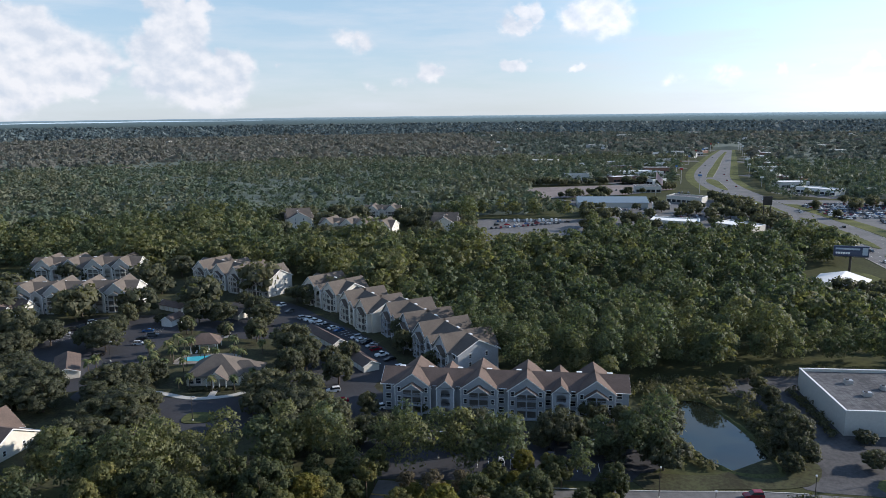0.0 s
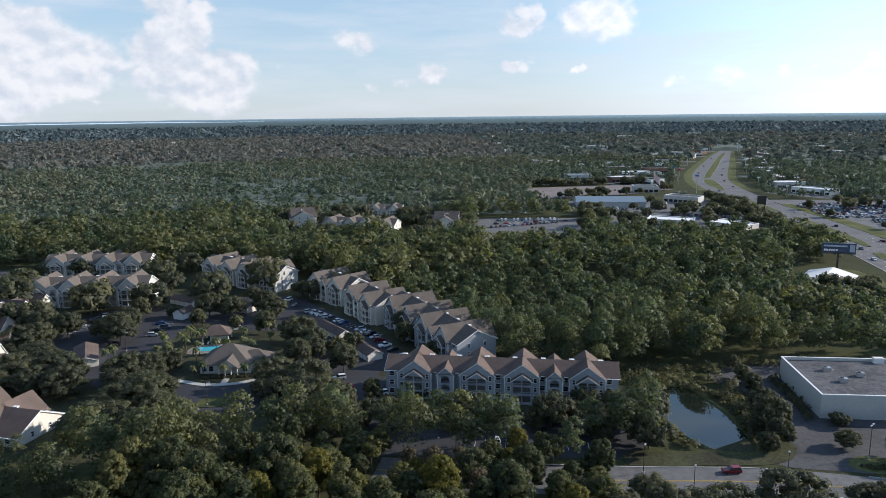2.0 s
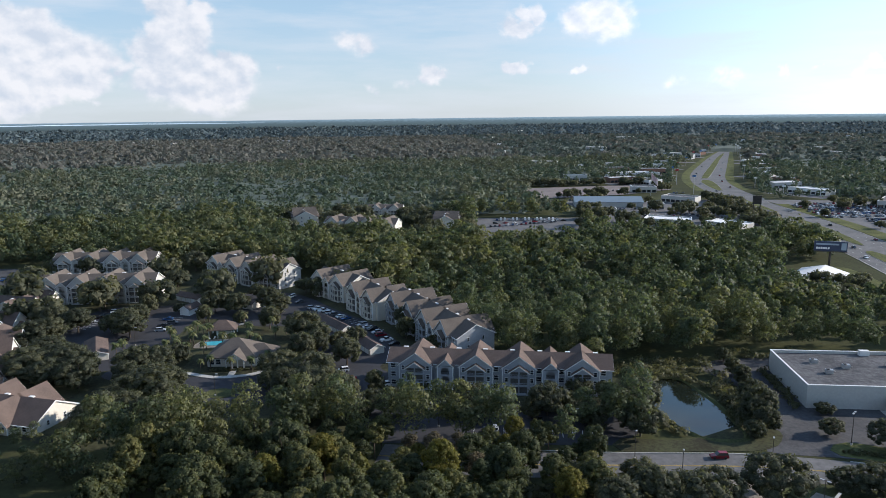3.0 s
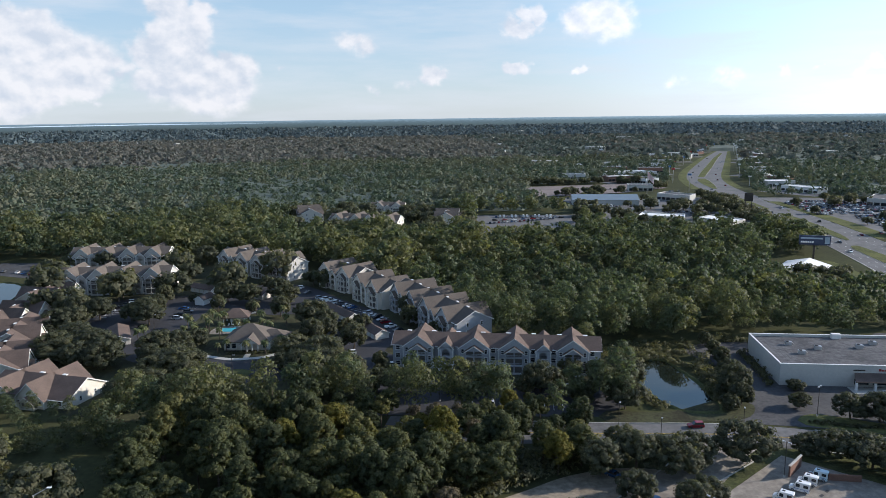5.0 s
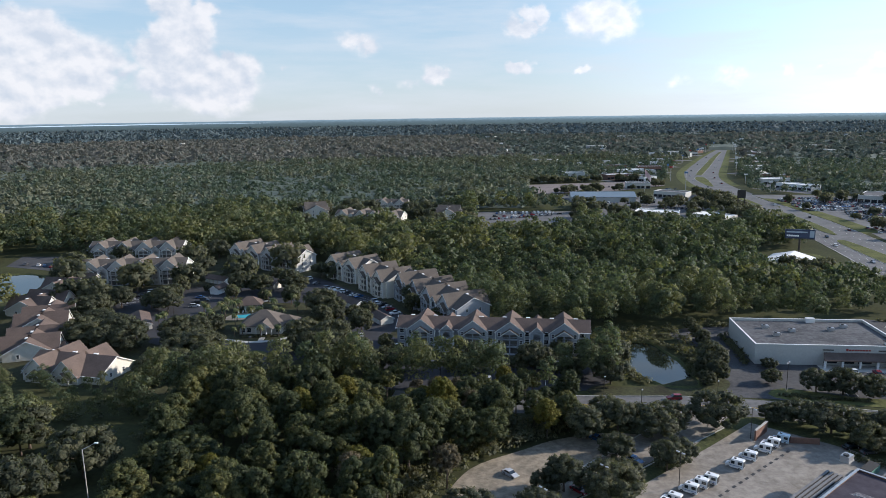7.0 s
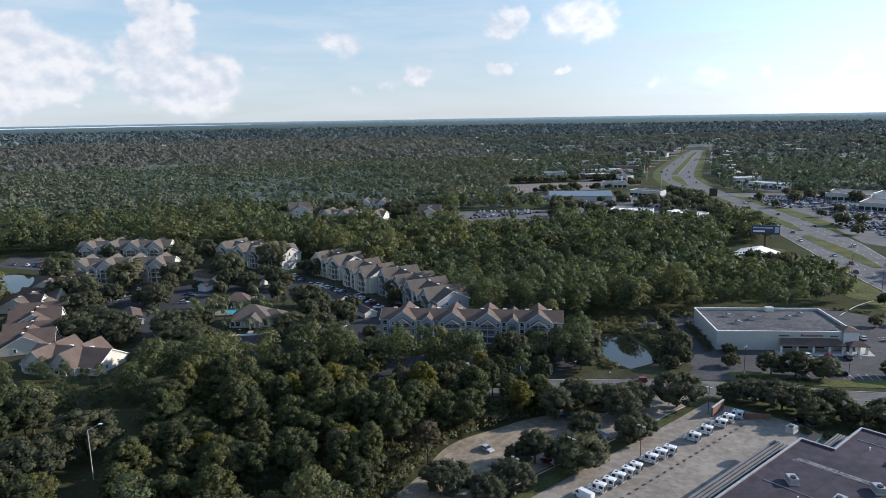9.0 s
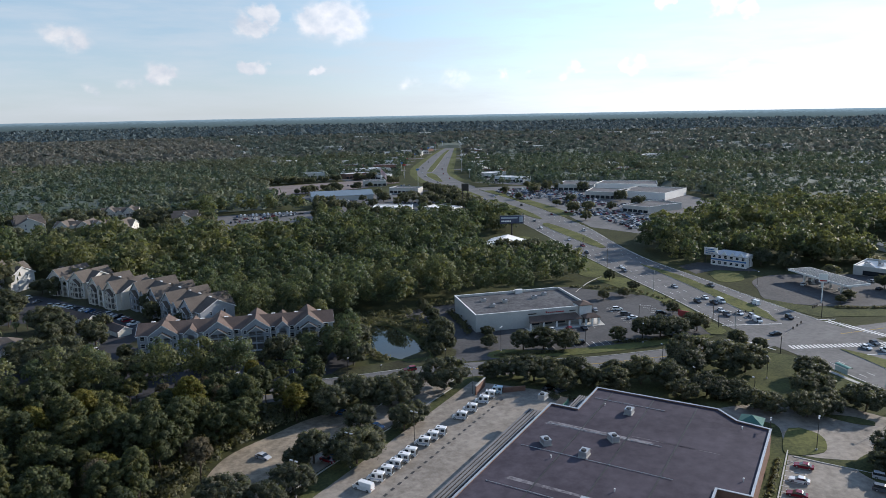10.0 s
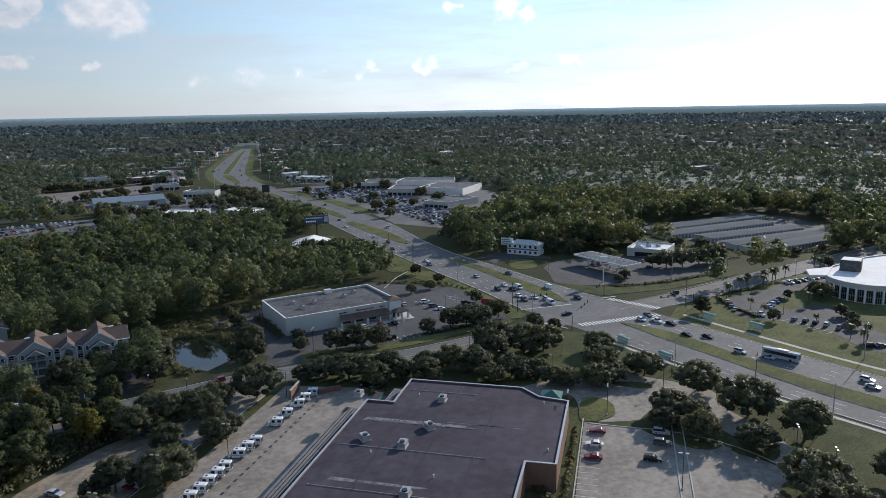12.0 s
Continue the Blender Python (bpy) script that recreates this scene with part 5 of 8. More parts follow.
def hip_roof(g, x0, y0, x1, y1, eave, ridge, over=.6, thick=.22):
    """A hipped roof over a plan rectangle."""
    x0, y0, x1, y1 = x0 - over, y0 - over, x1 + over, y1 + over
    w, d = x1 - x0, y1 - y0
    inset = min(w, d) / 2
    if w >= d:
        a, b = (x0 + inset, (y0 + y1) / 2, ridge), (x1 - inset + .01, (y0 + y1) / 2, ridge)
        c = [(x0, y0, eave), (x1, y0, eave), (x1, y1, eave), (x0, y1, eave)]
        top = [(c[0], c[1], b, a), (c[2], c[3], a, b), (c[1], c[2], b), (c[3], c[0], a)]
    else:
        a, b = ((x0 + x1) / 2, y0 + inset, ridge), ((x0 + x1) / 2, y1 - inset + .01, ridge)
        c = [(x0, y0, eave), (x1, y0, eave), (x1, y1, eave), (x0, y1, eave)]
        top = [(c[1], c[2], b, a), (c[3], c[0], a, b), (c[0], c[1], a), (c[2], c[3], b)]
    for face in top:
        g.add(face, [list(range(len(face)))])
    g.add([(x, y, eave - thick) for x, y, _ in c] + c, [(3, 2, 1, 0), (0, 1, 5, 4), (1, 2, 6, 5), (2, 3, 7, 6), (3, 0, 4, 7)])
    return g


def clubhouse():
    ob = thing("clubhouse", "single-storey clubhouse with a grey hipped roof and portico", "clubhouse")
    part("wall", Geo().box(-8.8, -7.6, -.2, 8.8, 7.6, 3.5), SIDING_WARM, ob)
    part("roof", hip_roof(Geo(), -8.8, -7.6, 8.8, 7.6, 3.5, 8.6), SHINGLE_GREY, ob)
    part("wing_wall", Geo().box(8.8, -3.6, -.2, 14.6, 5, 3.2), SIDING_WARM, ob)
    part("wing_roof", hip_roof(Geo(), 3, -3.6, 14.6, 5, 3.2, 6.0), SHINGLE_GREY, ob)
    porch = Geo()
    gable_roof(porch, -1.5, 5.5, -11, -3, 3.6, 6.2, .5, .2, "y")
    part("porch_roof", porch, SHINGLE_GREY, ob)
    front = Geo().wall_poly([(-1.5, -11, 3.6), (5.5, -11, 3.6), (2, -11, 6.0)], (0, -1, 0), .3)
    rake(front, -1.5, 5.5, -11.5, 3.6, 6.2)
    part("pediment", front, TRIM, ob)
    for x in (-1.2, 1.0, 3.0, 5.2):
        part("column", Geo().rod((x, -10.7, -.1), (x, -10.7, 3.6), .22, .2, 10), TRIM, ob)
    w = Windows(ob, 1.6, 1.9)
    for x in (-7.2, -4.8, 7.2):
        w.put(x, -7.62, .9)
    for x in (10.6, 13):
        w.put(x, -3.62, .9)
    ob.matrix_basis = pose(-59.5, 249.5, 0, 0, 0, -3)
    gz = thing("pavilion", "open pool pavilion with a brown hipped roof", "pavilion")
    part("roof", hip_roof(Geo(), -5.4, -4, 5.4, 4, 3.4, 6.6), SHINGLE, gz)
    for x in (-5, -1.7, 1.7, 5):
        for y in (-3.6, 3.6):
            part("post", Geo().box(x - .18, y - .18, -.1, x + .18, y + .18, 3.4), TRIM, gz)
    part("counter", Geo().box(-3, 1, -.1, 3, 3.4, 2.6), STUCCO_WHITE, gz)
    gz.matrix_basis = pose(-72, 281, 0, 0, 0, 2)
    flat("pool_deck", closed([(-80, 265), (-70, 264), (-60, 265), (-56, 269), (-60, 274), (-66, 275), (-78, 274)], 2), .1, CONCRETE, "pale concrete deck round the pool", "deck")
    flat("pool", closed([(-77, 268), (-70, 267), (-66, 270), (-62, 271), (-64, 273), (-71, 272.5), (-77, 271.5)], 1.5), .16, POOL, "turquoise swimming pool beside the clubhouse", "pool")
    walk_line = smooth([(-78, 238), (-72, 235), (-66, 232), (-60, 231), (-52, 232.5), (-47, 236)], 2)
    tagged(part("pavement", ribbon(Geo(), offset(walk_line, 1.1), offset(walk_line, -1.1), -.2, .18), KERB), "pale curved concrete pavement before the clubhouse", "pavement", kind="structure")
    tagged(part("path", Geo().box(-59.4, 231, -.1, -57.2, 239.5, .16), KERB), "concrete path to the clubhouse porch", "path", kind="structure")
    flat("island", closed([(-62, 213), (-55, 212.5), (-53, 217), (-57, 220), (-62, 219)], 1.5), .22, GRASS, "small kerbed island in the drive", "island")
    # chairs by the pool
    lounger = thing("sun_lounger", "white lounger on the pool deck", "lounger", group="loungers")
    part("seat", Geo().box(-.3, -.9, .3, .3, .5, .38), TRIM, lounger)
    part("backrest", Geo().sheet((-.3, .5, .36), (.3, .5, .36), (.3, 1.0, .8), (-.3, 1.0, .8), .06), TRIM, lounger)
    for x in (-.25, .25):
        for y in (-.7, .4):
            part("leg", Geo().box(x - .03, y - .03, 0, x + .03, y + .03, .3), TRIM, lounger)
    lounger.matrix_basis = pose(-74.5, 276.2, .1, 0, 0, 0)
    for k, (x, y) in enumerate([(-72.8, 276.4), (-70.5, 277), (-76.3, 275.8), (-58, 268), (-60, 267.6)]):
        copy_thing(lounger, pose(x, y, .1, 0, 0, 8 * k))


clubhouse()


def low_building(name, label, x, y, angle, w, d, eave, ridge, wall, roof, category="garage", open_front=False, group="garages"):
    ob = thing(name, label, category, pose(x, y, 0, 0, 0, angle), group=group)
    if open_front:
        part("wall", Geo().box(-w / 2, d / 2 - .2, -.1, w / 2, d / 2, eave), wall, ob)
        for k in range(int(w // 3) + 1):
            xx = -w / 2 + .15 + k * (w - .3) / int(w // 3)
            part("post", Geo().box(xx - .1, -d / 2, -.1, xx + .1, -d / 2 + .2, eave), TRIM, ob)
    else:
        part("wall", gable_wall(Geo(), -w / 2, w / 2, -d / 2, d / 2, eave, ridge - .2), wall, ob)
        for k in range(int(w // 3.4)):
            xx = -w / 2 + 1.9 + k * 3.4
            part("garage_door", Geo().box(xx - 1.3, -d / 2 - .06, 0, xx + 1.3, -d / 2 + .02, 2.3), TRIM, ob)
    part("roof", gable_roof(Geo(), -w / 2, w / 2, -d / 2, d / 2, eave, ridge, .4, .16), roof, ob)
    for s in (-1, 1):
        g, c = Geo(), Geo()
        rake(c, -d / 2, d / 2, 0, eave, ridge, .4, .25)
        m = Matrix.Translation((s * (w / 2 + .42), 0, 0)) @ Matrix.Rotation(radians(90), 4, "Z")
        part("rake_board", g.add([m @ Vector(v) for v in c.v], c.f), TRIM, ob)
    return ob


for x, y, a, w, d in ((-115.8, 262, 112, 20, 8), (-74.5, 327.5, -34, 20, 6), (-26.8, 286.5, -58, 25, 5.5), (-12.5, 260, -62, 22, 6), (-101, 340, -36, 16, 6), (-86, 203, 8, 16, 6)):
    low_building("garage", "low garage row with a brown shingled roof", x, y, a, w, d, 2.6, 4.1, SIDING_WARM, SHINGLE)
low_building("mail_kiosk", "small white kiosk with a brown gabled roof", -95.2, 317, 68, 9, 5, 3.0, 4.6, STUCCO_WHITE, SHINGLE, "kiosk", group="kiosks")


def unit_on_roof():
    """A rooftop air unit on a kerb."""
    ob = thing("rooftop_unit", "grey metal air-conditioning unit on the flat roof", "roof unit", group="rooftop units")
    part("casing", Geo().box(-1.1, -.8, .15, 1.1, .8, 1.25), METAL, ob)
    part("base", Geo().box(-1.2, -.9, 0, 1.2, .9, .2), KERB, ob)
    part("fan_cowl", Geo().rod((-.4, 0, 1.25), (-.4, 0, 1.5), .55, .5, 12), DARKMETAL, ob)
    part("hood", Geo().sheet((1.1, -.8, 1.2), (1.7, -.8, .7), (1.7, .8, .7), (1.1, .8, 1.2), .08), METAL, ob)
    ob.location = (-430, -270, 0)
    return ob


UNIT = unit_on_roof()


def flat_block(name, label, outline, height, wall, roof, category, parapet=.7, cap=TRIM):
    """A flat-roofed building: walls, sunk roof, parapet and its coping."""
    ob = thing(name, label, category)
    pts = [Vector((*p, 0)) for p in outline]
    n = len(pts)
    c = sum(pts, Vector()) / n
    area = sum(pts[i].x * pts[(i + 1) % n].y - pts[(i + 1) % n].x * pts[i].y for i in range(n))
    if area < 0:
        pts = pts[::-1]
    inner = []
    for i in range(n):
        a, b, d = pts[i - 1], pts[i], pts[(i + 1) % n]
        e0, e1 = (b - a).normalized(), (d - b).normalized()
        n0, n1 = Vector((-e0.y, e0.x, 0)), Vector((-e1.y, e1.x, 0))
        k = 1 + n0.dot(n1)
        inner.append(b + (n0 + n1) / max(k, .2) * .35)
    g = Geo()
    for i in range(n):
        j = (i + 1) % n
        quad = [pts[i], pts[j], inner[j], inner[i]]
        low = [(p.x, p.y, -.2) for p in quad]
        g.add(low + [(p.x, p.y, height) for p in quad], [(0, 1, 5, 4), (2, 3, 7, 6), (4, 5, 6, 7)])
    part("wall", g, wall, ob)
    part("roof", Geo().slab([(p.x, p.y) for p in inner], height - parapet - .25, height - parapet), roof, ob)
    g = Geo()
    for i in range(n):
        j = (i + 1) % n
        o0, o1 = pts[i] + (pts[i] - inner[i]) * .3, pts[j] + (pts[j] - inner[j]) * .3
        i0, i1 = inner[i] + (inner[i] - pts[i]) * .3, inner[j] + (inner[j] - pts[j]) * .3
        quad = [o0, o1, i1, i0]
        g.add([(p.x, p.y, height + .003) for p in quad] + [(p.x, p.y, height + .14) for p in quad], [(4, 5, 6, 7), (0, 1, 5, 4), (2, 3, 7, 6)])
    part("coping", g, cap, ob)
    return ob


SLAT = surface("dull_ribbed_metal", (.21, .205, .205), (.13, .128, .13), fine=1.5, broad=.2, rough=.7)
PATCH = surface("chalky_membrane", (.20, .19, .20), (.07, .062, .074), fine=.9, broad=.25, amount=1.3, bump=.05)


def depot():
    """The flat-roofed postal depot with its brick walls and loading canopy."""
    outline = [po(-84, 0), po(0, 0), po(0, 8), po(17.5, 8), po(17.7, 42.5), po(12.1, 48.2), po(10.6, 56.7), po(-26.8, 56.7), po(-27, 49.5), po(-84, 49.5)]
    ob = flat_block("depot", "large depot with a purple-grey flat roof and brick walls", outline, 7.0, BRICK, PURPLE, "depot", .35, METAL)
    seams = Geo()
    m = Matrix.Translation((*PO_O, 0)) @ Matrix.Rotation(radians(PO_ROT), 4, "Z")
    def local(u, v, z):
        return (*po(u, v), z)
    for v0, u0, u1 in ((13, -84, 16.5), (25, -84, 16.5), (37, -84, 16.5)):
        seams.add([local(u0, v0, 6.66), local(u1, v0, 6.66), local(u1, v0 + .35, 6.66), local(u0, v0 + .35, 6.66), local(u0, v0, 6.72), local(u1, v0, 6.72), local(u1, v0 + .35, 6.72), local(u0, v0 + .35, 6.72)], [(4, 7, 6, 5), (0, 4, 5, 1), (2, 6, 7, 3)])
    part("roof_seam", seams, DARKMETAL, ob, "raised roof seams")
    pipes = Geo()
    for u, v0, v1 in ((-12, 4, 34), (-27, 3, 40), (-47, 3, 40), (10, 10, 30)):
        pipes.rod(local(u, v0, 6.8), local(u, v1, 6.8), .06, .06, 6)
        for v in np.arange(v0, v1, 2.5):
            pipes.box(-.12, -.12, 6.64, .12, .12, 6.8, Matrix.Translation((*po(u, v), 0)))
    part("roof_pipe", pipes, METAL, ob, "thin pipes on blocks across the roof")
    for k in range(6):
        u, v = ((-30, 12), (6, 14), (-38, 30), (-52, 22), (8, 50), (-20, 54))[k]
        part("vent_pipe", Geo().rod(local(u, v, 6.6), local(u, v, 7.3), .12, .12, 8).rod(local(u, v, 7.3), local(u, v, 7.45), .2, .2, 8), TRIM, ob)
    for x, y, a in ((104.3, 103.5, 35), (120, 84.1, 35), (106, 72.7, 80), (89.7, 78.7, 80), (94.7, 69.2, 35), (81.4, 50.5, 35)):
        copy_thing(UNIT, pose(x, y, 6.65, 0, 0, a) @ Matrix.Diagonal((1.25, 1.25, 1.25, 1))).scale = (1.25, 1.25, 1.25)
    for u0, u1, v0, v1 in ((-12.6, -10.2, 3, 32), (-9.5, -9.1, 26, 48), (-44, -42.5, 6, 30)):
        part("roof_patch", Geo().slab([po(u0, v0), po(u1, v0 + 1), po(u1 - .3, v1), po(u0 + .4, v1 - 1.5)], 6.655, 6.662), PATCH, ob, "chalky worn strip of membrane")
    # loading canopies of ribbed metal on posts
    for u0, u1, v0, v1, z in ((-84, -1.0, -6.2, -.3, 4.6), (.4, 15.5, 3.2, 7.6, 4.4)):
        canopy = thing("loading_canopy", "ribbed grey metal canopy along the loading dock", "canopy")
        rows = 6
        for k in range(rows):
            g = Geo()
            a, b = v0 + (v1 - v0) * k / rows, v0 + (v1 - v0) * (k + .58) / rows
            pts = [local(u0, a, z), local(u1, a, z), local(u1, b, z), local(u0, b, z)]
            g.add([(p[0], p[1], z - .22) for p in pts] + pts, [(4, 7, 6, 5), (0, 1, 2, 3), (0, 4, 5, 1), (2, 6, 7, 3), (1, 5, 6, 2), (3, 7, 4, 0)])
            part("slat", g, SLAT, canopy)
        q = Geo()
        pts = [local(u0, v0, z - .3), local(u1, v0, z - .3), local(u1, v1, z - .3), local(u0, v1, z - .3)]
        q.add([(p[0], p[1], z - .4) for p in pts] + pts, [(4, 7, 6, 5), (0, 1, 2, 3), (0, 4, 5, 1), (2, 6, 7, 3), (1, 5, 6, 2), (3, 7, 4, 0)])
        part("deck", q, DARKMETAL, canopy)
        for u in np.arange(u0 + 1, u1, 9.0):
            part("post", Geo().rod(local(u, v0 + .3, -.1), local(u, v0 + .3, z - .3), .12, .12, 8), METAL, canopy)
    dock = tagged(part("loading_dock", Geo().slab([po(-84, -5), po(-1, -5), po(-1, -.02), po(-84, -.02)], -.1, 1.2), CONCRETE), "raised concrete loading dock", "dock")
    # brick yard wall
    wall = thing("yard_wall", "short brown brick wall at the end of the yard", "wall")
    m = Matrix.Translation((95, 128.7, 0)) @ Matrix.Rotation(radians(41.5), 4, "Z")
    part("wall", Geo().box(0, -.2, -.2, 8, .2, 3.0, m), BRICK, wall)
    part("coping", Geo().box(-.1, -.3, 3.003, 8.1, .3, 3.15, m), KERB, wall)
    m = Matrix.Translation((98.4, 127.9, 0)) @ Matrix.Rotation(radians(-13), 4, "Z")
    part("return_wall", Geo().box(0, -.2, -.2, 13, .2, 1.7, m), BRICK, wall)


depot()


def drugstore():
    m = pose(152.1, 199.2, 0, 0, 0, -9.7) @ Matrix.Diagonal((1.054, 1.065, 1, 1))
    def q(x, y):
        return tuple((m @ Vector((x, y, 0)))[:2])
    ob = flat_block("drugstore", "pale stucco drugstore with a grey flat roof", [q(-24, -15.5), q(19, -15.5), q(24, -10.5), q(24, 15.5), q(-24, 15.5)], 7.4, STUCCO, FLATROOF, "shop", .9)
    seams = Geo()
    for k in range(38):
        x = -23.2 + k * 1.24
        seams.box(x - .03, -14.6, 6.5, x + .03, 14.6, 6.53, m)
    part("roof_seam", seams, DARKMETAL, ob)
    awn = Geo()
    awn.sheet((-3, -19, 3.1), (19, -19, 3.1), (18, -15.6, 4.9), (-2, -15.6, 4.9), .3)
    part("awning", Geo().add([m @ Vector(v) for v in awn.v], awn.f), SHINGLE, ob, "brown shingled awning over the pavement")
    for x in (-2.5, 3, 8.5, 14, 18.5):
        part("awning_post", Geo().box(x - .3, -18.8, -.1, x + .3, -18.2, 3.0, m), STUCCO_WHITE, ob)
    tower = Geo()
    tower.box(19.4, -16.3, -.1, 24.6, -10.2, 7.9, m)
    part("corner_entrance", tower, STUCCO_WHITE, ob, "taller white corner entrance")
    cap = Geo()
    hip_roof(cap, 19.3, -16.4, 24.7, -10.1, 7.9, 9.0, .3)
    part("entrance_roof", Geo().add([m @ Vector(v) for v in cap.v], cap.f), SHINGLE, ob)
    porch = Geo()
    hip_roof(porch, 20.2, -20.2, 26.4, -16.2, 3.4, 4.9, .3)
    part("porch_roof", Geo().add([m @ Vector(v) for v in porch.v], porch.f), SHINGLE, ob)
    for x in (20.6, 23.3, 26.0):
        part("porch_column", Geo().box(x - .35, -20.0, -.1, x + .35, -19.3, 3.4, m), STUCCO_WHITE, ob)
    part("doorway", Geo().box(20.6, -16.5, 0, 23.6, -16.25, 3.0, m), PANE, ob)
    walk_slab = [q(-4, -21.5), q(28, -21.5), q(30, -9), q(25, -8), q(25, -16), q(-4, -16)]
    tagged(part("pavement", Geo().slab(walk_slab, -.1, .2), KERB), "pale concrete pavement before the drugstore", "pavement", kind="structure")
    for x in (0.2, 5.7, 11.2):
        part("shop_window", Geo().box(x - 2.0, -15.62, .9, x + 2.2, -15.45, 2.8, m), PANE, ob)
    # lettering becomes plain bars
    for k in range(9):
        part("sign_bar", Geo().box(5.0 + k * .88, -15.72, 5.6, 5.0 + k * .88 + .66, -15.52, 6.05 if k else 6.35, m), RED_PAINT, ob, "dark red sign piece on the front")
    for a, b in ((-2.4, 1.0), (15.2, 17.8)):
        part("sign_bar", Geo().box(a, -15.72, 5.6, b, -15.52, 5.95, m), DARKMETAL, ob)
    for x, y in ((8, 4), (-14, 6), (-13, -3), (-6, 2), (14, 8)):
        p = m @ Vector((x, y, 6.5))
        copy_thing(UNIT, pose(p.x, p.y, 6.5, 0, 0, -13))
    screen = thing("roof_screen", "pale box on the roof edge", "roof unit")
    part("casing", Geo().box(3.2, 13.4, 6.5, 6.2, 15.0, 8.3, m), STUCCO_WHITE, screen)


drugstore()


def petrol_station():
    ob = thing("petrol_canopy", "flat white petrol station canopy on columns", "canopy", pose(311.8, 172.7, 0, 0, 0, 81))
    part("roof", Geo().box(-19.3, -6.7, 5.2, 19.3, 6.7, 6.1), STUCCO_WHITE, ob)
    part("roof_top", Geo().box(-18.8, -6.2, 6.1, 18.8, 6.2, 6.14), ROOF_TIN, ob)
    for k in range(10):
        part("roof_rib", Geo().box(-18.6, -5.6 + k * 1.24 - .12, 6.14, 18.6, -5.6 + k * 1.24 + .12, 6.3), STUCCO, ob)
    for x in (-12, 0, 12):
        for y in (-2.5, 2.5):
            part("column", Geo().box(x - .4, y - .4, -.1, x + .4, y + .4, 5.2), TRIM, ob)
    pump = thing("fuel_pump", "grey fuel pump under the canopy", "fuel pump", group="fuel pumps")
    part("body", Geo().box(-.45, -.3, 0, .45, .3, 1.9), METAL, pump)
    part("screen", Geo().box(-.3, -.33, 1.2, .3, -.3, 1.6), PANE, pump)
    part("island", Geo().box(-1.6, -.6, -.1, 1.6, .6, .18), KERB, pump)
    m = pose(311.8, 172.7, 0.07, 0, 0, 81)
    pump.matrix_basis = m @ pose(-8, 0, 0)
    for x in (-2.5, 3, 8.5):
        copy_thing(pump, m @ pose(x, 0, 0))
    shop = flat_block("petrol_shop", "low shop with a white flat roof", [(349, 186), (357, 165), (379, 173), (371, 194)], 5.0, STUCCO, WHITEROOF, "shop", .7)
    front = Geo().wall_poly([(0, 0, 5.0), (7, 0, 5.0), (3.5, 0, 7.2)], (0, -1, 0), .4)
    m2 = Matrix.Translation((350.2, 182.5, 0)) @ Matrix.Rotation(radians(-69), 4, "Z")
    part("front_gable", Geo().add([m2 @ Vector(v) for v in front.v], front.f), TRIM, shop)
    glass = Geo().box(1, -.1, .3, 14, .05, 2.8, m2)
    part("shop_window", glass, PANE, shop)
    for x, y in ((362, 180), (366, 176), (368, 184), (360, 186)):
        copy_thing(UNIT, pose(x, y, 4.3, 0, 0, -20))
    mast = thing("price_sign", "tall white price sign on a pole at the forecourt corner", "sign", pose(286, 155, 0, 0, 0, -40))
    part("pole", Geo().rod((0, 0, -.2), (0, 0, 9.5), .3, .25, 10), TRIM, mast)
    part("panel", Geo().box(-1.8, -.25, 9.5, 1.8, .25, 13.5), TRIM, mast)
    part("price_bar", Geo().box(-1.4, -.3, 10.0, 1.4, -.253, 10.6), RED_PAINT, mast)
    # two-storey white and blue house by the highway
    house = thing("motel_block", "white and blue two-storey block with arched gables", "motel", pose(311, 233, 0, 0, 0, -68))
    part("wall", Geo().box(-10, -5, -.2, 10, 5, 6.4), STUCCO_WHITE, house)
    part("roof", hip_roof(Geo(), -10, -5, 10, 5, 6.4, 8.6), METAL, house)
    for k in range(4):
        x = -7.2 + k * 4.8
        part("front_gable", Geo().wall_poly([(x - 2, -5.3, 6.2), (x + 2, -5.3, 6.2), (x, -5.3, 8.4)], (0, -1, 0), .5), TRIM, house)
    part("blue_band", Geo().box(-10.1, -5.14, 3.1, 10.1, -5.003, 3.9), BLUE_PAINT, house, "blue painted band")
    w = Windows(house, 1.6, 1.5)
    for k in range(6):
        for z in (1.0, 4.4):
            w.put(-8.2 + k * 3.3, -5.02, z)
            
    # white roadside board; its words become bars
    board = thing("roadside_sign", "white roadside board on two posts", "sign", pose(303, 241, 0, 0, 0, -62))
    part("panel", Geo().box(-3.8, -.2, 5.4, 3.8, .2, 9.8), TRIM, board)
    for k in range(3):
        part("bar", Geo().box(-3.0, -.25, 6.2 + k * 1.1, 2.8 - k * .6, -.203, 6.7 + k * 1.1), BLUE_PAINT, board)
    for x in (-3, 3):
        part("post", Geo().rod((x, 0, -.2), (x, 0, 5.4), .25, .25, 8), DARKMETAL, board)
    # storage units
    for x, y, a, l in ((478, 212, -11.5, 116), (462, 193, -13.5, 100), (462, 168, -16.5, 84), (452, 147, -14.5, 84), (455, 129, -12, 98)):
        row = thing("storage_row", "long low storage building with rows of roller doors", "storage", pose(x, y, 0, 0, 0, a), group="storage rows")
        part("wall", Geo().box(-l / 2, -8, -.2, l / 2, 8, 2.9), STUCCO, row)
        part("roof", gable_roof(Geo(), -l / 2, l / 2, -8, 8, 2.9, 3.5, .3, .12), ROOF_TIN, row)
        door = Geo().box(-1.1, -8.08, 0, 1.1, -8.003, 2.3).mesh("roller_door")
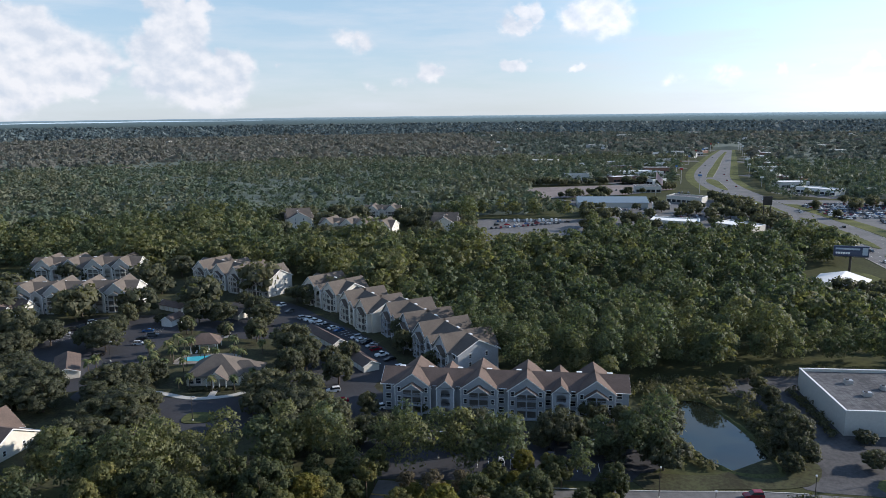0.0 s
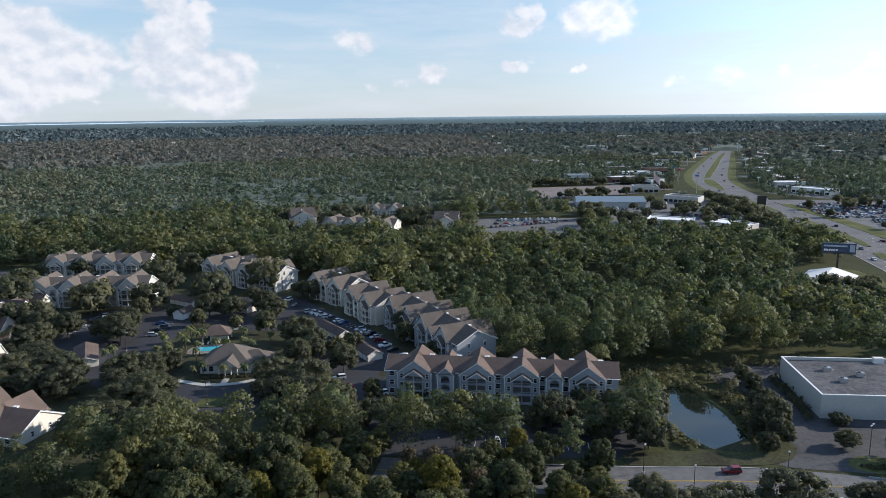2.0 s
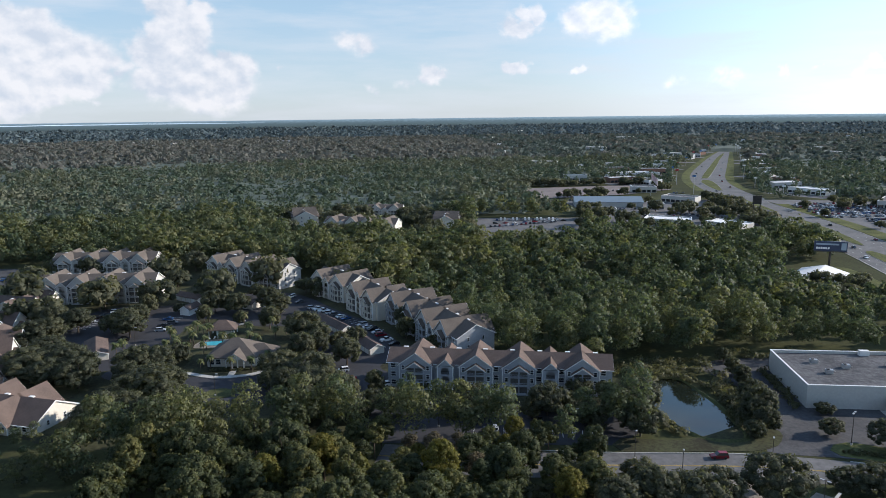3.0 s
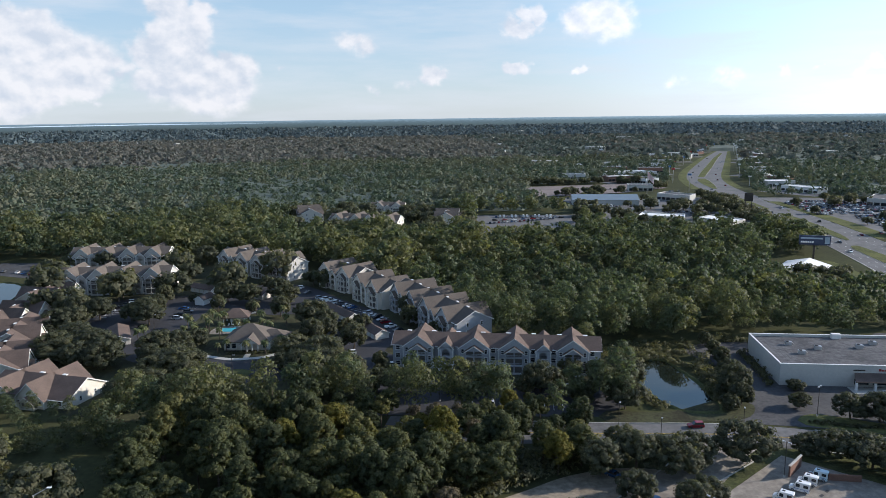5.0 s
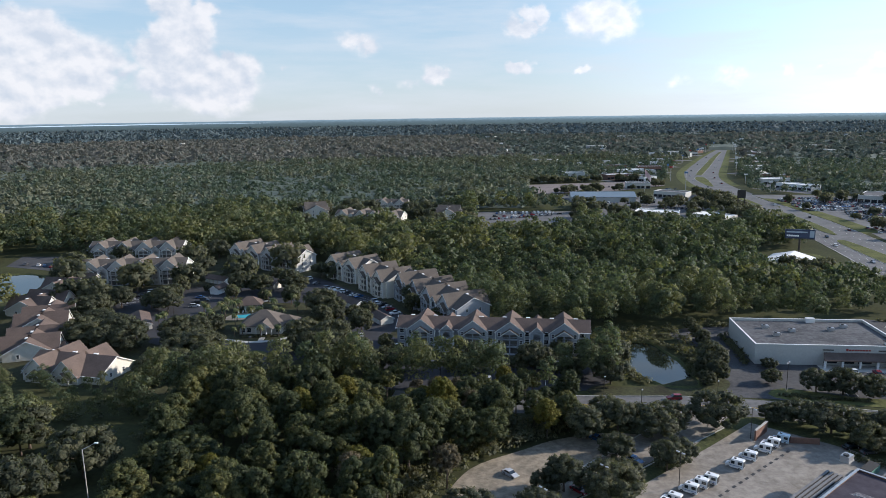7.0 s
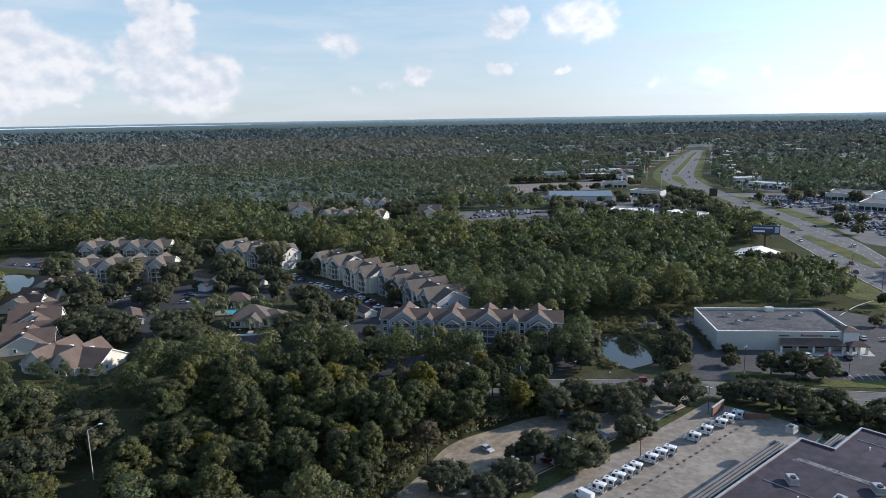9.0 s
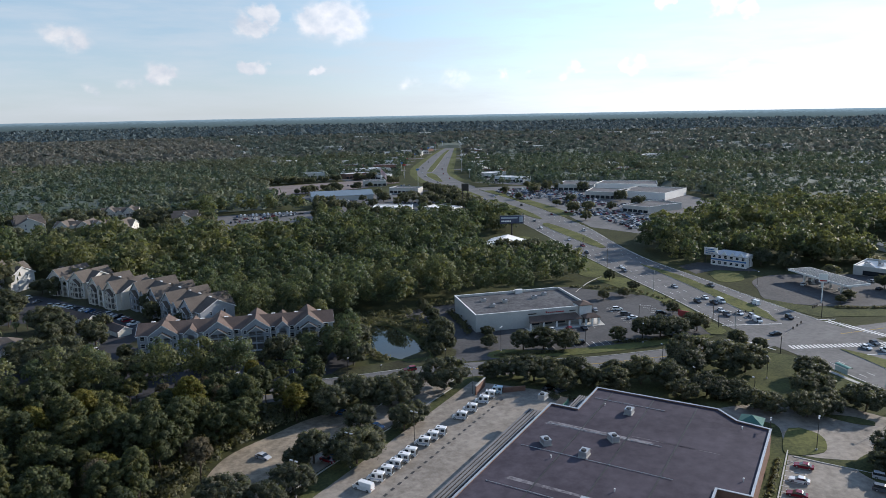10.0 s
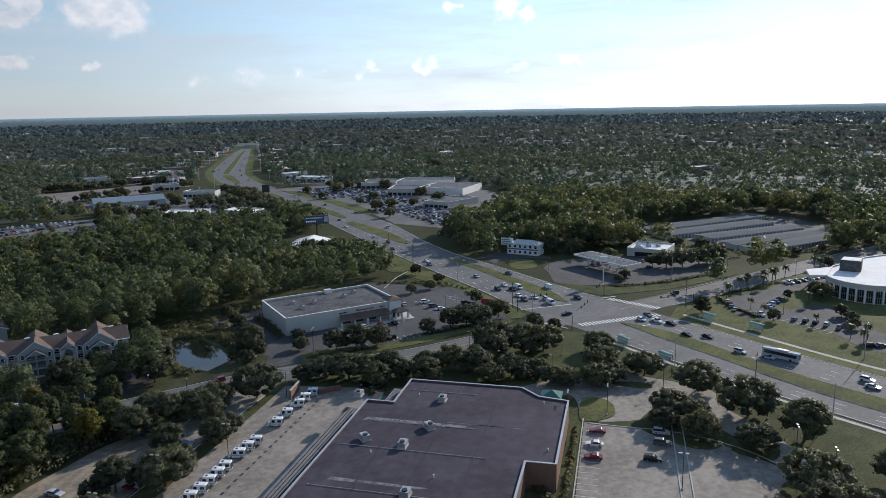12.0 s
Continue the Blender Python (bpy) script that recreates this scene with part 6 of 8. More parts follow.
        for k in range(int(l // 3.2)):
            part("roller_door", door, BLUE_GREY, row, place=Matrix.Translation((-l / 2 + 1.8 + k * 3.2, 0, 0)))


ROOF_TIN = surface("dull_metal_roof", (.135, .150, .155), (.095, .105, .112), fine=1, broad=.06, rough=.95, spec=.05)
BLUE_GREY = surface("grey_blue_door", (.16, .20, .24), (.12, .15, .19), fine=2, broad=.2)
petrol_station()


def clinic():
    """The white-roofed clinic: a curved glazed front, an entrance roof on columns and a dark tower."""
    cx, cy, r = 356, 56, 19
    arc = [(cx + r * math.cos(t), cy + r * math.sin(t)) for t in np.radians(np.linspace(128, 262, 15))]
    outline = [(366, 77)] + arc + [(362, 32), (420, 18), (440, 60), (400, 74)]
    ob = flat_block("clinic", "clinic with a bright white flat roof and glazed curved front", outline, 8.4, STUCCO, WHITEROOF, "clinic", .5)
    part("tower", Geo().slab([(360.5, 71.5), (363.5, 63), (372, 65.5), (369.5, 73.5)], 7.0, 13.2), FLATROOF, ob, "dark square tower above the roof")
    part("tower_roof", Geo().slab([(360.9, 71.2), (363.7, 63.4), (371.6, 65.8), (369.2, 73.1)], 13.203, 13.35), WHITEROOF, ob)
    part("entrance_roof", Geo().slab([(342, 77.5), (353, 84), (367, 78), (362, 70), (351, 68)], 6.6, 7.7), STUCCO_WHITE, ob, "flat white roof over the entrance")
    part("entrance_roof_top", Geo().slab([(343, 77.4), (353, 83.3), (366, 77.6), (361.6, 70.6), (351.3, 68.8)], 7.703, 7.76), WHITEROOF, ob)
    for x, y in ((344.5, 77), (352.5, 81.8), (351.8, 70.5)):
        part("column", Geo().rod((x, y, -.1), (x, y, 6.6), .45, .4, 12), STUCCO_WHITE, ob)
    for k in range(12):
        t = radians(136 + k * 10.6)
        c = Vector((cx + (r + .05) * math.cos(t), cy + (r + .05) * math.sin(t), 0))
        m = Matrix.Translation(c) @ Matrix.Rotation(t + math.pi / 2, 4, "Z")
        pane = part("glazing", Geo().box(-1.15, -.12, .4, 1.15, .12, 5.9, m), PANE, ob)
        bars = Geo()
        for x in (-.4, .4):
            bars.box(x - .05, -.16, .4, x + .05, .16, 5.9, m)
        bars.box(-1.15, -.16, 2.9, 1.15, .16, 3.05, m)
        part("glazing_bar", bars, METAL, pane)
        c2 = Vector((cx + (r + .3) * math.cos(t + .0925), cy + (r + .3) * math.sin(t + .0925), 0))
        part("pilaster", Geo().rod((c2.x, c2.y, -.1), (c2.x, c2.y, 6.3), .35, .35, 10), STUCCO_WHITE, ob)
    for x, y in ((392, 52), (402, 44), (388, 40)):
        copy_thing(UNIT, pose(x, y, 7.9, 0, 0, -15))


clinic()


def dealer_and_shops():
    def block(label, pts, h, wall=STUCCO, roof=FLATROOF, glass=True, category="showroom"):
        ob = flat_block("showroom" if category == "showroom" else "shop", label, pts, h, wall, roof, category, .6)
        if glass:
            a, b = Vector((*pts[0], 0)), Vector((*pts[1], 0))
            d = b - a
            n = max(2, int(d.length // 5))
            m = Matrix.Translation(a) @ Matrix.Rotation(math.atan2(d.y, d.x), 4, "Z")
            for k in range(n):
                w = d.length / n
                part("shop_window", Geo().box(k * w + .5, -.12, .5, (k + 1) * w - .5, .1, h * .48, m), PANE, ob)
        return ob
    block("white car showroom with a flat roof and wide glazing", [(440, 610), (468, 582), (500, 610), (470, 642)], 7.2)
    block("long pale service hall of the car dealer", [(474, 588), (524, 545), (548, 574), (502, 612)], 8.0, wall=STUCCO_WHITE, glass=False)
    block("white glazed showroom of the car dealer", [(424, 536), (446, 508), (476, 530), (452, 562)], 7.2)
    block("long white workshop of the car dealer", [(456, 526), (478, 480), (528, 505), (500, 548)], 7.2, wall=STUCCO_WHITE, glass=False)
    block("low pale showroom at the lot's edge", [(396, 440), (404, 416), (448, 424), (438, 452)], 6.0)
    # west side
    hall = thing("shop_hall", "long shop hall with a blue-grey pitched roof", "shop", pose(207, 672, 0, 0, 0, -10))
    part("wall", gable_wall(Geo(), -32, 32, -16, 16, 5, 8.6), STUCCO, hall)
    part("roof", gable_roof(Geo(), -32, 32, -16, 16, 5, 8.8, .6), BLUE_ROOF, hall)
    block("white shop with a flat roof", [(266, 774), (292, 768), (296, 788), (270, 794)], 7, category="shop")
    block("white shop with a glazed front", [(268, 690), (292, 664), (304, 678), (282, 704)], 6.5, category="shop")
    block("low pale shop beside the trees", [(200, 548), (232, 530), (240, 548), (210, 566)], 5, roof=WHITEROOF, category="shop")
    block("low white-roofed shop near the highway", [(243, 528), (258, 500), (274, 512), (260, 540)], 5, roof=WHITEROOF, category="shop")
    block("low pale shop with a flat roof", [(170, 610), (196, 604), (199, 620), (174, 626)], 5, category="shop")
    block("small white flat-roofed roadside shop", [(236, 640), (250, 634), (254, 646), (240, 652)], 5, category="shop")
    # far roadside shops, set back on both sides of the highway
    rng = np.random.RandomState(8)
    def far_shop(x, y, w, d, h, a, k):
        m = pose(x, y, 0, 0, 0, a)
        pts = [tuple((m @ Vector((sx * w / 2, sy * d / 2, 0)))[:2]) for sx, sy in ((-1, -1), (1, -1), (1, 1), (-1, 1))]
        block("far roadside shop with a pale flat roof" if k % 2 else "far roadside shop with a grey flat roof", pts, h, (STUCCO, STUCCO_WHITE, BRICK)[k % 3], (FLATROOF, WHITEROOF, BLUE_ROOF, WHITEROOF)[k % 4], category="shop")
        lot = pose(x, y, 0, 0, 0, a)
        c = [tuple((lot @ Vector(q))[:2]) for q in ((-w * .8, -d * .5 - 26, 0), (w * .8, -d * .5 - 26, 0), (w * .8, -d * .5, 0), (-w * .8, -d * .5, 0))]
        flat("car_park", c, .05, ROAD, "small asphalt lot before a far shop", "car park")
        CLEAR.append(c)
        CLEAR.append(pts)
    for k, y in enumerate(range(720, 1560, 76)):
        mid = float(np.interp(y, HY, (HL + HR) / 2))
        half = float(np.interp(y, HY, (HR - HL) / 2))
        for side in (-1, 1):
            if side < 0 and y < 870 or side > 0 and y < 700:
                continue
            far_shop(mid + side * (half + rng.uniform(44, 70)), y + rng.uniform(-14, 14), rng.uniform(24, 46), rng.uniform(14, 22), rng.uniform(5.5, 8.5), -62 + rng.uniform(-6, 6) if rng.rand() < .5 else rng.uniform(-8, 8), 2 * k + (side > 0))
    for k, (x, y, w, d) in enumerate([(330, 985, 60, 20), (336, 1066, 40, 18), (448, 1335, 34, 20), (520, 1400, 64, 22), (292, 900, 36, 18), (240, 930, 30, 16), (690, 860, 44, 20), (640, 760, 34, 18), (860, 960, 50, 22), (980, 640, 40, 18), (860, 440, 34, 16), (1120, 360, 50, 20)]):
        far_shop(x, y, w, d, 6 + k % 3, rng.uniform(-12, 12), k + 1)
    # tall signs on poles along the far stretch
    for k in range(18):
        y = 700 + k * 52
        edge = hw(np.array([float(y)]), -.5 if k % 2 else 1.5)[0]
        far_sign = thing("pole_sign", "tall roadside sign on a single pole", "sign", pose(float(edge[0]), float(edge[1]), 0, 0, 0, -30), group="pole signs")
        top = rng.uniform(9, 19)
        part("pole", Geo().rod((0, 0, -.2), (0, 0, top), .3, .25, 8), METAL, far_sign)
        part("panel", Geo().box(-rng.uniform(1.2, 2.2), -.3, top, rng.uniform(1.2, 2.2), .3, top + rng.uniform(1.5, 3)), (TRIM, BLUE_PAINT, TRIM, RED_PAINT)[k % 4], far_sign)
    # the distant town: pale roofs among the trees
    pale, brown = Geo(), Geo()
    for k in range(420):
        a, r = radians(rng.uniform(-38, 88)), rng.uniform(1150, 3600)
        if rng.rand() < .85 and a < radians(6):
            continue
        big = rng.rand() < .25
        w, d, h = (rng.uniform(20, 60), rng.uniform(10, 18), rng.uniform(9, 13)) if big else (rng.uniform(8, 16), rng.uniform(6, 10), rng.uniform(9, 12))
        px, py = r * math.sin(a), -30 + r * math.cos(a)
        if abs(px - float(np.interp(py, HY, (HL + HR) / 2))) < 70 and py < 1700:
            continue
        m = Matrix.Translation((px, py, float(ground_height(np.float64(r))))) @ Matrix.Rotation(-a + rng.normal() * .5, 4, "Z")
        if big:
            pale.box(-w / 2, -d / 2, -1, w / 2, d / 2, h, m)
        else:
            house = gable_wall(Geo(), -w / 2, w / 2, -d / 2, d / 2, h - 2, h + .8)
            (brown if k % 3 else pale).add([m @ Vector(v) for v in house.v], house.f)
    tagged(part("distant_town", pale, STUCCO), "pale far-off roofs of the town among the trees", "buildings", kind="stuff")
    tagged(part("distant_town", brown, SHINGLE_GREY), "grey-brown house roofs far off among the trees", "buildings", kind="stuff")
    # tent-like white roof under the trees
    tent = thing("roofed_stall", "white pitched roof among trees beside the highway", "shed", pose(223, 343, 0, 0, 0, 48))
    part("roof", gable_roof(Geo(), -14, 14, -11, 11, 3.8, 6.6, .8), WHITEROOF, tent)
    part("wall", gable_wall(Geo(), -13.5, 13.5, -10.5, 10.5, 3.8, 6.3), STUCCO_WHITE, tent)
    # billboard; its words become bars
    bill = thing("billboard", "dark blue double-deck billboard on a steel post", "billboard", pose(240, 362, .3, 0, 0, -24))
    part("panel", Geo().box(-8.2, -.4, 12.2, 8.2, .4, 17.6), BILL_BLUE, bill)
    part("post", Geo().rod((0, 0, -.6), (0, 0, 12.2), .6, .6, 12), DARKMETAL, bill)
    part("catwalk", Geo().box(-8.2, -1.3, 11.9, 8.2, -.4, 12.1), DARKMETAL, bill)
    part("upper_bar", Geo().box(-7.4, -.48, 15.6, 4.0, -.403, 16.5), BAR_GREY, bill)
    for k in range(6):
        part("letter_bar", Geo().box(-7.2 + k * 1.15, -.48, 13.3, -6.3 + k * 1.15, -.403, 14.3), TRIM, bill)
    part("side_square", Geo().box(5.2, -.48, 13.0, 7.7, -.403, 16.9), BAR_GREY, bill)
    sign = thing("pylon_sign", "black pylon sign on two posts", "sign", pose(296, 552, 0, 0, 0, -30))
    part("panel", Geo().box(-3.4, -.4, 14, 3.4, .4, 21), DARKMETAL, sign)
    for x in (-2.5, 2.5):
        part("post", Geo().rod((x, 0, -.3), (x, 0, 14), .3, .3, 8), DARKMETAL, sign)
    red = thing("monument_sign", "low red roadside sign panel", "sign", pose(213.5, 163.5, 0, 0, 0, -70))
    part("panel", Geo().box(-3.6, -.25, .9, 3.6, .25, 3.3), RED_PAINT, red)
    part("base", Geo().box(-3.0, -.3, -.2, 3.0, .3, .9), BRICK, red)
    # flag by the road
    flag = thing("flag", "large flag drooping on a tall pole", "flag", pose(276, 742, 0))
    part("pole", Geo().rod((0, 0, -.2), (0, 0, 26), .25, .15, 8), METAL, flag)
    cloth = Geo()
    cloth.add([(.2 + 1.2 * k, .5 * math.sin(k), 25 - 1.3 * k - 7 * j) for j in range(2) for k in range(7)], [(k, k + 1, k + 8, k + 7) for k in range(6)])
    part("cloth", cloth, FLAG_RED, flag)


BLUE_ROOF = surface("blue_grey_metal_roof", (.20, .25, .29), (.15, .19, .22), fine=1, broad=.06, rough=.45)
BILL_BLUE = plain("billboard_blue", (.03, .045, .09), rough=.5)
BAR_GREY = plain("bar_grey", (.30, .36, .42), rough=.5)
FLAG_RED = surface("flag_cloth", (.55, .22, .22), (.60, .58, .58), fine=.8, broad=.3)
dealer_and_shops()
build_forest()
build_backdrop()


# ---------------------------------------------------------------- planted trees, palms, hedges
def plant_all():
    rng = np.random.RandomState(21)
    # oaks by the apartment houses: x, y, size
    villa_side = ((-190, 365, 1.52), (-196, 405, 0.94), (-131, 239, 1.35), (-120, 243, 1.54), (-130, 254, 1.50), (-140, 278, 1.14), (-120, 288, 0.74), (-135, 291, 1.18), (-146, 295, 1.29), (-170, 298, 0.80), (-164, 302, 1.39), (-154, 303, 1.28), (-140, 332, 1.97), (-136, 347, 1.21), (-180, 348, 1.43), (-128, 384, 1.58), (-175, 400, 1.36), (-165, 403, 0.68), (-118, 228, 1.02), (-116, 239, 1.47), (-117, 371, 1.01), (-118, 410, 1.44))
    club_side = ((-87, 188, 1.01), (-73, 190, 0.99), (-85, 193, 1.14), (-80, 195, 1.19), (-65, 196, 0.61), (-73, 205, 1.02), (-84, 211, 0.97), (-72, 216, 0.97), (-80, 218, 1.23), (-90, 224, 1.12), (-107, 225, 1.16), (-110, 234, 1.10), (-91, 235, 1.40), (-85, 238, 1.33), (-80, 247, 0.75))
    back_lots = ((-114, 288, 1.22), (-68, 296, 0.56), (-112, 298, 0.92), (-85, 301, 0.74), (-114, 317, 0.88), (-84, 317, 0.94), (-100, 317, 0.48), (-114, 329, 1.27), (-88, 340, 1.64), (-69, 341, 0.82), (-66, 364, 1.73), (-54, 288, 1.00), (-59, 318, 1.26), (-46, 348, 0.91))
    drive_side = ((-14, 191, 0.98), (-22, 191, 1.04), (-30, 194, 0.85), (-27, 202, 1.15), (-17, 205, 0.88), (-22, 208, 1.26), (-35, 208, 1.13), (-42, 217, 0.71), (-28, 221, 1.24), (-40, 228, 1.17), (-18, 239, 1.08), (-35, 245, 0.98), (-30, 251, 0.93), (-22, 258, 0.75), (-16, 262, 0.62), (-38, 273, 1.19), (-32, 273, 0.65), (-39, 341, 1.12), (14, 249, 0.72), (4, 268, 0.84))
    front_row = ((-2, 194, 0.79), (-8, 194, 0.84), (-7, 212, 0.68), (57, 177, 0.81), (54, 182, 0.57), (40, 188, 0.57), (45, 189, 0.99), (52, 190, 0.69), (22, 191, 0.98), (16, 191, 0.57), (27, 191, 0.63), (3, 193, 0.83), (58, 201, 0.62), (41, 211, 0.55), (9, 214, 0.49), (24, 215, 0.55))
    pond_side = ((99, 169, 0.58), (104, 172, 0.81), (68, 173, 0.91), (102, 178, 0.61), (107, 182, 0.79), (65, 183, 1.10), (74, 191, 1.04), (111, 194, 0.69), (65, 198, 0.62), (114, 207, 0.63), (115, 216, 0.58), (118, 229, 0.54))
    between_rows = ((-110, 281, 1.24), (-77, 212, 1.60), (-54, 309, 1.29), (-73, 314, 1.10), (-91, 348, 1.46), (-139, 324, 2.15), (-25, 343, 1.31), (-31, 259, 0.91), (-124, 235, 1.77), (-145, 274, 1.45), (-180, 339, 1.55), (4, 279, 1.08), (-29, 210, 1.34))
    for x, y, s in between_rows + villa_side + club_side + back_lots + drive_side + front_row + pond_side:
        s = min(s * 1.08, 1.7) * rng.uniform(.94, 1.08)
        plant(OAK_KINDS, x, y, s, rng, flat_by=rng.uniform(.92, 1.1) * min(1.1, 1.18 / s))
    # oaks by the yard and the sandy car park
    for x, y, s in ((37, 107, .95), (47, 102, 1.0), (65, 114.5, 1.0), (69.5, 118, .85), (54.5, 122, .8), (49, 134, 1.25), (59, 136, 1.25), (68, 133.5, 1.25), (74, 137, 1.0), (29, 95, 1.0), (13, 95, 1.0), (22, 90, .8), (58, 145, .9), (42, 143, 1.1), (33, 108, .6), (88, 137.5, 1.15), (52, 109, .8), (106.5, 139.5, .85), (113, 137, 1.0), (118, 131, 1.05), (124, 128, .95), (130, 124, 1.05), (122, 120, .9), (135, 110, 1.05), (131, 116, .9), (141, 118, 1.0)) + ((148, 113, 1.0), (153, 106, 1.0), (160, 111, .9), (166, 111, 1.25), (173, 118, 1.2), (181, 110, 1.3), (187, 106, 1.2), (160, 96, .9), (151, 97, .8), (168, 92, .7), (201, 92, .95), (186.5, 79.7, .95), (193, 66.5, .95), (194.5, 48, 1.2), (188, 28, 1.35), (184, 10.5, 1.3), (164, 40, .8), (173, 37, .9), (164, 29, .9), (172, 43, .9), (170, 16.5, .95), (159, -3, 1.25), (176, -30, 1.2), (150, -12, 1.2), (176, -14, 1.2), (167, 77, .75)) + ((174, 71, .8), (181, 70, .75), (165, 82, .75), (204, 126, .8), (209, 120, .6), (131, 160, .9), (138, 157, 1.0), (146, 154, .85), (169, 152, .7), (180, 151, .95), (187, 149, 1.0), (193, 147, .85), (205, 148, .95), (211, 158, .6), (214, 172, .6), (119, 151, .0), (202, 206, .6), (214, 206, .5), (226, 214, .5), (228, 236, .6), (121, 169, .55), (127, 182, .5), (161, 92, .6), (164, 86, .6), (170, 81, .55), (178, 77, .55)) + ((185, 73.5, .6), (195, 72, .7)):
        if s:
            plant(OAK_KINDS, x, y, s * rng.uniform(1.0, 1.2), rng, flat_by=rng.uniform(.78, .95))
    # trees on the shops' lots
    for poly, n in (([(176, 700), (262, 690), (330, 700), (322, 620), (300, 500), (262, 480), (200, 486), (172, 560)], 62), ([(150, 740), (192, 730), (262, 756), (320, 796), (316, 806), (250, 772), (188, 752)], 18), ([(150, 850), (270, 864), (330, 850), (330, 862), (268, 876), (150, 866)], 40), ([(330, 400), (360, 560), (380, 680), (480, 640), (440, 410)], 18), ([(132, 490), (150, 560), (170, 640), (182, 640), (160, 520), (140, 480)], 14), ([(58, 456), (112, 450), (112, 462), (58, 470)], 8)):
        xs, ys = [p[0] for p in poly], [p[1] for p in poly]
        while n:
            x, y = rng.uniform(min(xs), max(xs)), rng.uniform(min(ys), max(ys))
            if inside(poly, x, y) and not any(abs(x - cx) < w and abs(y - cy) < d for cx, cy, w, d in ((207, 662, 36, 20), (281, 781, 20, 16), (286, 684, 24, 24), (220, 548, 24, 20), (258, 520, 20, 24))):
                plant(OAK_KINDS, x, y, rng.uniform(.7, 1.25), rng)
                n -= 1
    for y in range(486, 700, 9):
        plant(OAK_KINDS, float(np.interp(y, HY, HL)) - rng.uniform(10, 26), y, rng.uniform(.6, 1.3), rng)
    # tall trees round the far apartment houses
    n = 46
    while n:
        x, y = rng.uniform(-98, 60), rng.uniform(474, 632)
        if inside(CLEAR[8], x, y) and not any(math.hypot(x - o.location.x, y - o.location.y) < 15 for o in bpy.data.objects if o.parent is None and o.name.startswith("apartment_house")):
            plant(OAK_KINDS, x, y, rng.uniform(1.1, 1.6), rng)
            n -= 1
    # trees round the station, the clinic and the storage rows
    for x, y, s in ((330, 184, 1.0), (338, 152, 1.1), (346, 147, 1.2), (356, 143, 1.2), (366, 140, 1.2), (334, 158, .9), (388, 150, .9), (396, 165, .8), (392, 180, .8), (384, 205, 1.1), (372, 212, 1.2), (356, 216, 1.2), (342, 220, 1.2), (300, 152, .6), (292, 150, .5), (330, 212, 1.1), (324, 224, 1.1),
                    (310, 50, .6), (304, 44, .5), (296, 40, .5), (283, 66, .6), (330, 66, .9), (336, 72, .8), (322, 78, .5), (272, 92, .9), (400, 92, .8), (405, 120, .55), (420, 118, .5), (440, 112, .5), (460, 106, .5), (480, 101, .5), (500, 96, .5)):
        plant(OAK_KINDS, x, y, s * rng.uniform(.92, 1.06), rng)
    for x, y, s in ((199, 312, 1.0), (208, 315, .9), (217, 318, .85), (226, 322, .9), (194, 322, 1.1), (232, 334, .8), (241, 340, .7), (204, 306, 1.1), (214, 308, 1.0), (215, 335, 1.0), (224, 334, .95)):
        plant(OAK_KINDS, x, y - 6, s * rng.uniform(.95, 1.1), rng)
    # two pale twiggy trees beside the lane in the woods
    for x, y, s in ((-82, 124, 1.5), (-90, 108, 1.6), (-96, 98, 1.4), (-104, 142, 1.5)):
        plant(OAK_KINDS, x, y, s, rng)
    for x, y, s in ((-59, 236.5, .85), (-51.5, 236, .85), (-67, 240, .8), (-84, 259, .9), (-89, 270, 1.0), (-79.5, 254, .9), (-83, 272, 1.0), (-73.5, 256, .8), (-78, 274, 1.0), (-65.5, 292, 1.0), (-83, 301, 1.0), (-86, 264, .9), (-88, 258, .9), (-92, 276, .9), (-49, 272, .9), (-46, 280, .9), (-104, 258, 1.0), (-106, 256, .9), (-74, 262, .9), (-68, 263, 1.0), (-80, 266, 1.0), (-64, 264, .9), (-58, 266, .9), (-76, 276, 1.0), (-82, 280, 1.0), (-54, 262, .9)) + ((-47, 243, .8), (-70, 238, .7), (-60, 276, 1.0), (-52, 284, 1.0), (306, 98, .95), (332, 94.5, 1.0), (346, 97, 1.1), (332, 102.5, .9), (292.5, 80.5, .8), (287, 72, .8), (317.5, 67, .9), (326, 65.5, .9), (310, 50, .8), (282, 36, .9), (278, 30, .9), (286, 31.5, .9), (387, 91, 1.1), (352, 98, 1.0), (360, 97, 1.0), (392, 96, 1.0), (341, 99, 1.0), (322, 101, .9), (326, 100, .9), (290, 52, .7)):
        copy_thing(PALM_KIND, pose(x, y, 0, 0, 0, rng.uniform(0, 360)) @ Matrix.Diagonal((s, s, s, 1))).scale = (s, s, s)


plant_all()


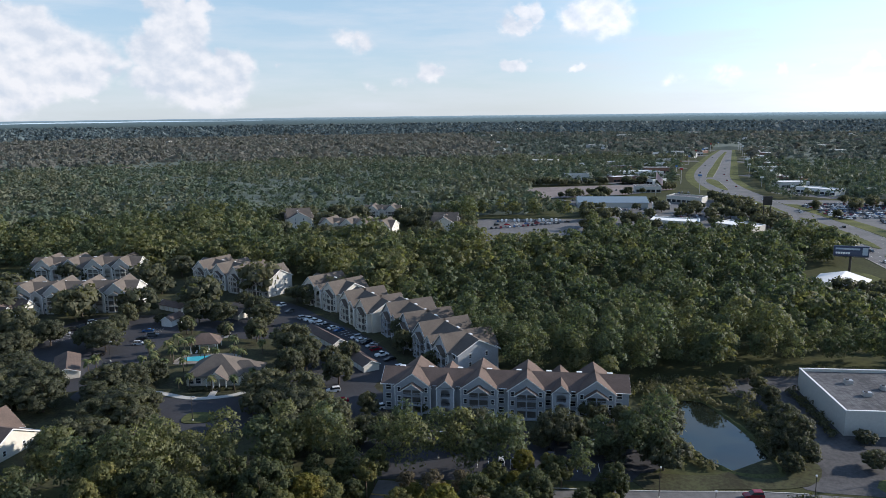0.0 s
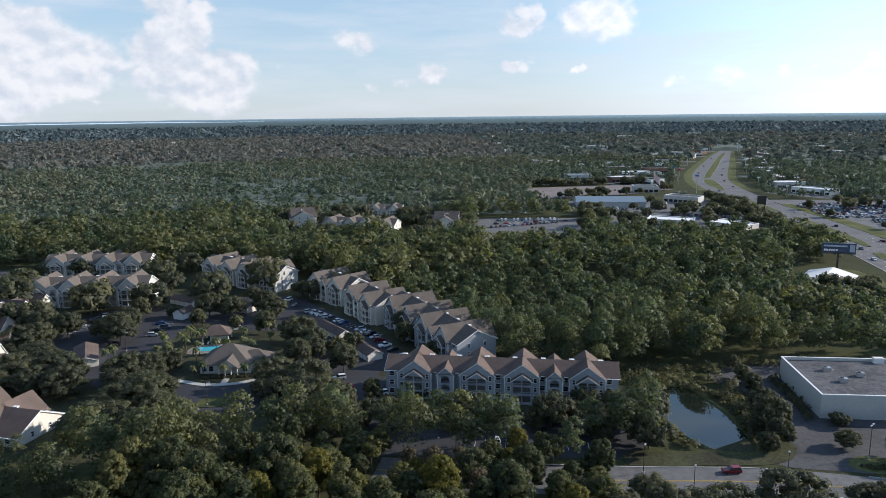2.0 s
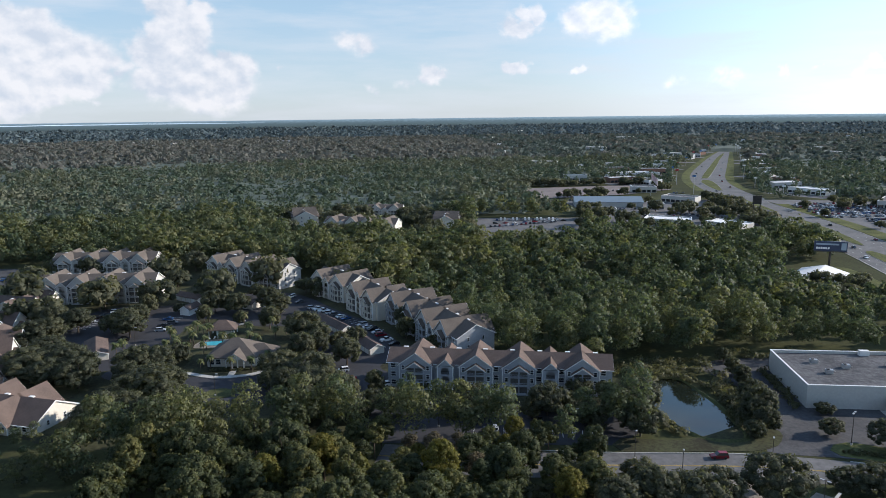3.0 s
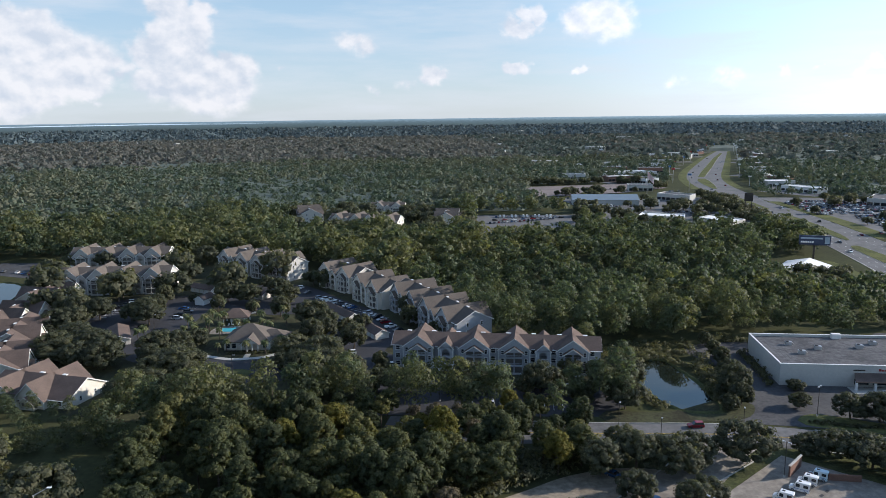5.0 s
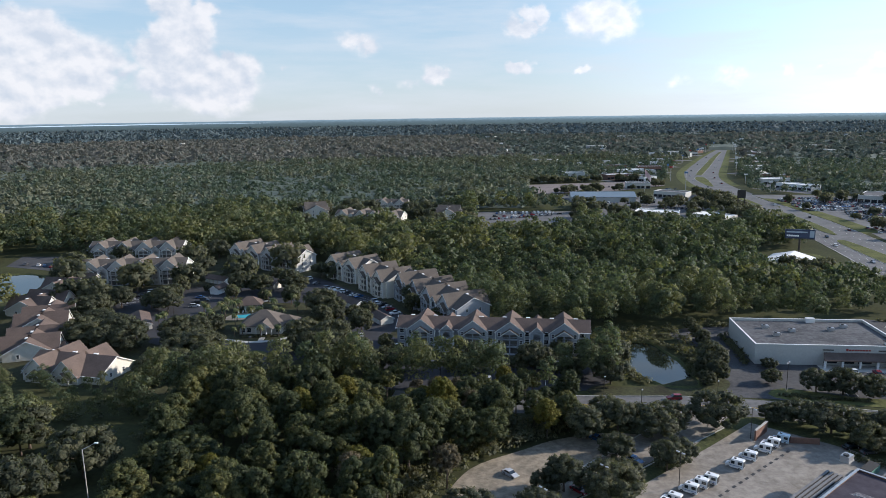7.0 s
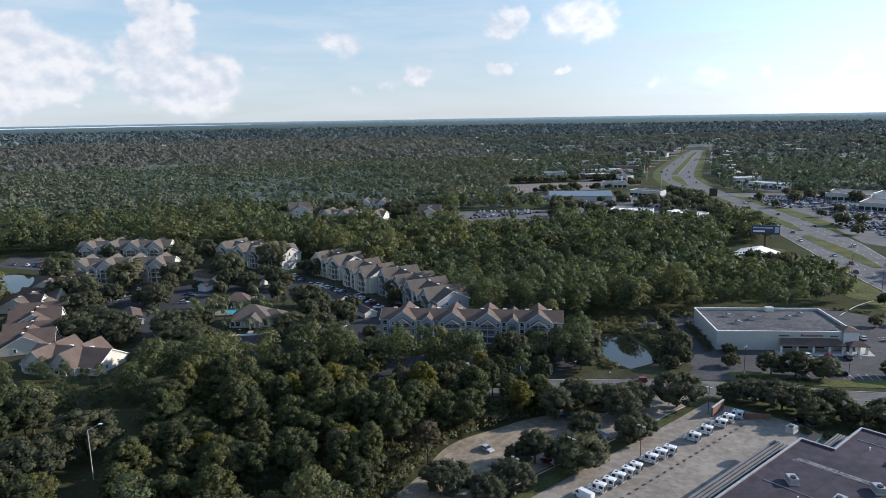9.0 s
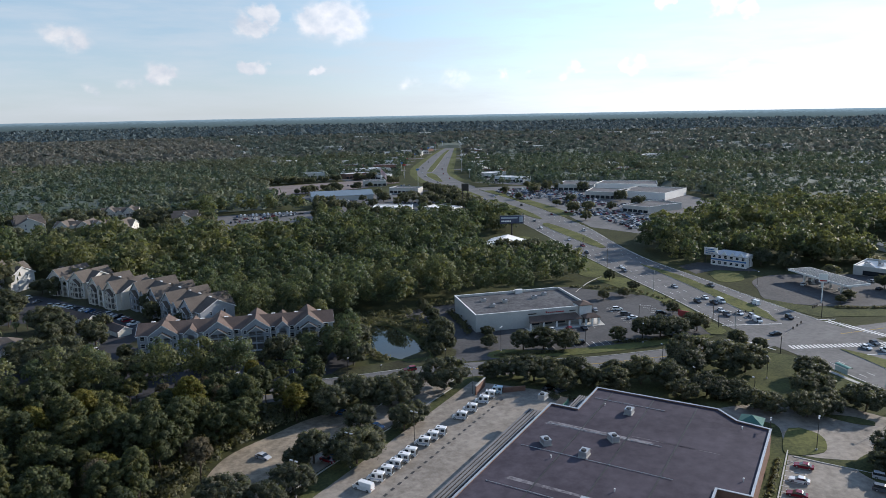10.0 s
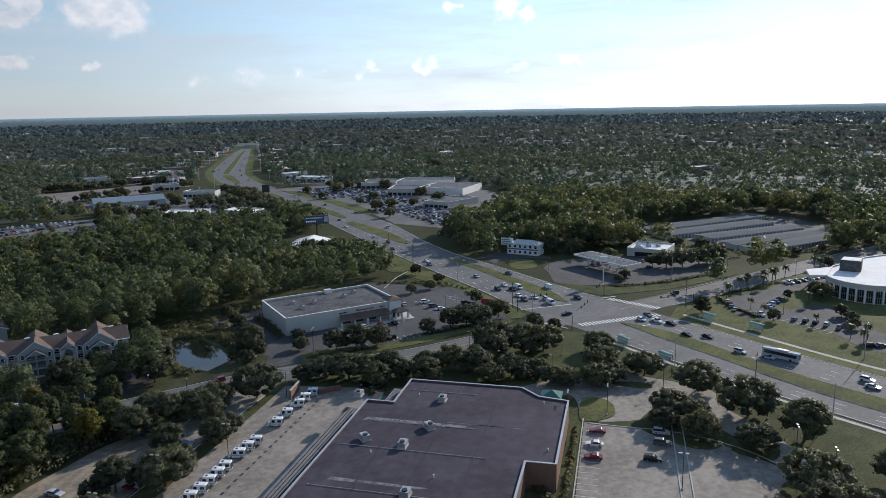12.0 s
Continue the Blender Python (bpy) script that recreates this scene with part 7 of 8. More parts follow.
def lot_trees():
    """The planted trees of the far lots and of the houses beyond the wood."""
    rng = np.random.RandomState(41)
    kinds = []
    for r, h in ((5.6, 8.2), (4.8, 7.6), (6.2, 9.0)):
        puffs = crown_puffs(rng, r, h, .7, 22, .72)
        c, pick, nrm = with_cores(*spray(rng, 380, puffs, 1.1, 3, wild=.38), puffs, rng)
        kinds.append((c, rng.uniform(0, .3, len(puffs))[pick], nrm))
    corners, tints, normals, trunks = [], [], [], Geo()
    for k, (x, y, size, turn) in enumerate(LOT_TREES):
        c, t, nrm = kinds[k % 3]
        m = np.array([(math.cos(turn), -math.sin(turn), 0), (math.sin(turn), math.cos(turn), 0), (0, 0, 1)])
        corners.append(c @ m.T * size + np.array([x, y, 0]))
        normals.append(nrm @ m.T)
        tints.append(t + rng.uniform(0, .45))
        trunks.rod((x, y, -.2), (x, y, 4 * size), .3 * size, .16 * size, 6)
    me = mesh_from_arrays("lot_trees", np.concatenate(corners), np.concatenate(tints), LEAF, np.concatenate(normals))
    tagged(part("lot_trees", me, LEAF), "dark rounded trees on the far lots", "trees", kind="stuff")
    tagged(part("lot_tree_trunks", trunks, BARK), "short brown trunks of the far lot trees", "trees", kind="stuff")


lot_trees()


def shrubs():
    """Low bushes and reeds: hedges, pond banks and wood edges, one mesh."""
    rng = np.random.RandomState(3)
    rows = []
    def along(points, size, gap, spread):
        for p in smooth(points, gap):
            rows.append((p[0] + rng.normal(scale=spread), p[1] + rng.normal(scale=spread), size * rng.uniform(.6, 1.3)))
    along([(79, 172), (77, 190), (82, 208), (92, 216), (102, 206), (101, 188), (98, 175)], 1.7, 1.2, .9)
    along([(72, 178), (74, 196), (80, 214)], 2.0, 2.0, 1.2)
    along([(76, 218), (88, 221), (104, 220), (108, 226)], 2.2, 1.4, 1.8)
    along([(78, 226), (92, 228), (106, 229)], 2.6, 1.8, 1.6)
    along([(104, 182), (106, 200), (108, 216)], 2.6, 1.8, 1.0)
    along([(118, 158), (130, 154), (142, 151)], .9, .9, .2)
    along([(166, 150), (180, 147), (196, 145)], .9, .9, .2)
    along([po(19, -8), po(20, 6), po(20, 30), po(19.5, 42)], 1.3, 1.0, .3)
    along([po(-74, 59), po(-40, 59), po(8, 59)], .7, .7, .1)
    along([po(-24, 52), po(-30, 54), po(-36, 53)], 1.3, .8, .8)
    along([(284, 146), (296, 138), (316, 131), (340, 126)], .9, .9, .3)
    along([(-90, 262), (-84, 256), (-78, 250)], 1.0, .8, .4)
    along([(-66, 237.5), (-56, 237.5), (-48, 238.5)], .7, .6, .2)
    along([(-6, 90), (2, 104), (12, 120), (26, 131), (40, 138), (52, 150)], 2.9, 1.3, 1.0)
    along([(-12, 92), (-4, 108), (8, 124), (22, 136), (38, 144)], 3.4, 1.6, 1.4)
    along([(126, 232), (150, 231), (180, 226)], 2.2, 1.6, 1.0)
    along([(200, 232), (214, 224), (226, 200), (217, 170)], .9, 1.6, 1.4)
    along([(405, 124), (440, 116), (500, 102)], 2.0, 1.6, .6)
    along([(121, 187), (124, 202), (127, 218)], 1.5, 1.1, .5)
    along([(386, 215), (384, 190), (390, 160), (392, 140)], 3.4, 2.2, 1.6)
    along([(288, 84), (284, 74), (300, 100), (330, 96)], .8, .8, .2)
    along([(0, 201), (30, 195), (60, 190)], 1.1, 1.6, .5)
    along([(-74, 140), (-70, 160), (-90, 165), (-110, 150)], 2.0, 2.0, 2.5)
    corners, tints, normals = [], [], []
    for x, y, s in rows:
        puffs = np.array([(x + rng.normal(scale=.4) * s, y + rng.normal(scale=.4) * s, s * rng.uniform(.35, .7), s * rng.uniform(.45, .75)) for _ in range(4)])
        c, pick, nrm = spray(rng, 70, puffs, .32 + .13 * s, 3, up=-.1)
        corners.append(c)
        normals.append(nrm)
        tints.append(np.full(70, rng.uniform(.1, .8)))
    me = mesh_from_arrays("shrubs", np.concatenate(corners), np.concatenate(tints), LEAF, np.concatenate(normals))
    tagged(part("shrubs", me, LEAF), "low green shrubs and hedges along banks and lots", "shrubs", kind="stuff")


shrubs()


# ---------------------------------------------------------------- vehicles
PAINT = {name: plain("paint_" + name, c, rough=.25, metal=.0, spec=.6) for name, c in
         (("white", (.75, .75, .74)), ("silver", (.42, .43, .45)), ("black", (.012, .012, .014)), ("grey", (.10, .105, .115)), ("red", (.20, .012, .022)), ("blue", (.03, .09, .22)), ("beige", (.36, .32, .26)), ("skyblue", (.28, .50, .62)))}
TAIL = plain("tail_lamp", (.25, .01, .01), rough=.3)


def profile(g, side, half):
    """A side outline (y forward, z up) pushed across the car, narrowing with height."""
    n, o = len(side), len(g.v)
    reach = max(2.2, max(abs(y) for y, z in side))
    for s in (-1, 1):
        g.v += [(s * half(z) * (1 - .13 * (abs(y) / reach) ** 4), y, z) for y, z in side]
    g.f += [list(range(o, o + n)), list(range(o + 2 * n - 1, o + n - 1, -1))] + [(o + i, o + i + n, o + (i + 1) % n + n, o + (i + 1) % n) for i in range(n)]
    return g


WHEEL = Geo().rod((-.11, 0, 0), (.11, 0, 0), .33, .33, 14).mesh("wheel")
RIM = Geo().rod((-.12, 0, 0), (.12, 0, 0), .2, .2, 10).mesh("rim")


def car_kind(kind, colour, near=True, far=False):
    names = {"sedan": "sedan", "suv": "suv", "pickup": "pickup_truck", "van": "van"}
    ob = thing(names[kind], {"sedan": f"parked {colour} saloon car", "suv": f"parked {colour} sport utility car", "pickup": f"parked {colour} pickup truck with open bed", "van": f"parked {colour} panel van"}[kind], "car" if kind != "van" else "van", group=f"{colour} {kind}s")
    l, top, h = {"sedan": (2.35, 1.43, .92), "suv": (2.35, 1.72, 1.05), "pickup": (2.75, 1.85, 1.1), "van": (2.75, 2.2, 1.25)}[kind]
    hw_ = .92 if kind != "van" else 1.0
    body = [(-l, .45), (-l + .1, .26), (-l * .75, .2), (l * .78, .2), (l - .12, .26), (l, .46), (l - .04, h * .66), (l - .22, h * .78), (l - .7, h * .88), (.9 if kind != "van" else 1.8, h), (-l + .45, h), (-l + .1, h * .96), (-l, h * .8)]
    if kind == "sedan":
        glass, roof = [(-1.75, h), (.95, h), (.2, top - .06), (-1.15, top - .06)], [(-1.2, top - .07), (.25, top - .07), (.1, top), (-1.05, top)]
    elif kind == "suv":
        glass, roof = [(-2.2, h), (.95, h), (.25, top - .07), (-2.0, top - .07)], [(-2.05, top - .08), (.3, top - .08), (.15, top), (-1.95, top)]
    elif kind == "pickup":
        glass, roof = [(-.9, h), (1.15, h), (.5, top - .07), (-.75, top - .07)], [(-.8, top - .08), (.55, top - .08), (.4, top), (-.7, top)]
    else:
        glass, roof = [(.4, h), (2.0, h), (1.25, top - .08), (.4, top - .08)], [(-2.7, h), (.45, h), (1.3, top - .09), (1.1, top), (-2.65, top)]
    shell = profile(Geo(), body, lambda z: hw_ - .07 * max(0, z - .55) - .12 * max(0, .45 - z))
    if far:      # far off: one piece
        bpy.data.objects.remove(ob)
        profile(shell, roof, lambda z: hw_ - .05 - .20 * (z - h))
        count = len(shell.f)
        for sx in (-1, 1):
            for y in (-l * .6, l * .62):
                shell.rod((sx * (hw_ - .2), y, .33), (sx * (hw_ + .02), y, .33), .33, .33, 8)
        wheels = len(shell.f)
        profile(shell, glass, lambda z: hw_ - .06 - .22 * (z - h))
        me = shell.mesh("body")
        for m in (PAINT[colour], RUBBER, PANE):
            me.materials.append(m)
        for p in me.polygons:
            p.material_index = 0 if p.index < count else 1 if p.index < wheels else 2
        ob = tagged(new(names[kind], me), f"parked {colour} {kind} on a far lot or lane", "car" if kind != "van" else "van", f"{colour} {kind}s")
        ob.location = (-450, -280, 0)
        return ob
    part("body", shell, PAINT[colour], ob)
    part("window_glass", profile(Geo(), glass, lambda z: hw_ - .06 - .22 * (z - h)), PANE, ob)
    part("roof", profile(Geo(), roof, lambda z: hw_ - .05 - .20 * (z - h)), PAINT[colour], ob)
    if kind == "pickup":
        part("bed", Geo().box(-.82, -l + .12, h - .35, .82, -.98, h + .012), RUBBER, ob)
    for sx in (-1, 1):
        for y in (-l * .6, l * .62):
            w = part("wheel", WHEEL, RUBBER, ob, place=Matrix.Translation((sx * (hw_ - .12), y, .33)))
            if near:
                part("rim", RIM, METAL, w)
        if not near:
            continue
        part("tail_lamp", Geo().box(sx * .72 - .14, -l - .02, h * .66, sx * .72 + .14, -l + .06, h * .82), TAIL, ob)
        part("headlamp", Geo().box(sx * .7 - .16, l - .1, h * .58, sx * .7 + .16, l + .005, h * .72), LENS, ob)
    ob.location = (-450, -280, 0)
    return ob


CARS, FAR_CARS, TINY_CARS = {}, {}, {}
for kind, colours in (("sedan", ("white", "silver", "black", "grey", "red", "blue")), ("suv", ("white", "silver", "black", "grey", "red")), ("pickup", ("white", "grey", "black")), ("van", ("white", "skyblue"))):
    for colour in colours:
        CARS[kind, colour] = car_kind(kind, colour)
        FAR_CARS[kind, colour] = car_kind(kind, colour, False)
        TINY_CARS[kind, colour] = car_kind(kind, colour, False, True)
CAR_KEYS = list(CARS)


def park(x, y, angle, key, z=.07):
    """angle: the way the bonnet points, in degrees from +x."""
    d = math.hypot(x, y + 40)
    return copy_thing((CARS if d < 205 else FAR_CARS if d < 262 else TINY_CARS)[key], pose(x, y, z, 0, 0, angle - 90))


def traffic():
    rng = np.random.RandomState(15)
    common = [("sedan", "white"), ("sedan", "silver"), ("sedan", "black"), ("sedan", "grey"), ("suv", "white"), ("suv", "silver"), ("suv", "black"), ("suv", "grey"), ("sedan", "blue"), ("sedan", "red"), ("pickup", "white"), ("pickup", "grey"), ("suv", "red")]
    def any_car():
        return common[rng.randint(len(common))] if rng.rand() > .2 else common[rng.randint(8)]
    # depot car park and the sandy one
    for x, y, a, k in ((147.5, 50.4, 126, ("sedan", "red")), (140.7, 46, 126, ("sedan", "white")), (134.8, 41.7, 126, ("sedan", "red")), (159.8, 38.2, -54, ("suv", "silver")), (154.5, 34.4, -54, ("suv", "grey")), (145, 30.9, -54, ("suv", "black")), (25.5, 115.6, -55, ("sedan", "silver")), (43.2, 108.6, -55, ("sedan", "blue")), (40.6, 106.4, -55, ("sedan", "red")), (58.6, 119.9, -55, ("sedan", "blue")), (52.4, 132.9, -45, ("sedan", "blue")), (118, 122, 10, ("sedan", "black")), (121, 119, 10, ("sedan", "grey")), (196, 187.6, -15, ("suv", "white")), (194.2, 179.6, -15, ("suv", "grey")), (193.8, 174, -15, ("sedan", "white")), (208.6, 173.5, -15, ("suv", "black")), (193, 152.1, -8, ("sedan", "white")), (201.6, 154.3, -10, ("sedan", "grey")), (186.4, 191.3, 70, ("sedan", "silver")), (153.5, 175.5, 75, ("sedan", "white")), (160, 172.6, 75, ("suv", "red")), (166, 170.6, 75, ("sedan", "black")), (153, 155.7, 165, ("suv", "black")), (173.1, 126.3, 170, ("sedan", "black")), (84, 158.5, 175, ("suv", "red"))) + ((236.7, 56, -97, ("suv", "silver")), (240.1, 79.6, -97, ("sedan", "black")), (244, 73, -97, ("sedan", "black")), (244.5, 103.3, -105, ("sedan", "white")), (247.2, 97.5, -105, ("pickup", "white")), (248.5, 91.9, -100, ("sedan", "black")), (251.9, 105.3, -110, ("sedan", "grey")), (240.8, 15.3, -92, ("suv", "white")), (236, 12, -92, ("sedan", "silver")), (228.4, 130, 160, ("sedan", "black")), (251.9, 143.5, -110, ("suv", "black")), (238.4, 46.5, -97, ("sedan", "silver")), (231.9, 158.6, -105, ("suv", "grey")), (238.5, 157.8, -105, ("sedan", "white")), (239.8, 152, -105, ("suv", "silver")), (236.6, 146.5, -105, ("van", "white")), (235, 165, -105, ("sedan", "white")), (241.4, 175.6, -105, ("pickup", "black")), (246, 176, -105, ("van", "white")), (244.6, 184.5, -105, ("sedan", "white")), (257.2, 166.5, 76, ("van", "white")), (236.5, 181, -105, ("suv", "black")), (264, 201, 74, ("pickup", "grey")), (247.2, 208.2, -105, ("sedan", "silver")), (252.3, 257, -104, ("sedan", "white")), (247.7, 248.6, -104, ("suv", "grey"))) + ((291, 117, 172, ("suv", "black")),):
        park(x, y, a, k, .08)
    # by the apartment houses
    for x, y, a in ((28.2, 180.4, 78), (31.5, 179.2, 78), (41.5, 182.3, 78), (9.6, 196.9, 78), (-130.8, 321.3, 20), (-133.5, 316, 20), (-134.7, 311, 20), (-136, 305.4, 20), (-138, 300, 20), (-111.1, 277, 5), (-104, 256.5, 5), (-101.2, 294.4, 5), (-102.3, 305.9, 5), (-98.3, 299.8, 5), (-100, 289, 5), (-67.6, 294.6, 20), (-76.2, 326.9, 60), (-79, 329, 60), (-81, 331.1, 60), (-52.4, 340.6, 40), (-47, 330.2, 40), (-39.5, 318.5, 35), (-36.3, 315.8, 35), (-33.6, 312.5, 35), (-30.4, 309, 35), (-27.6, 305.8, 35)) + ((-25, 302.2, 35), (-22.4, 298.6, 35), (-24.6, 272.6, 20), (-21.6, 266.7, 20), (-19.6, 260, 20), (-14.8, 288, 30), (-12.3, 284.4, 30), (-10.2, 280.8, 30), (-8.2, 277, 30), (-6.4, 272.7, 28), (-4, 266, 28), (-1, 260.7, 25), (3.1, 252, 25), (-19.2, 232.7, 10), (-16, 224, 10), (-2, 218, 15), (-226, 400, 100), (-221, 397, 100), (-216, 394.5, 100), (-236, 404, 100)):
        park(x, y, a + 180 * rng.randint(2), any_car())
    park(-216, 394.5, 100, ("sedan", "red"))
    park(-23, 270, 20, ("van", "skyblue"))
    # clinic
    for x, y, a in ((349, 90.1, -75), (354, 88.9, -75), (358.7, 87.6, -75), (363.5, 86.5, -75), (368, 85.5, -75), (372.6, 84.4, -75), (376.6, 83.4, -75), (296, 93.1, 10), (292.6, 90.6, 10), (289.5, 87.8, 10), (286.5, 84.4, 10), (286.8, 73.5, 60), (301, 77, 60), (306, 78, 60), (311, 78.4, 60), (316, 78.6, 60), (289.6, 60.6, 10), (291, 56.6, 10), (291.8, 53, 10), (292, 48.8, 10), (291, 43.6, 10), (277.4, 27.1, -30), (280, 24.9, -30), (322, 168, 10), (330, 158, 10), (318, 186, 10), (306, 181, 20), (341, 170, 80), (346, 166, 80)):
        park(x, y, a, any_car())
    # the dealer's rows
    for r0, r1, y0, y1 in ((362, 440, 560, 650), (372, 420, 478, 552), (352, 400, 400, 424), (345, 392, 432, 470), (342, 400, 362, 396), (410, 470, 456, 476)):
        for j, yy in enumerate(np.arange(y0, y1, 9.5)):
            for xx in np.arange(r0, r1, 3.1):
                px = xx + (yy - y0) * .18
                if rng.rand() < .72 and inside(CLEAR[5], px, yy) and px > float(np.interp(yy, HY, HR)) + 6:
                    park(px, yy, 75 + 180 * rng.randint(2), any_car())
    for xx in np.arange(510, 545, 3.2):
        for yy in (545, 555, 566):
            park(xx, yy + (xx - 510) * .3, 70, any_car())
    # shops' rows west of the highway
    for k in range(16):
        park(86 + k * 3.4, 586 - k * .25, 85, ("van", "white") if k % 3 else any_car())
        park(76 + k * 3.8, 551 + k * 1.3, 80, any_car())
        if k % 2:
            park(78 + k * 4.2, 566 + k * .6, 20, any_car())
    for yy, x0, x1 in ((640, 196, 262), (600, 206, 268), (590, 206, 268), (716, 160, 200), (730, 160, 200), (800, 210, 260), (730, 300, 320), (760, 305, 322)):
        for xx in np.arange(x0, x1, 3.4):
            if rng.rand() < .55:
                park(xx, yy + (xx - x0) * -.12, 80, any_car())
    # cars further along the highway
    for y, f in ((300, .12), (322, .3), (345, .25), (372, .8), (398, .15), (430, .28), (455, .9), (470, .2), (498, .25), (520, .78), (548, .2), (575, .3), (600, .8), (640, .25), (660, .3), (690, .75), (730, .3), (770, .25), (810, .7), (850, .2), (880, .8), (920, .3), (960, .7), (1000, .25), (1060, .75), (1120, .3), (1200, .7), (1300, .3)):
        p = hw(np.array([y]), f if y < 780 else .16 if f < .5 else .84)[0]
        park(float(p[0]), float(p[1]), -106 if f < .5 else 74, any_car())


traffic()


PALE_BLUE = plain("paint_pale_blue", (.50, .62, .68), rough=.3)


def delivery_vans():
    """Boxy white delivery vans in a row on the yard."""
    ob = thing("delivery_van", "boxy white delivery van with a sloped bonnet", "van", group="delivery vans")
    side = [(-2.2, .42), (-2.1, .3), (2.1, .3), (2.25, .5), (2.2, 1.0), (1.4, 1.2), (.85, 2.3), (.7, 2.5), (-2.15, 2.5), (-2.25, 2.25)]
    part("body", profile(Geo(), side, lambda z: .95 - .04 * z), PAINT["white"], ob)
    part("windscreen", Geo().sheet((-.75, 1.42, 1.26), (.75, 1.42, 1.26), (.7, .93, 2.24), (-.7, .93, 2.24), -.04), PANE, ob)
    for s in (-1, 1):
        part("side_window", Geo().box(s * .89 - .03, -.1, 1.3, s * .89 + .03, .75, 2.1), PANE, ob)
        part("rear_side_window", Geo().box(s * .89 - .03, -1.9, 1.4, s * .89 + .03, -.9, 2.1), PANE, ob)
        part("mirror", Geo().box(s * 1.05 - .1, 1.0, 1.3, s * 1.05 + .1, 1.08, 1.6), DARKMETAL, ob)
        part("stripe", Geo().box(s * .93 - .012, -2.0, .88, s * .93 + .012, 1.2, .98), BLUE_PAINT, ob, "thin blue and red stripe")
        for y in (-1.35, 1.4):
            w = part("wheel", WHEEL, RUBBER, ob, place=Matrix.Translation((s * .78, y, .33)))
            part("rim", RIM, METAL, w)
    part("rear_door", Geo().box(-.74, -2.29, .7, .74, -2.2, 2.2), PANE, ob)
    part("roof_vent", Geo().box(-.25, -.3, 2.5, .25, .3, 2.6), DARKMETAL, ob)
    places = [(101.5, 127.3), (97.7, 125.2), (94, 122.3), (87.9, 118.5), (82.7, 114.7), (72.9, 107.9), (69.8, 106.3), (66.4, 104.1), (60.8, 100), (58, 97.9), (54.9, 95.7), (51.8, 93.5), (48.7, 91.5)]
    ob.matrix_basis = pose(*places[0], .08, 0, 0, PO_ROT + 90 - 90 + 12)
    for x, y in places[1:]:
        copy_thing(ob, pose(x, y, .08, 0, 0, PO_ROT + 12))
    for child in ob.children:
        if child.name.startswith("body"):
            child.data = child.data.copy()
            child.data.materials[0] = PALE_BLUE
    tagged(ob, "boxy pale blue delivery van beside the brick wall", "van")
    park(44.7, 88.9, 126, ("van", "white"))
    drains = Geo()
    for k in range(26):
        x, y = po(-66 + k * 3.05, -20.5)
        drains.box(-.7, -.35, .05, .7, .35, .085, pose(x, y, 0, 0, 0, PO_ROT))
    tagged(part("drain_cover", drains, DARKMETAL), "row of dark drain covers along the yard", "drain", kind="structure")


delivery_vans()


def bus():
    ob = thing("bus", "long silver-grey coach standing in the far lane", "bus", pose(241.3, 43.5, .08, 0, 0, 4.5))
    side = [(-6.2, .4), (-6.1, .3), (6.1, .3), (6.25, .6), (6.2, 2.9), (6.0, 3.25), (-6.1, 3.25), (-6.25, 3.0)]
    part("body", profile(Geo(), side, lambda z: 1.28 - .03 * z), PAINT["silver"], ob)
    for s in (-1, 1):
        part("side_glass", Geo().box(s * 1.21 - .03, -5.6, 1.5, s * 1.21 + .03, 5.4, 2.6), PANE, ob)
        for y in (-3.6, 4.0):
            part("wheel", Geo().rod((s * 1.0 - .15, y, .48), (s * 1.0 + .15, y, .48), .48, .48, 14), RUBBER, ob)
    part("front_glass", Geo().box(-1.05, -6.3, 1.3, 1.05, -6.2, 2.9), PANE, ob)
    part("roof_unit", Geo().box(-.8, -2.5, 3.25, .8, 1.5, 3.5), METAL, ob)


bus()


# ---------------------------------------------------------------- street furniture
def lamp_kind(heads, height, name, label):
    ob = thing(name, label, "lamp", group="car park lamps")
    part("pole", Geo().rod((0, 0, .5), (0, 0, height), .1, .075, 8), DARKMETAL, ob)
    part("footing", Geo().rod((0, 0, -.1), (0, 0, .6), .28, .28, 10), KERB, ob)
    for s in ((-1, 1) if heads == 2 else (1,)):
        head = part("head", Geo().box(s * .75 - .42, -.2, height - .1, s * .75 + .42, .2, height + .1), METAL, ob)
        part("lens", Geo().box(s * .75 - .36, -.17, height - .13, s * .75 + .36, .17, height - .103), LENS, head)
        part("arm", Geo().rod((0, 0, height), (s * .4, 0, height), .05, .05, 6), DARKMETAL, ob)
    ob.location = (-445, -275, 0)
    return ob


TWIN = lamp_kind(2, 9.4, "twin_lamp", "tall car-park lamp with two box heads")
SINGLE = lamp_kind(1, 7.6, "single_lamp", "lamp post with one box head")


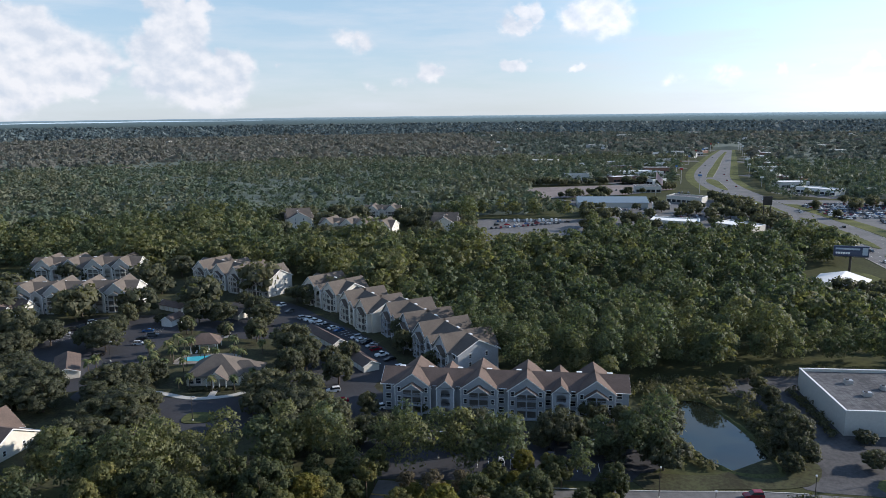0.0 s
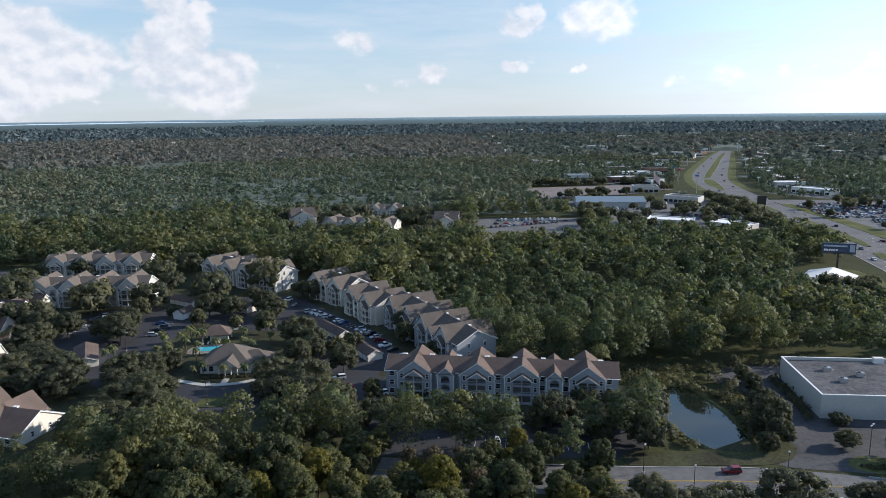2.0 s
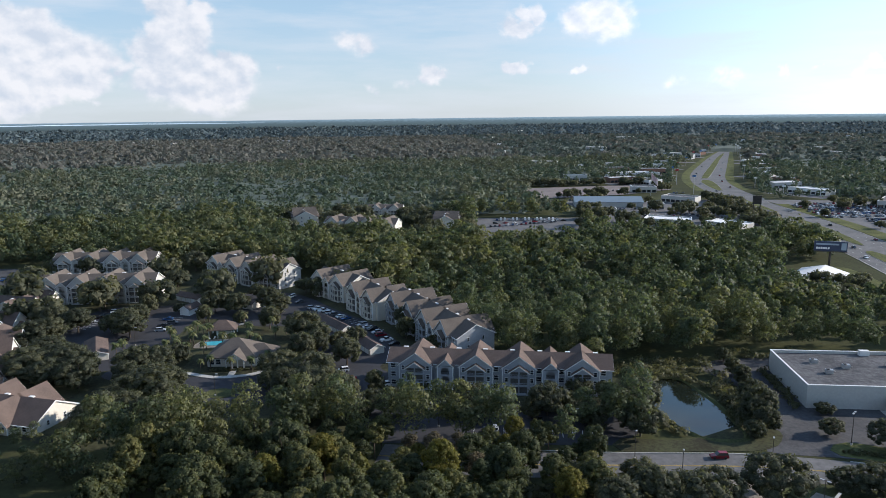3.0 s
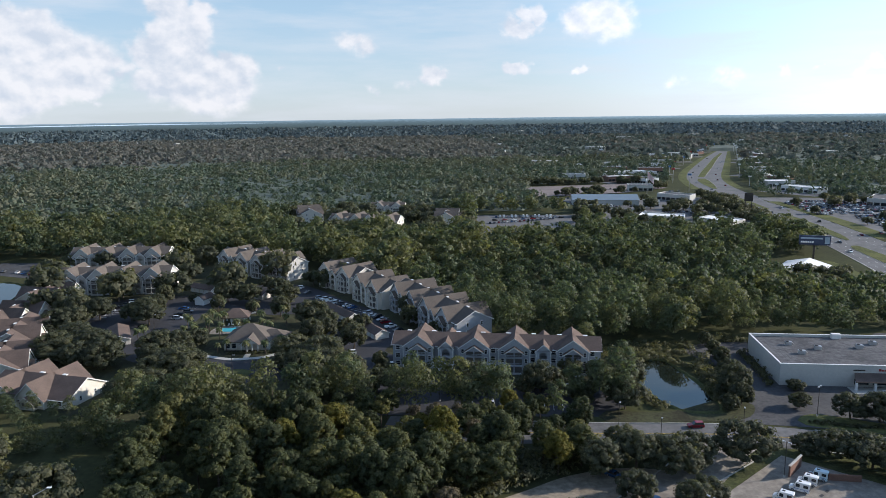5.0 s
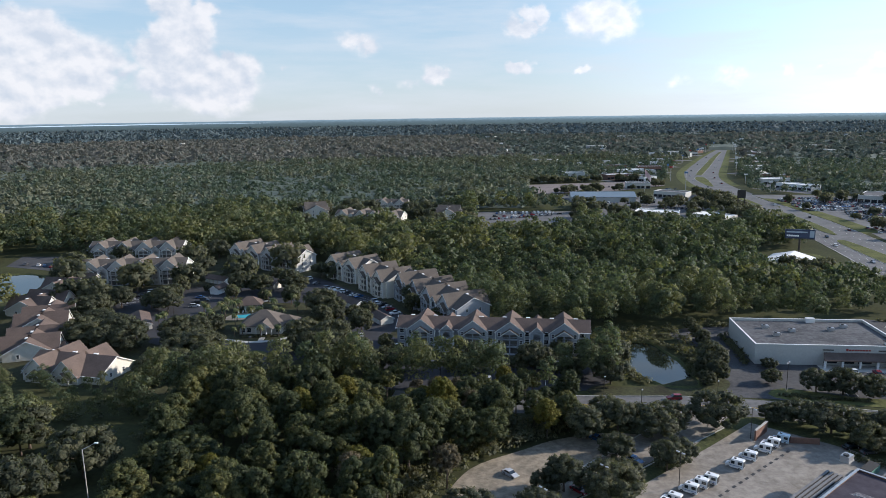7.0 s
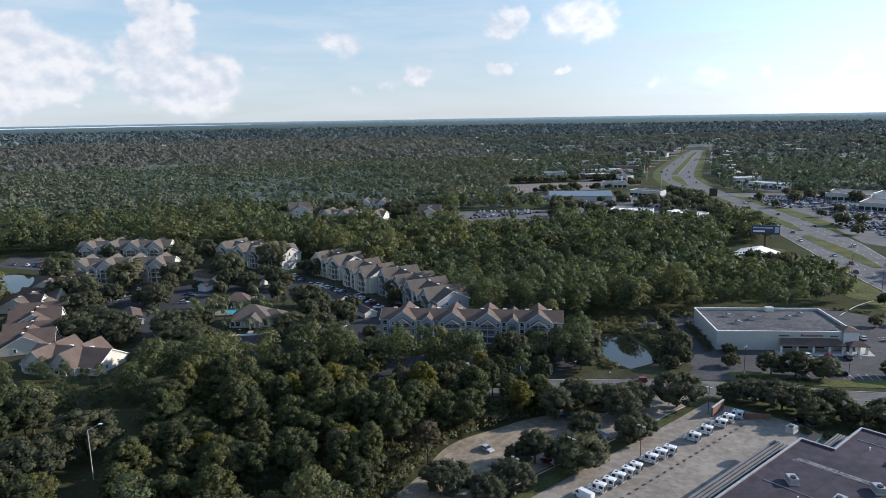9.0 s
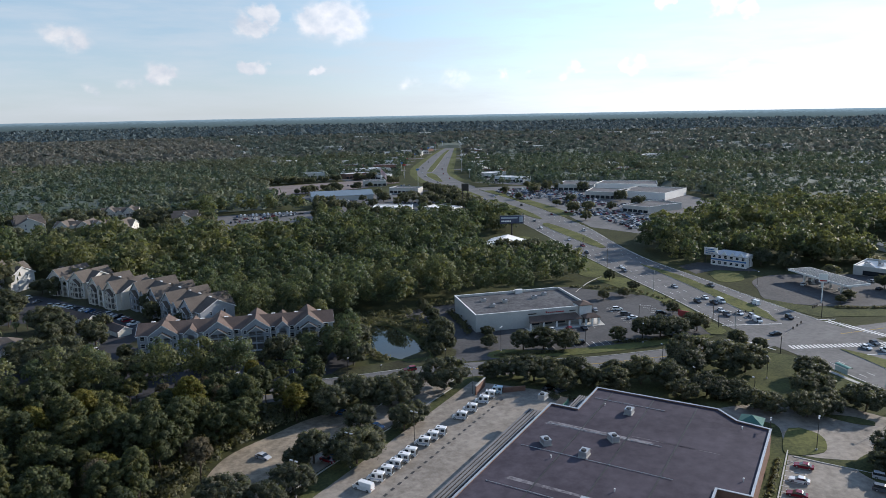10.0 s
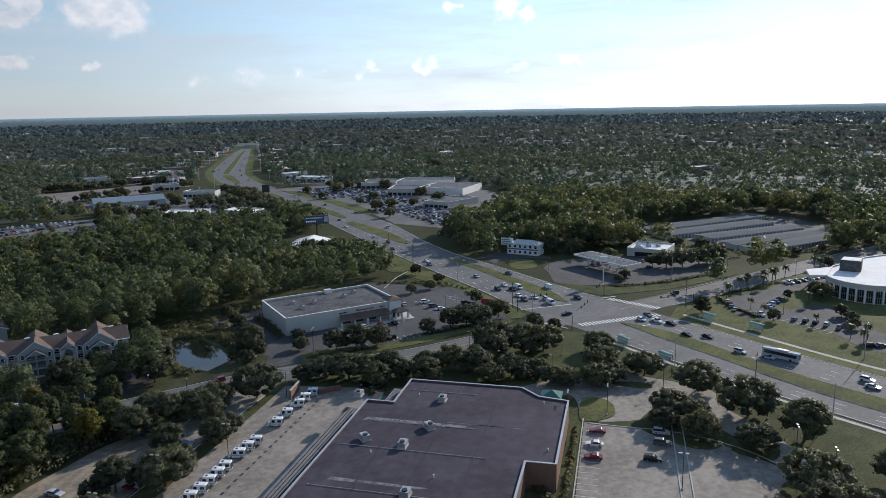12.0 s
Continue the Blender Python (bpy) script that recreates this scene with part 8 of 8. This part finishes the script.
def furniture():
    for x, y, a in ((158.4, 55.4, 36), (138.1, 18.3, 126), (190.2, 23.4, 36), (171.9, 7.3, 36), (166.2, -4.1, 36), (93.8, 128.8, 126), (64.7, 105.8, 126), (44.9, 101, 126), (29, 92.5, 126), (122.5, 162.4, 40), (146.5, 60.2, 36)):
        copy_thing(TWIN, pose(x, y, 0, 0, 0, a))
    for x, y, a in ((159.5, 100.9, 80), (169.3, 86.2, 80), (95.3, 153, 60), (155, 154, 60), (176, 146, 60), (166, 123.5, 80), (62, 160, 60), (70, 148.5, 60), (188, 98, 60), (199, 60, 60), (188, 56, 60), (192, 168, 30), (284, 190, 20), (330, 126, 20), (352, 124, 20), (346, 99, 80), (370, 96, 80), (395, 92, 80), (296, 68, 20), (300, 96, 20), (281, 30, 20), (-59, 214, 0), (-28, 262, 0), (-58, 296, 0), (-66, 345, 0), (50, 176, 0), (12, 184, 0), (-104, 270, 0)):
        copy_thing(SINGLE, pose(x, y, 0, 0, 0, a))
    # tall street lamp beside the wooded lane
    st = thing("street_lamp", "tall pale street lamp with a curved arm", "lamp", pose(-75.7, 111.7, 0))
    part("pole", Geo().rod((0, 0, -.2), (-.1, 0, 13.5), .16, .1, 10), POLE, st)
    arm = part("arm", Geo().rod((-.1, 0, 13.4), (2.4, 1.2, 14.4), .06, .05, 6), METAL, st)
    part("head", Geo().box(2.2, 1.0, 14.3, 3.1, 1.5, 14.5), LENS, arm)
    # power poles
    for k, (x, y, h) in enumerate(((207.3, 64, 11), (274.8, 101.4, 13), (310.7, 131.3, 13), (219.5, 154.1, 12), (218.1, 140.7, 9), (212, 38, 11), (232, 206, 11), (246, 262, 11), (262, 24, 12), (256, 300, 11), (206, 12, 10), (303, 213, 9))):
        p = thing("utility_pole", "plain weathered utility pole beside the road", "pole", pose(x, y, 0), group="utility poles")
        part("shaft", Geo().rod((0, 0, -.2), (0, 0, h), .17, .11, 8), WOOD if k % 2 else POLE, p)
        if k % 2:
            part("crossarm", Geo().box(-1.1, -.06, h - .9, 1.1, .06, h - .75), WOOD, p)
    # traffic signals on mast arms
    for x, y, a, arm_len in ((212.5, 113.8, 22, 22), (276, 98.5, 160, 18), (264.5, 138, 200, 12), (216.5, 148, -30, 14)):
        s = thing("traffic_signal", "dark mast-arm traffic signal at the junction", "traffic signal", pose(x, y, 0, 0, 0, a), group="traffic signals")
        part("mast", Geo().rod((0, 0, -.2), (0, 0, 6.6), .16, .13, 10), DARKMETAL, s)
        part("arm", Geo().rod((0, 0, 6.2), (arm_len, 0, 6.9), .12, .07, 8), DARKMETAL, s)
        for f in (.55, .75, .95):
            part("signal_head", Geo().box(arm_len * f - .2, -.2, 5.9 + .7 * f, arm_len * f + .2, .2, 7.0 + .7 * f), DARKMETAL, s)
    # bus shelters
    for x, y, a in ((214.3, 89.9, 78), (210.6, 69.5, 80), (265.3, 84.5, 82), (266.5, 64.6, 85), (257, -8, 88)):
        s = thing("bus_shelter", "bus shelter with a green curved roof and glass back", "shelter", pose(x, y, .1, 0, 0, a), group="bus shelters")
        arc = [(r * math.cos(math.pi * k / 8), 2.5 + (r - .5) * math.sin(math.pi * k / 8)) for r in (1.0, .94) for k in range(9)]
        loop = arc[:9] + arc[:8:-1]
        n = len(loop)
        g = Geo().add([(x, a, z) for x in (-3, 3) for a, z in loop], [(i, (i + 1) % n, (i + 1) % n + n, i + n) for i in range(n)] + [(s0 + i, s0 + n - 1 - i, s0 + n - 2 - i, s0 + i + 1) for s0 in (0, n) for i in range(8)])
        part("roof", g, GREEN_ROOF, s)
        for px in (-2.8, 0, 2.8):
            part("post", Geo().box(px - .05, .85, 0, px + .05, .95, 2.5), METAL, s)
        part("back_panel", Geo().box(-2.8, .88, .4, 2.8, .92, 2.2), FROSTED, s)
        part("bench", Geo().box(-1.6, .2, .42, 1.6, .6, .5), WOOD, s)
    pav = thing("pavilion", "small open shelter with a green pyramid roof", "shelter", pose(153.6, 72.5, 0, 0, 0, PO_ROT))
    part("roof", hip_roof(Geo(), -2.6, -2.6, 2.6, 2.6, 2.6, 4.2), GREEN_DARK, pav)
    for px, py in ((-2.6, -2.6), (2.6, -2.6), (2.6, 2.6), (-2.6, 2.6)):
        part("post", Geo().box(px - .1, py - .1, -.1, px + .1, py + .1, 2.6), WOOD, pav)
    # stall lines
    lines = Geo()
    def stalls(x, y, a, n, length=5.2, pitch=2.8):
        m = pose(x, y, 0, 0, 0, a)
        for k in range(n):
            lines.box(k * pitch - .06, -length / 2, .05, k * pitch + .06, length / 2, .095, m)
    stalls(*po(-78, 63.5), PO_ROT, 32)
    stalls(140, 158.5, -14, 10)
    stalls(150, 178, -14, 9)
    stalls(190, 170, 75, 9)
    stalls(206, 166, 75, 9)
    stalls(22, 181, -10, 14)
    stalls(-40, 322, -52, 20)
    stalls(-136, 296, 70, 12)
    stalls(-101, 290, 85, 8)
    stalls(284, 44, 80, 8)
    stalls(346, 90, -14, 12)
    tagged(part("stall_marking", lines, LINE), "white parking stall lines", "marking", kind="structure")
    # kerb strips by the yards
    for pts in (([po(12, -39), po(-16, -39.8), po(-50, -41.2), po(-95, -41.8)]), ([po(8, -56), po(-8, -52.4), po(-30, -50.9), po(-48, -50)]), ([po(15, 60.6), po(-84, 60.9)]), ([po(-84, 85), po(18.7, 85)]), ([po(-84, 87.8), po(19.3, 87.8)]), ([(197.8, 223.1), (207.9, 231.3), (216, 237.4), (229.3, 244.8)]), ([po(12, 62), po(9.6, 92), po(-5, 112), po(-30, 124)])):
        line = smooth(pts, 3)
        tagged(part("kerb", ribbon(Geo(), offset(line, .15), offset(line, -.15), -.1, .22), KERB), "low pale concrete kerb", "kerb", kind="structure")
    c = thing("waste_container", "green waste container beside the depot", "container", pose(*po(14, -2), .07, 0, 0, PO_ROT))
    part("body", Geo().box(-3, -1.2, .1, 3, 1.2, 1.9), GREEN_ROOF, c)
    part("lid", Geo().box(-3.05, -1.25, 1.9, 3.05, 1.25, 2.0), RUBBER, c)


furniture()


# the patterns from which trees, cars, lamps and units were copied are not part of the place
for pattern in list(dict.fromkeys(FOREST_KINDS)) + OAK_KINDS + [PALM_KIND, UNIT, TWIN, SINGLE] + list(CARS.values()) + list(FAR_CARS.values()) + list(TINY_CARS.values()):
    for ob in (*pattern.children_recursive, pattern):
        bpy.data.objects.remove(ob)
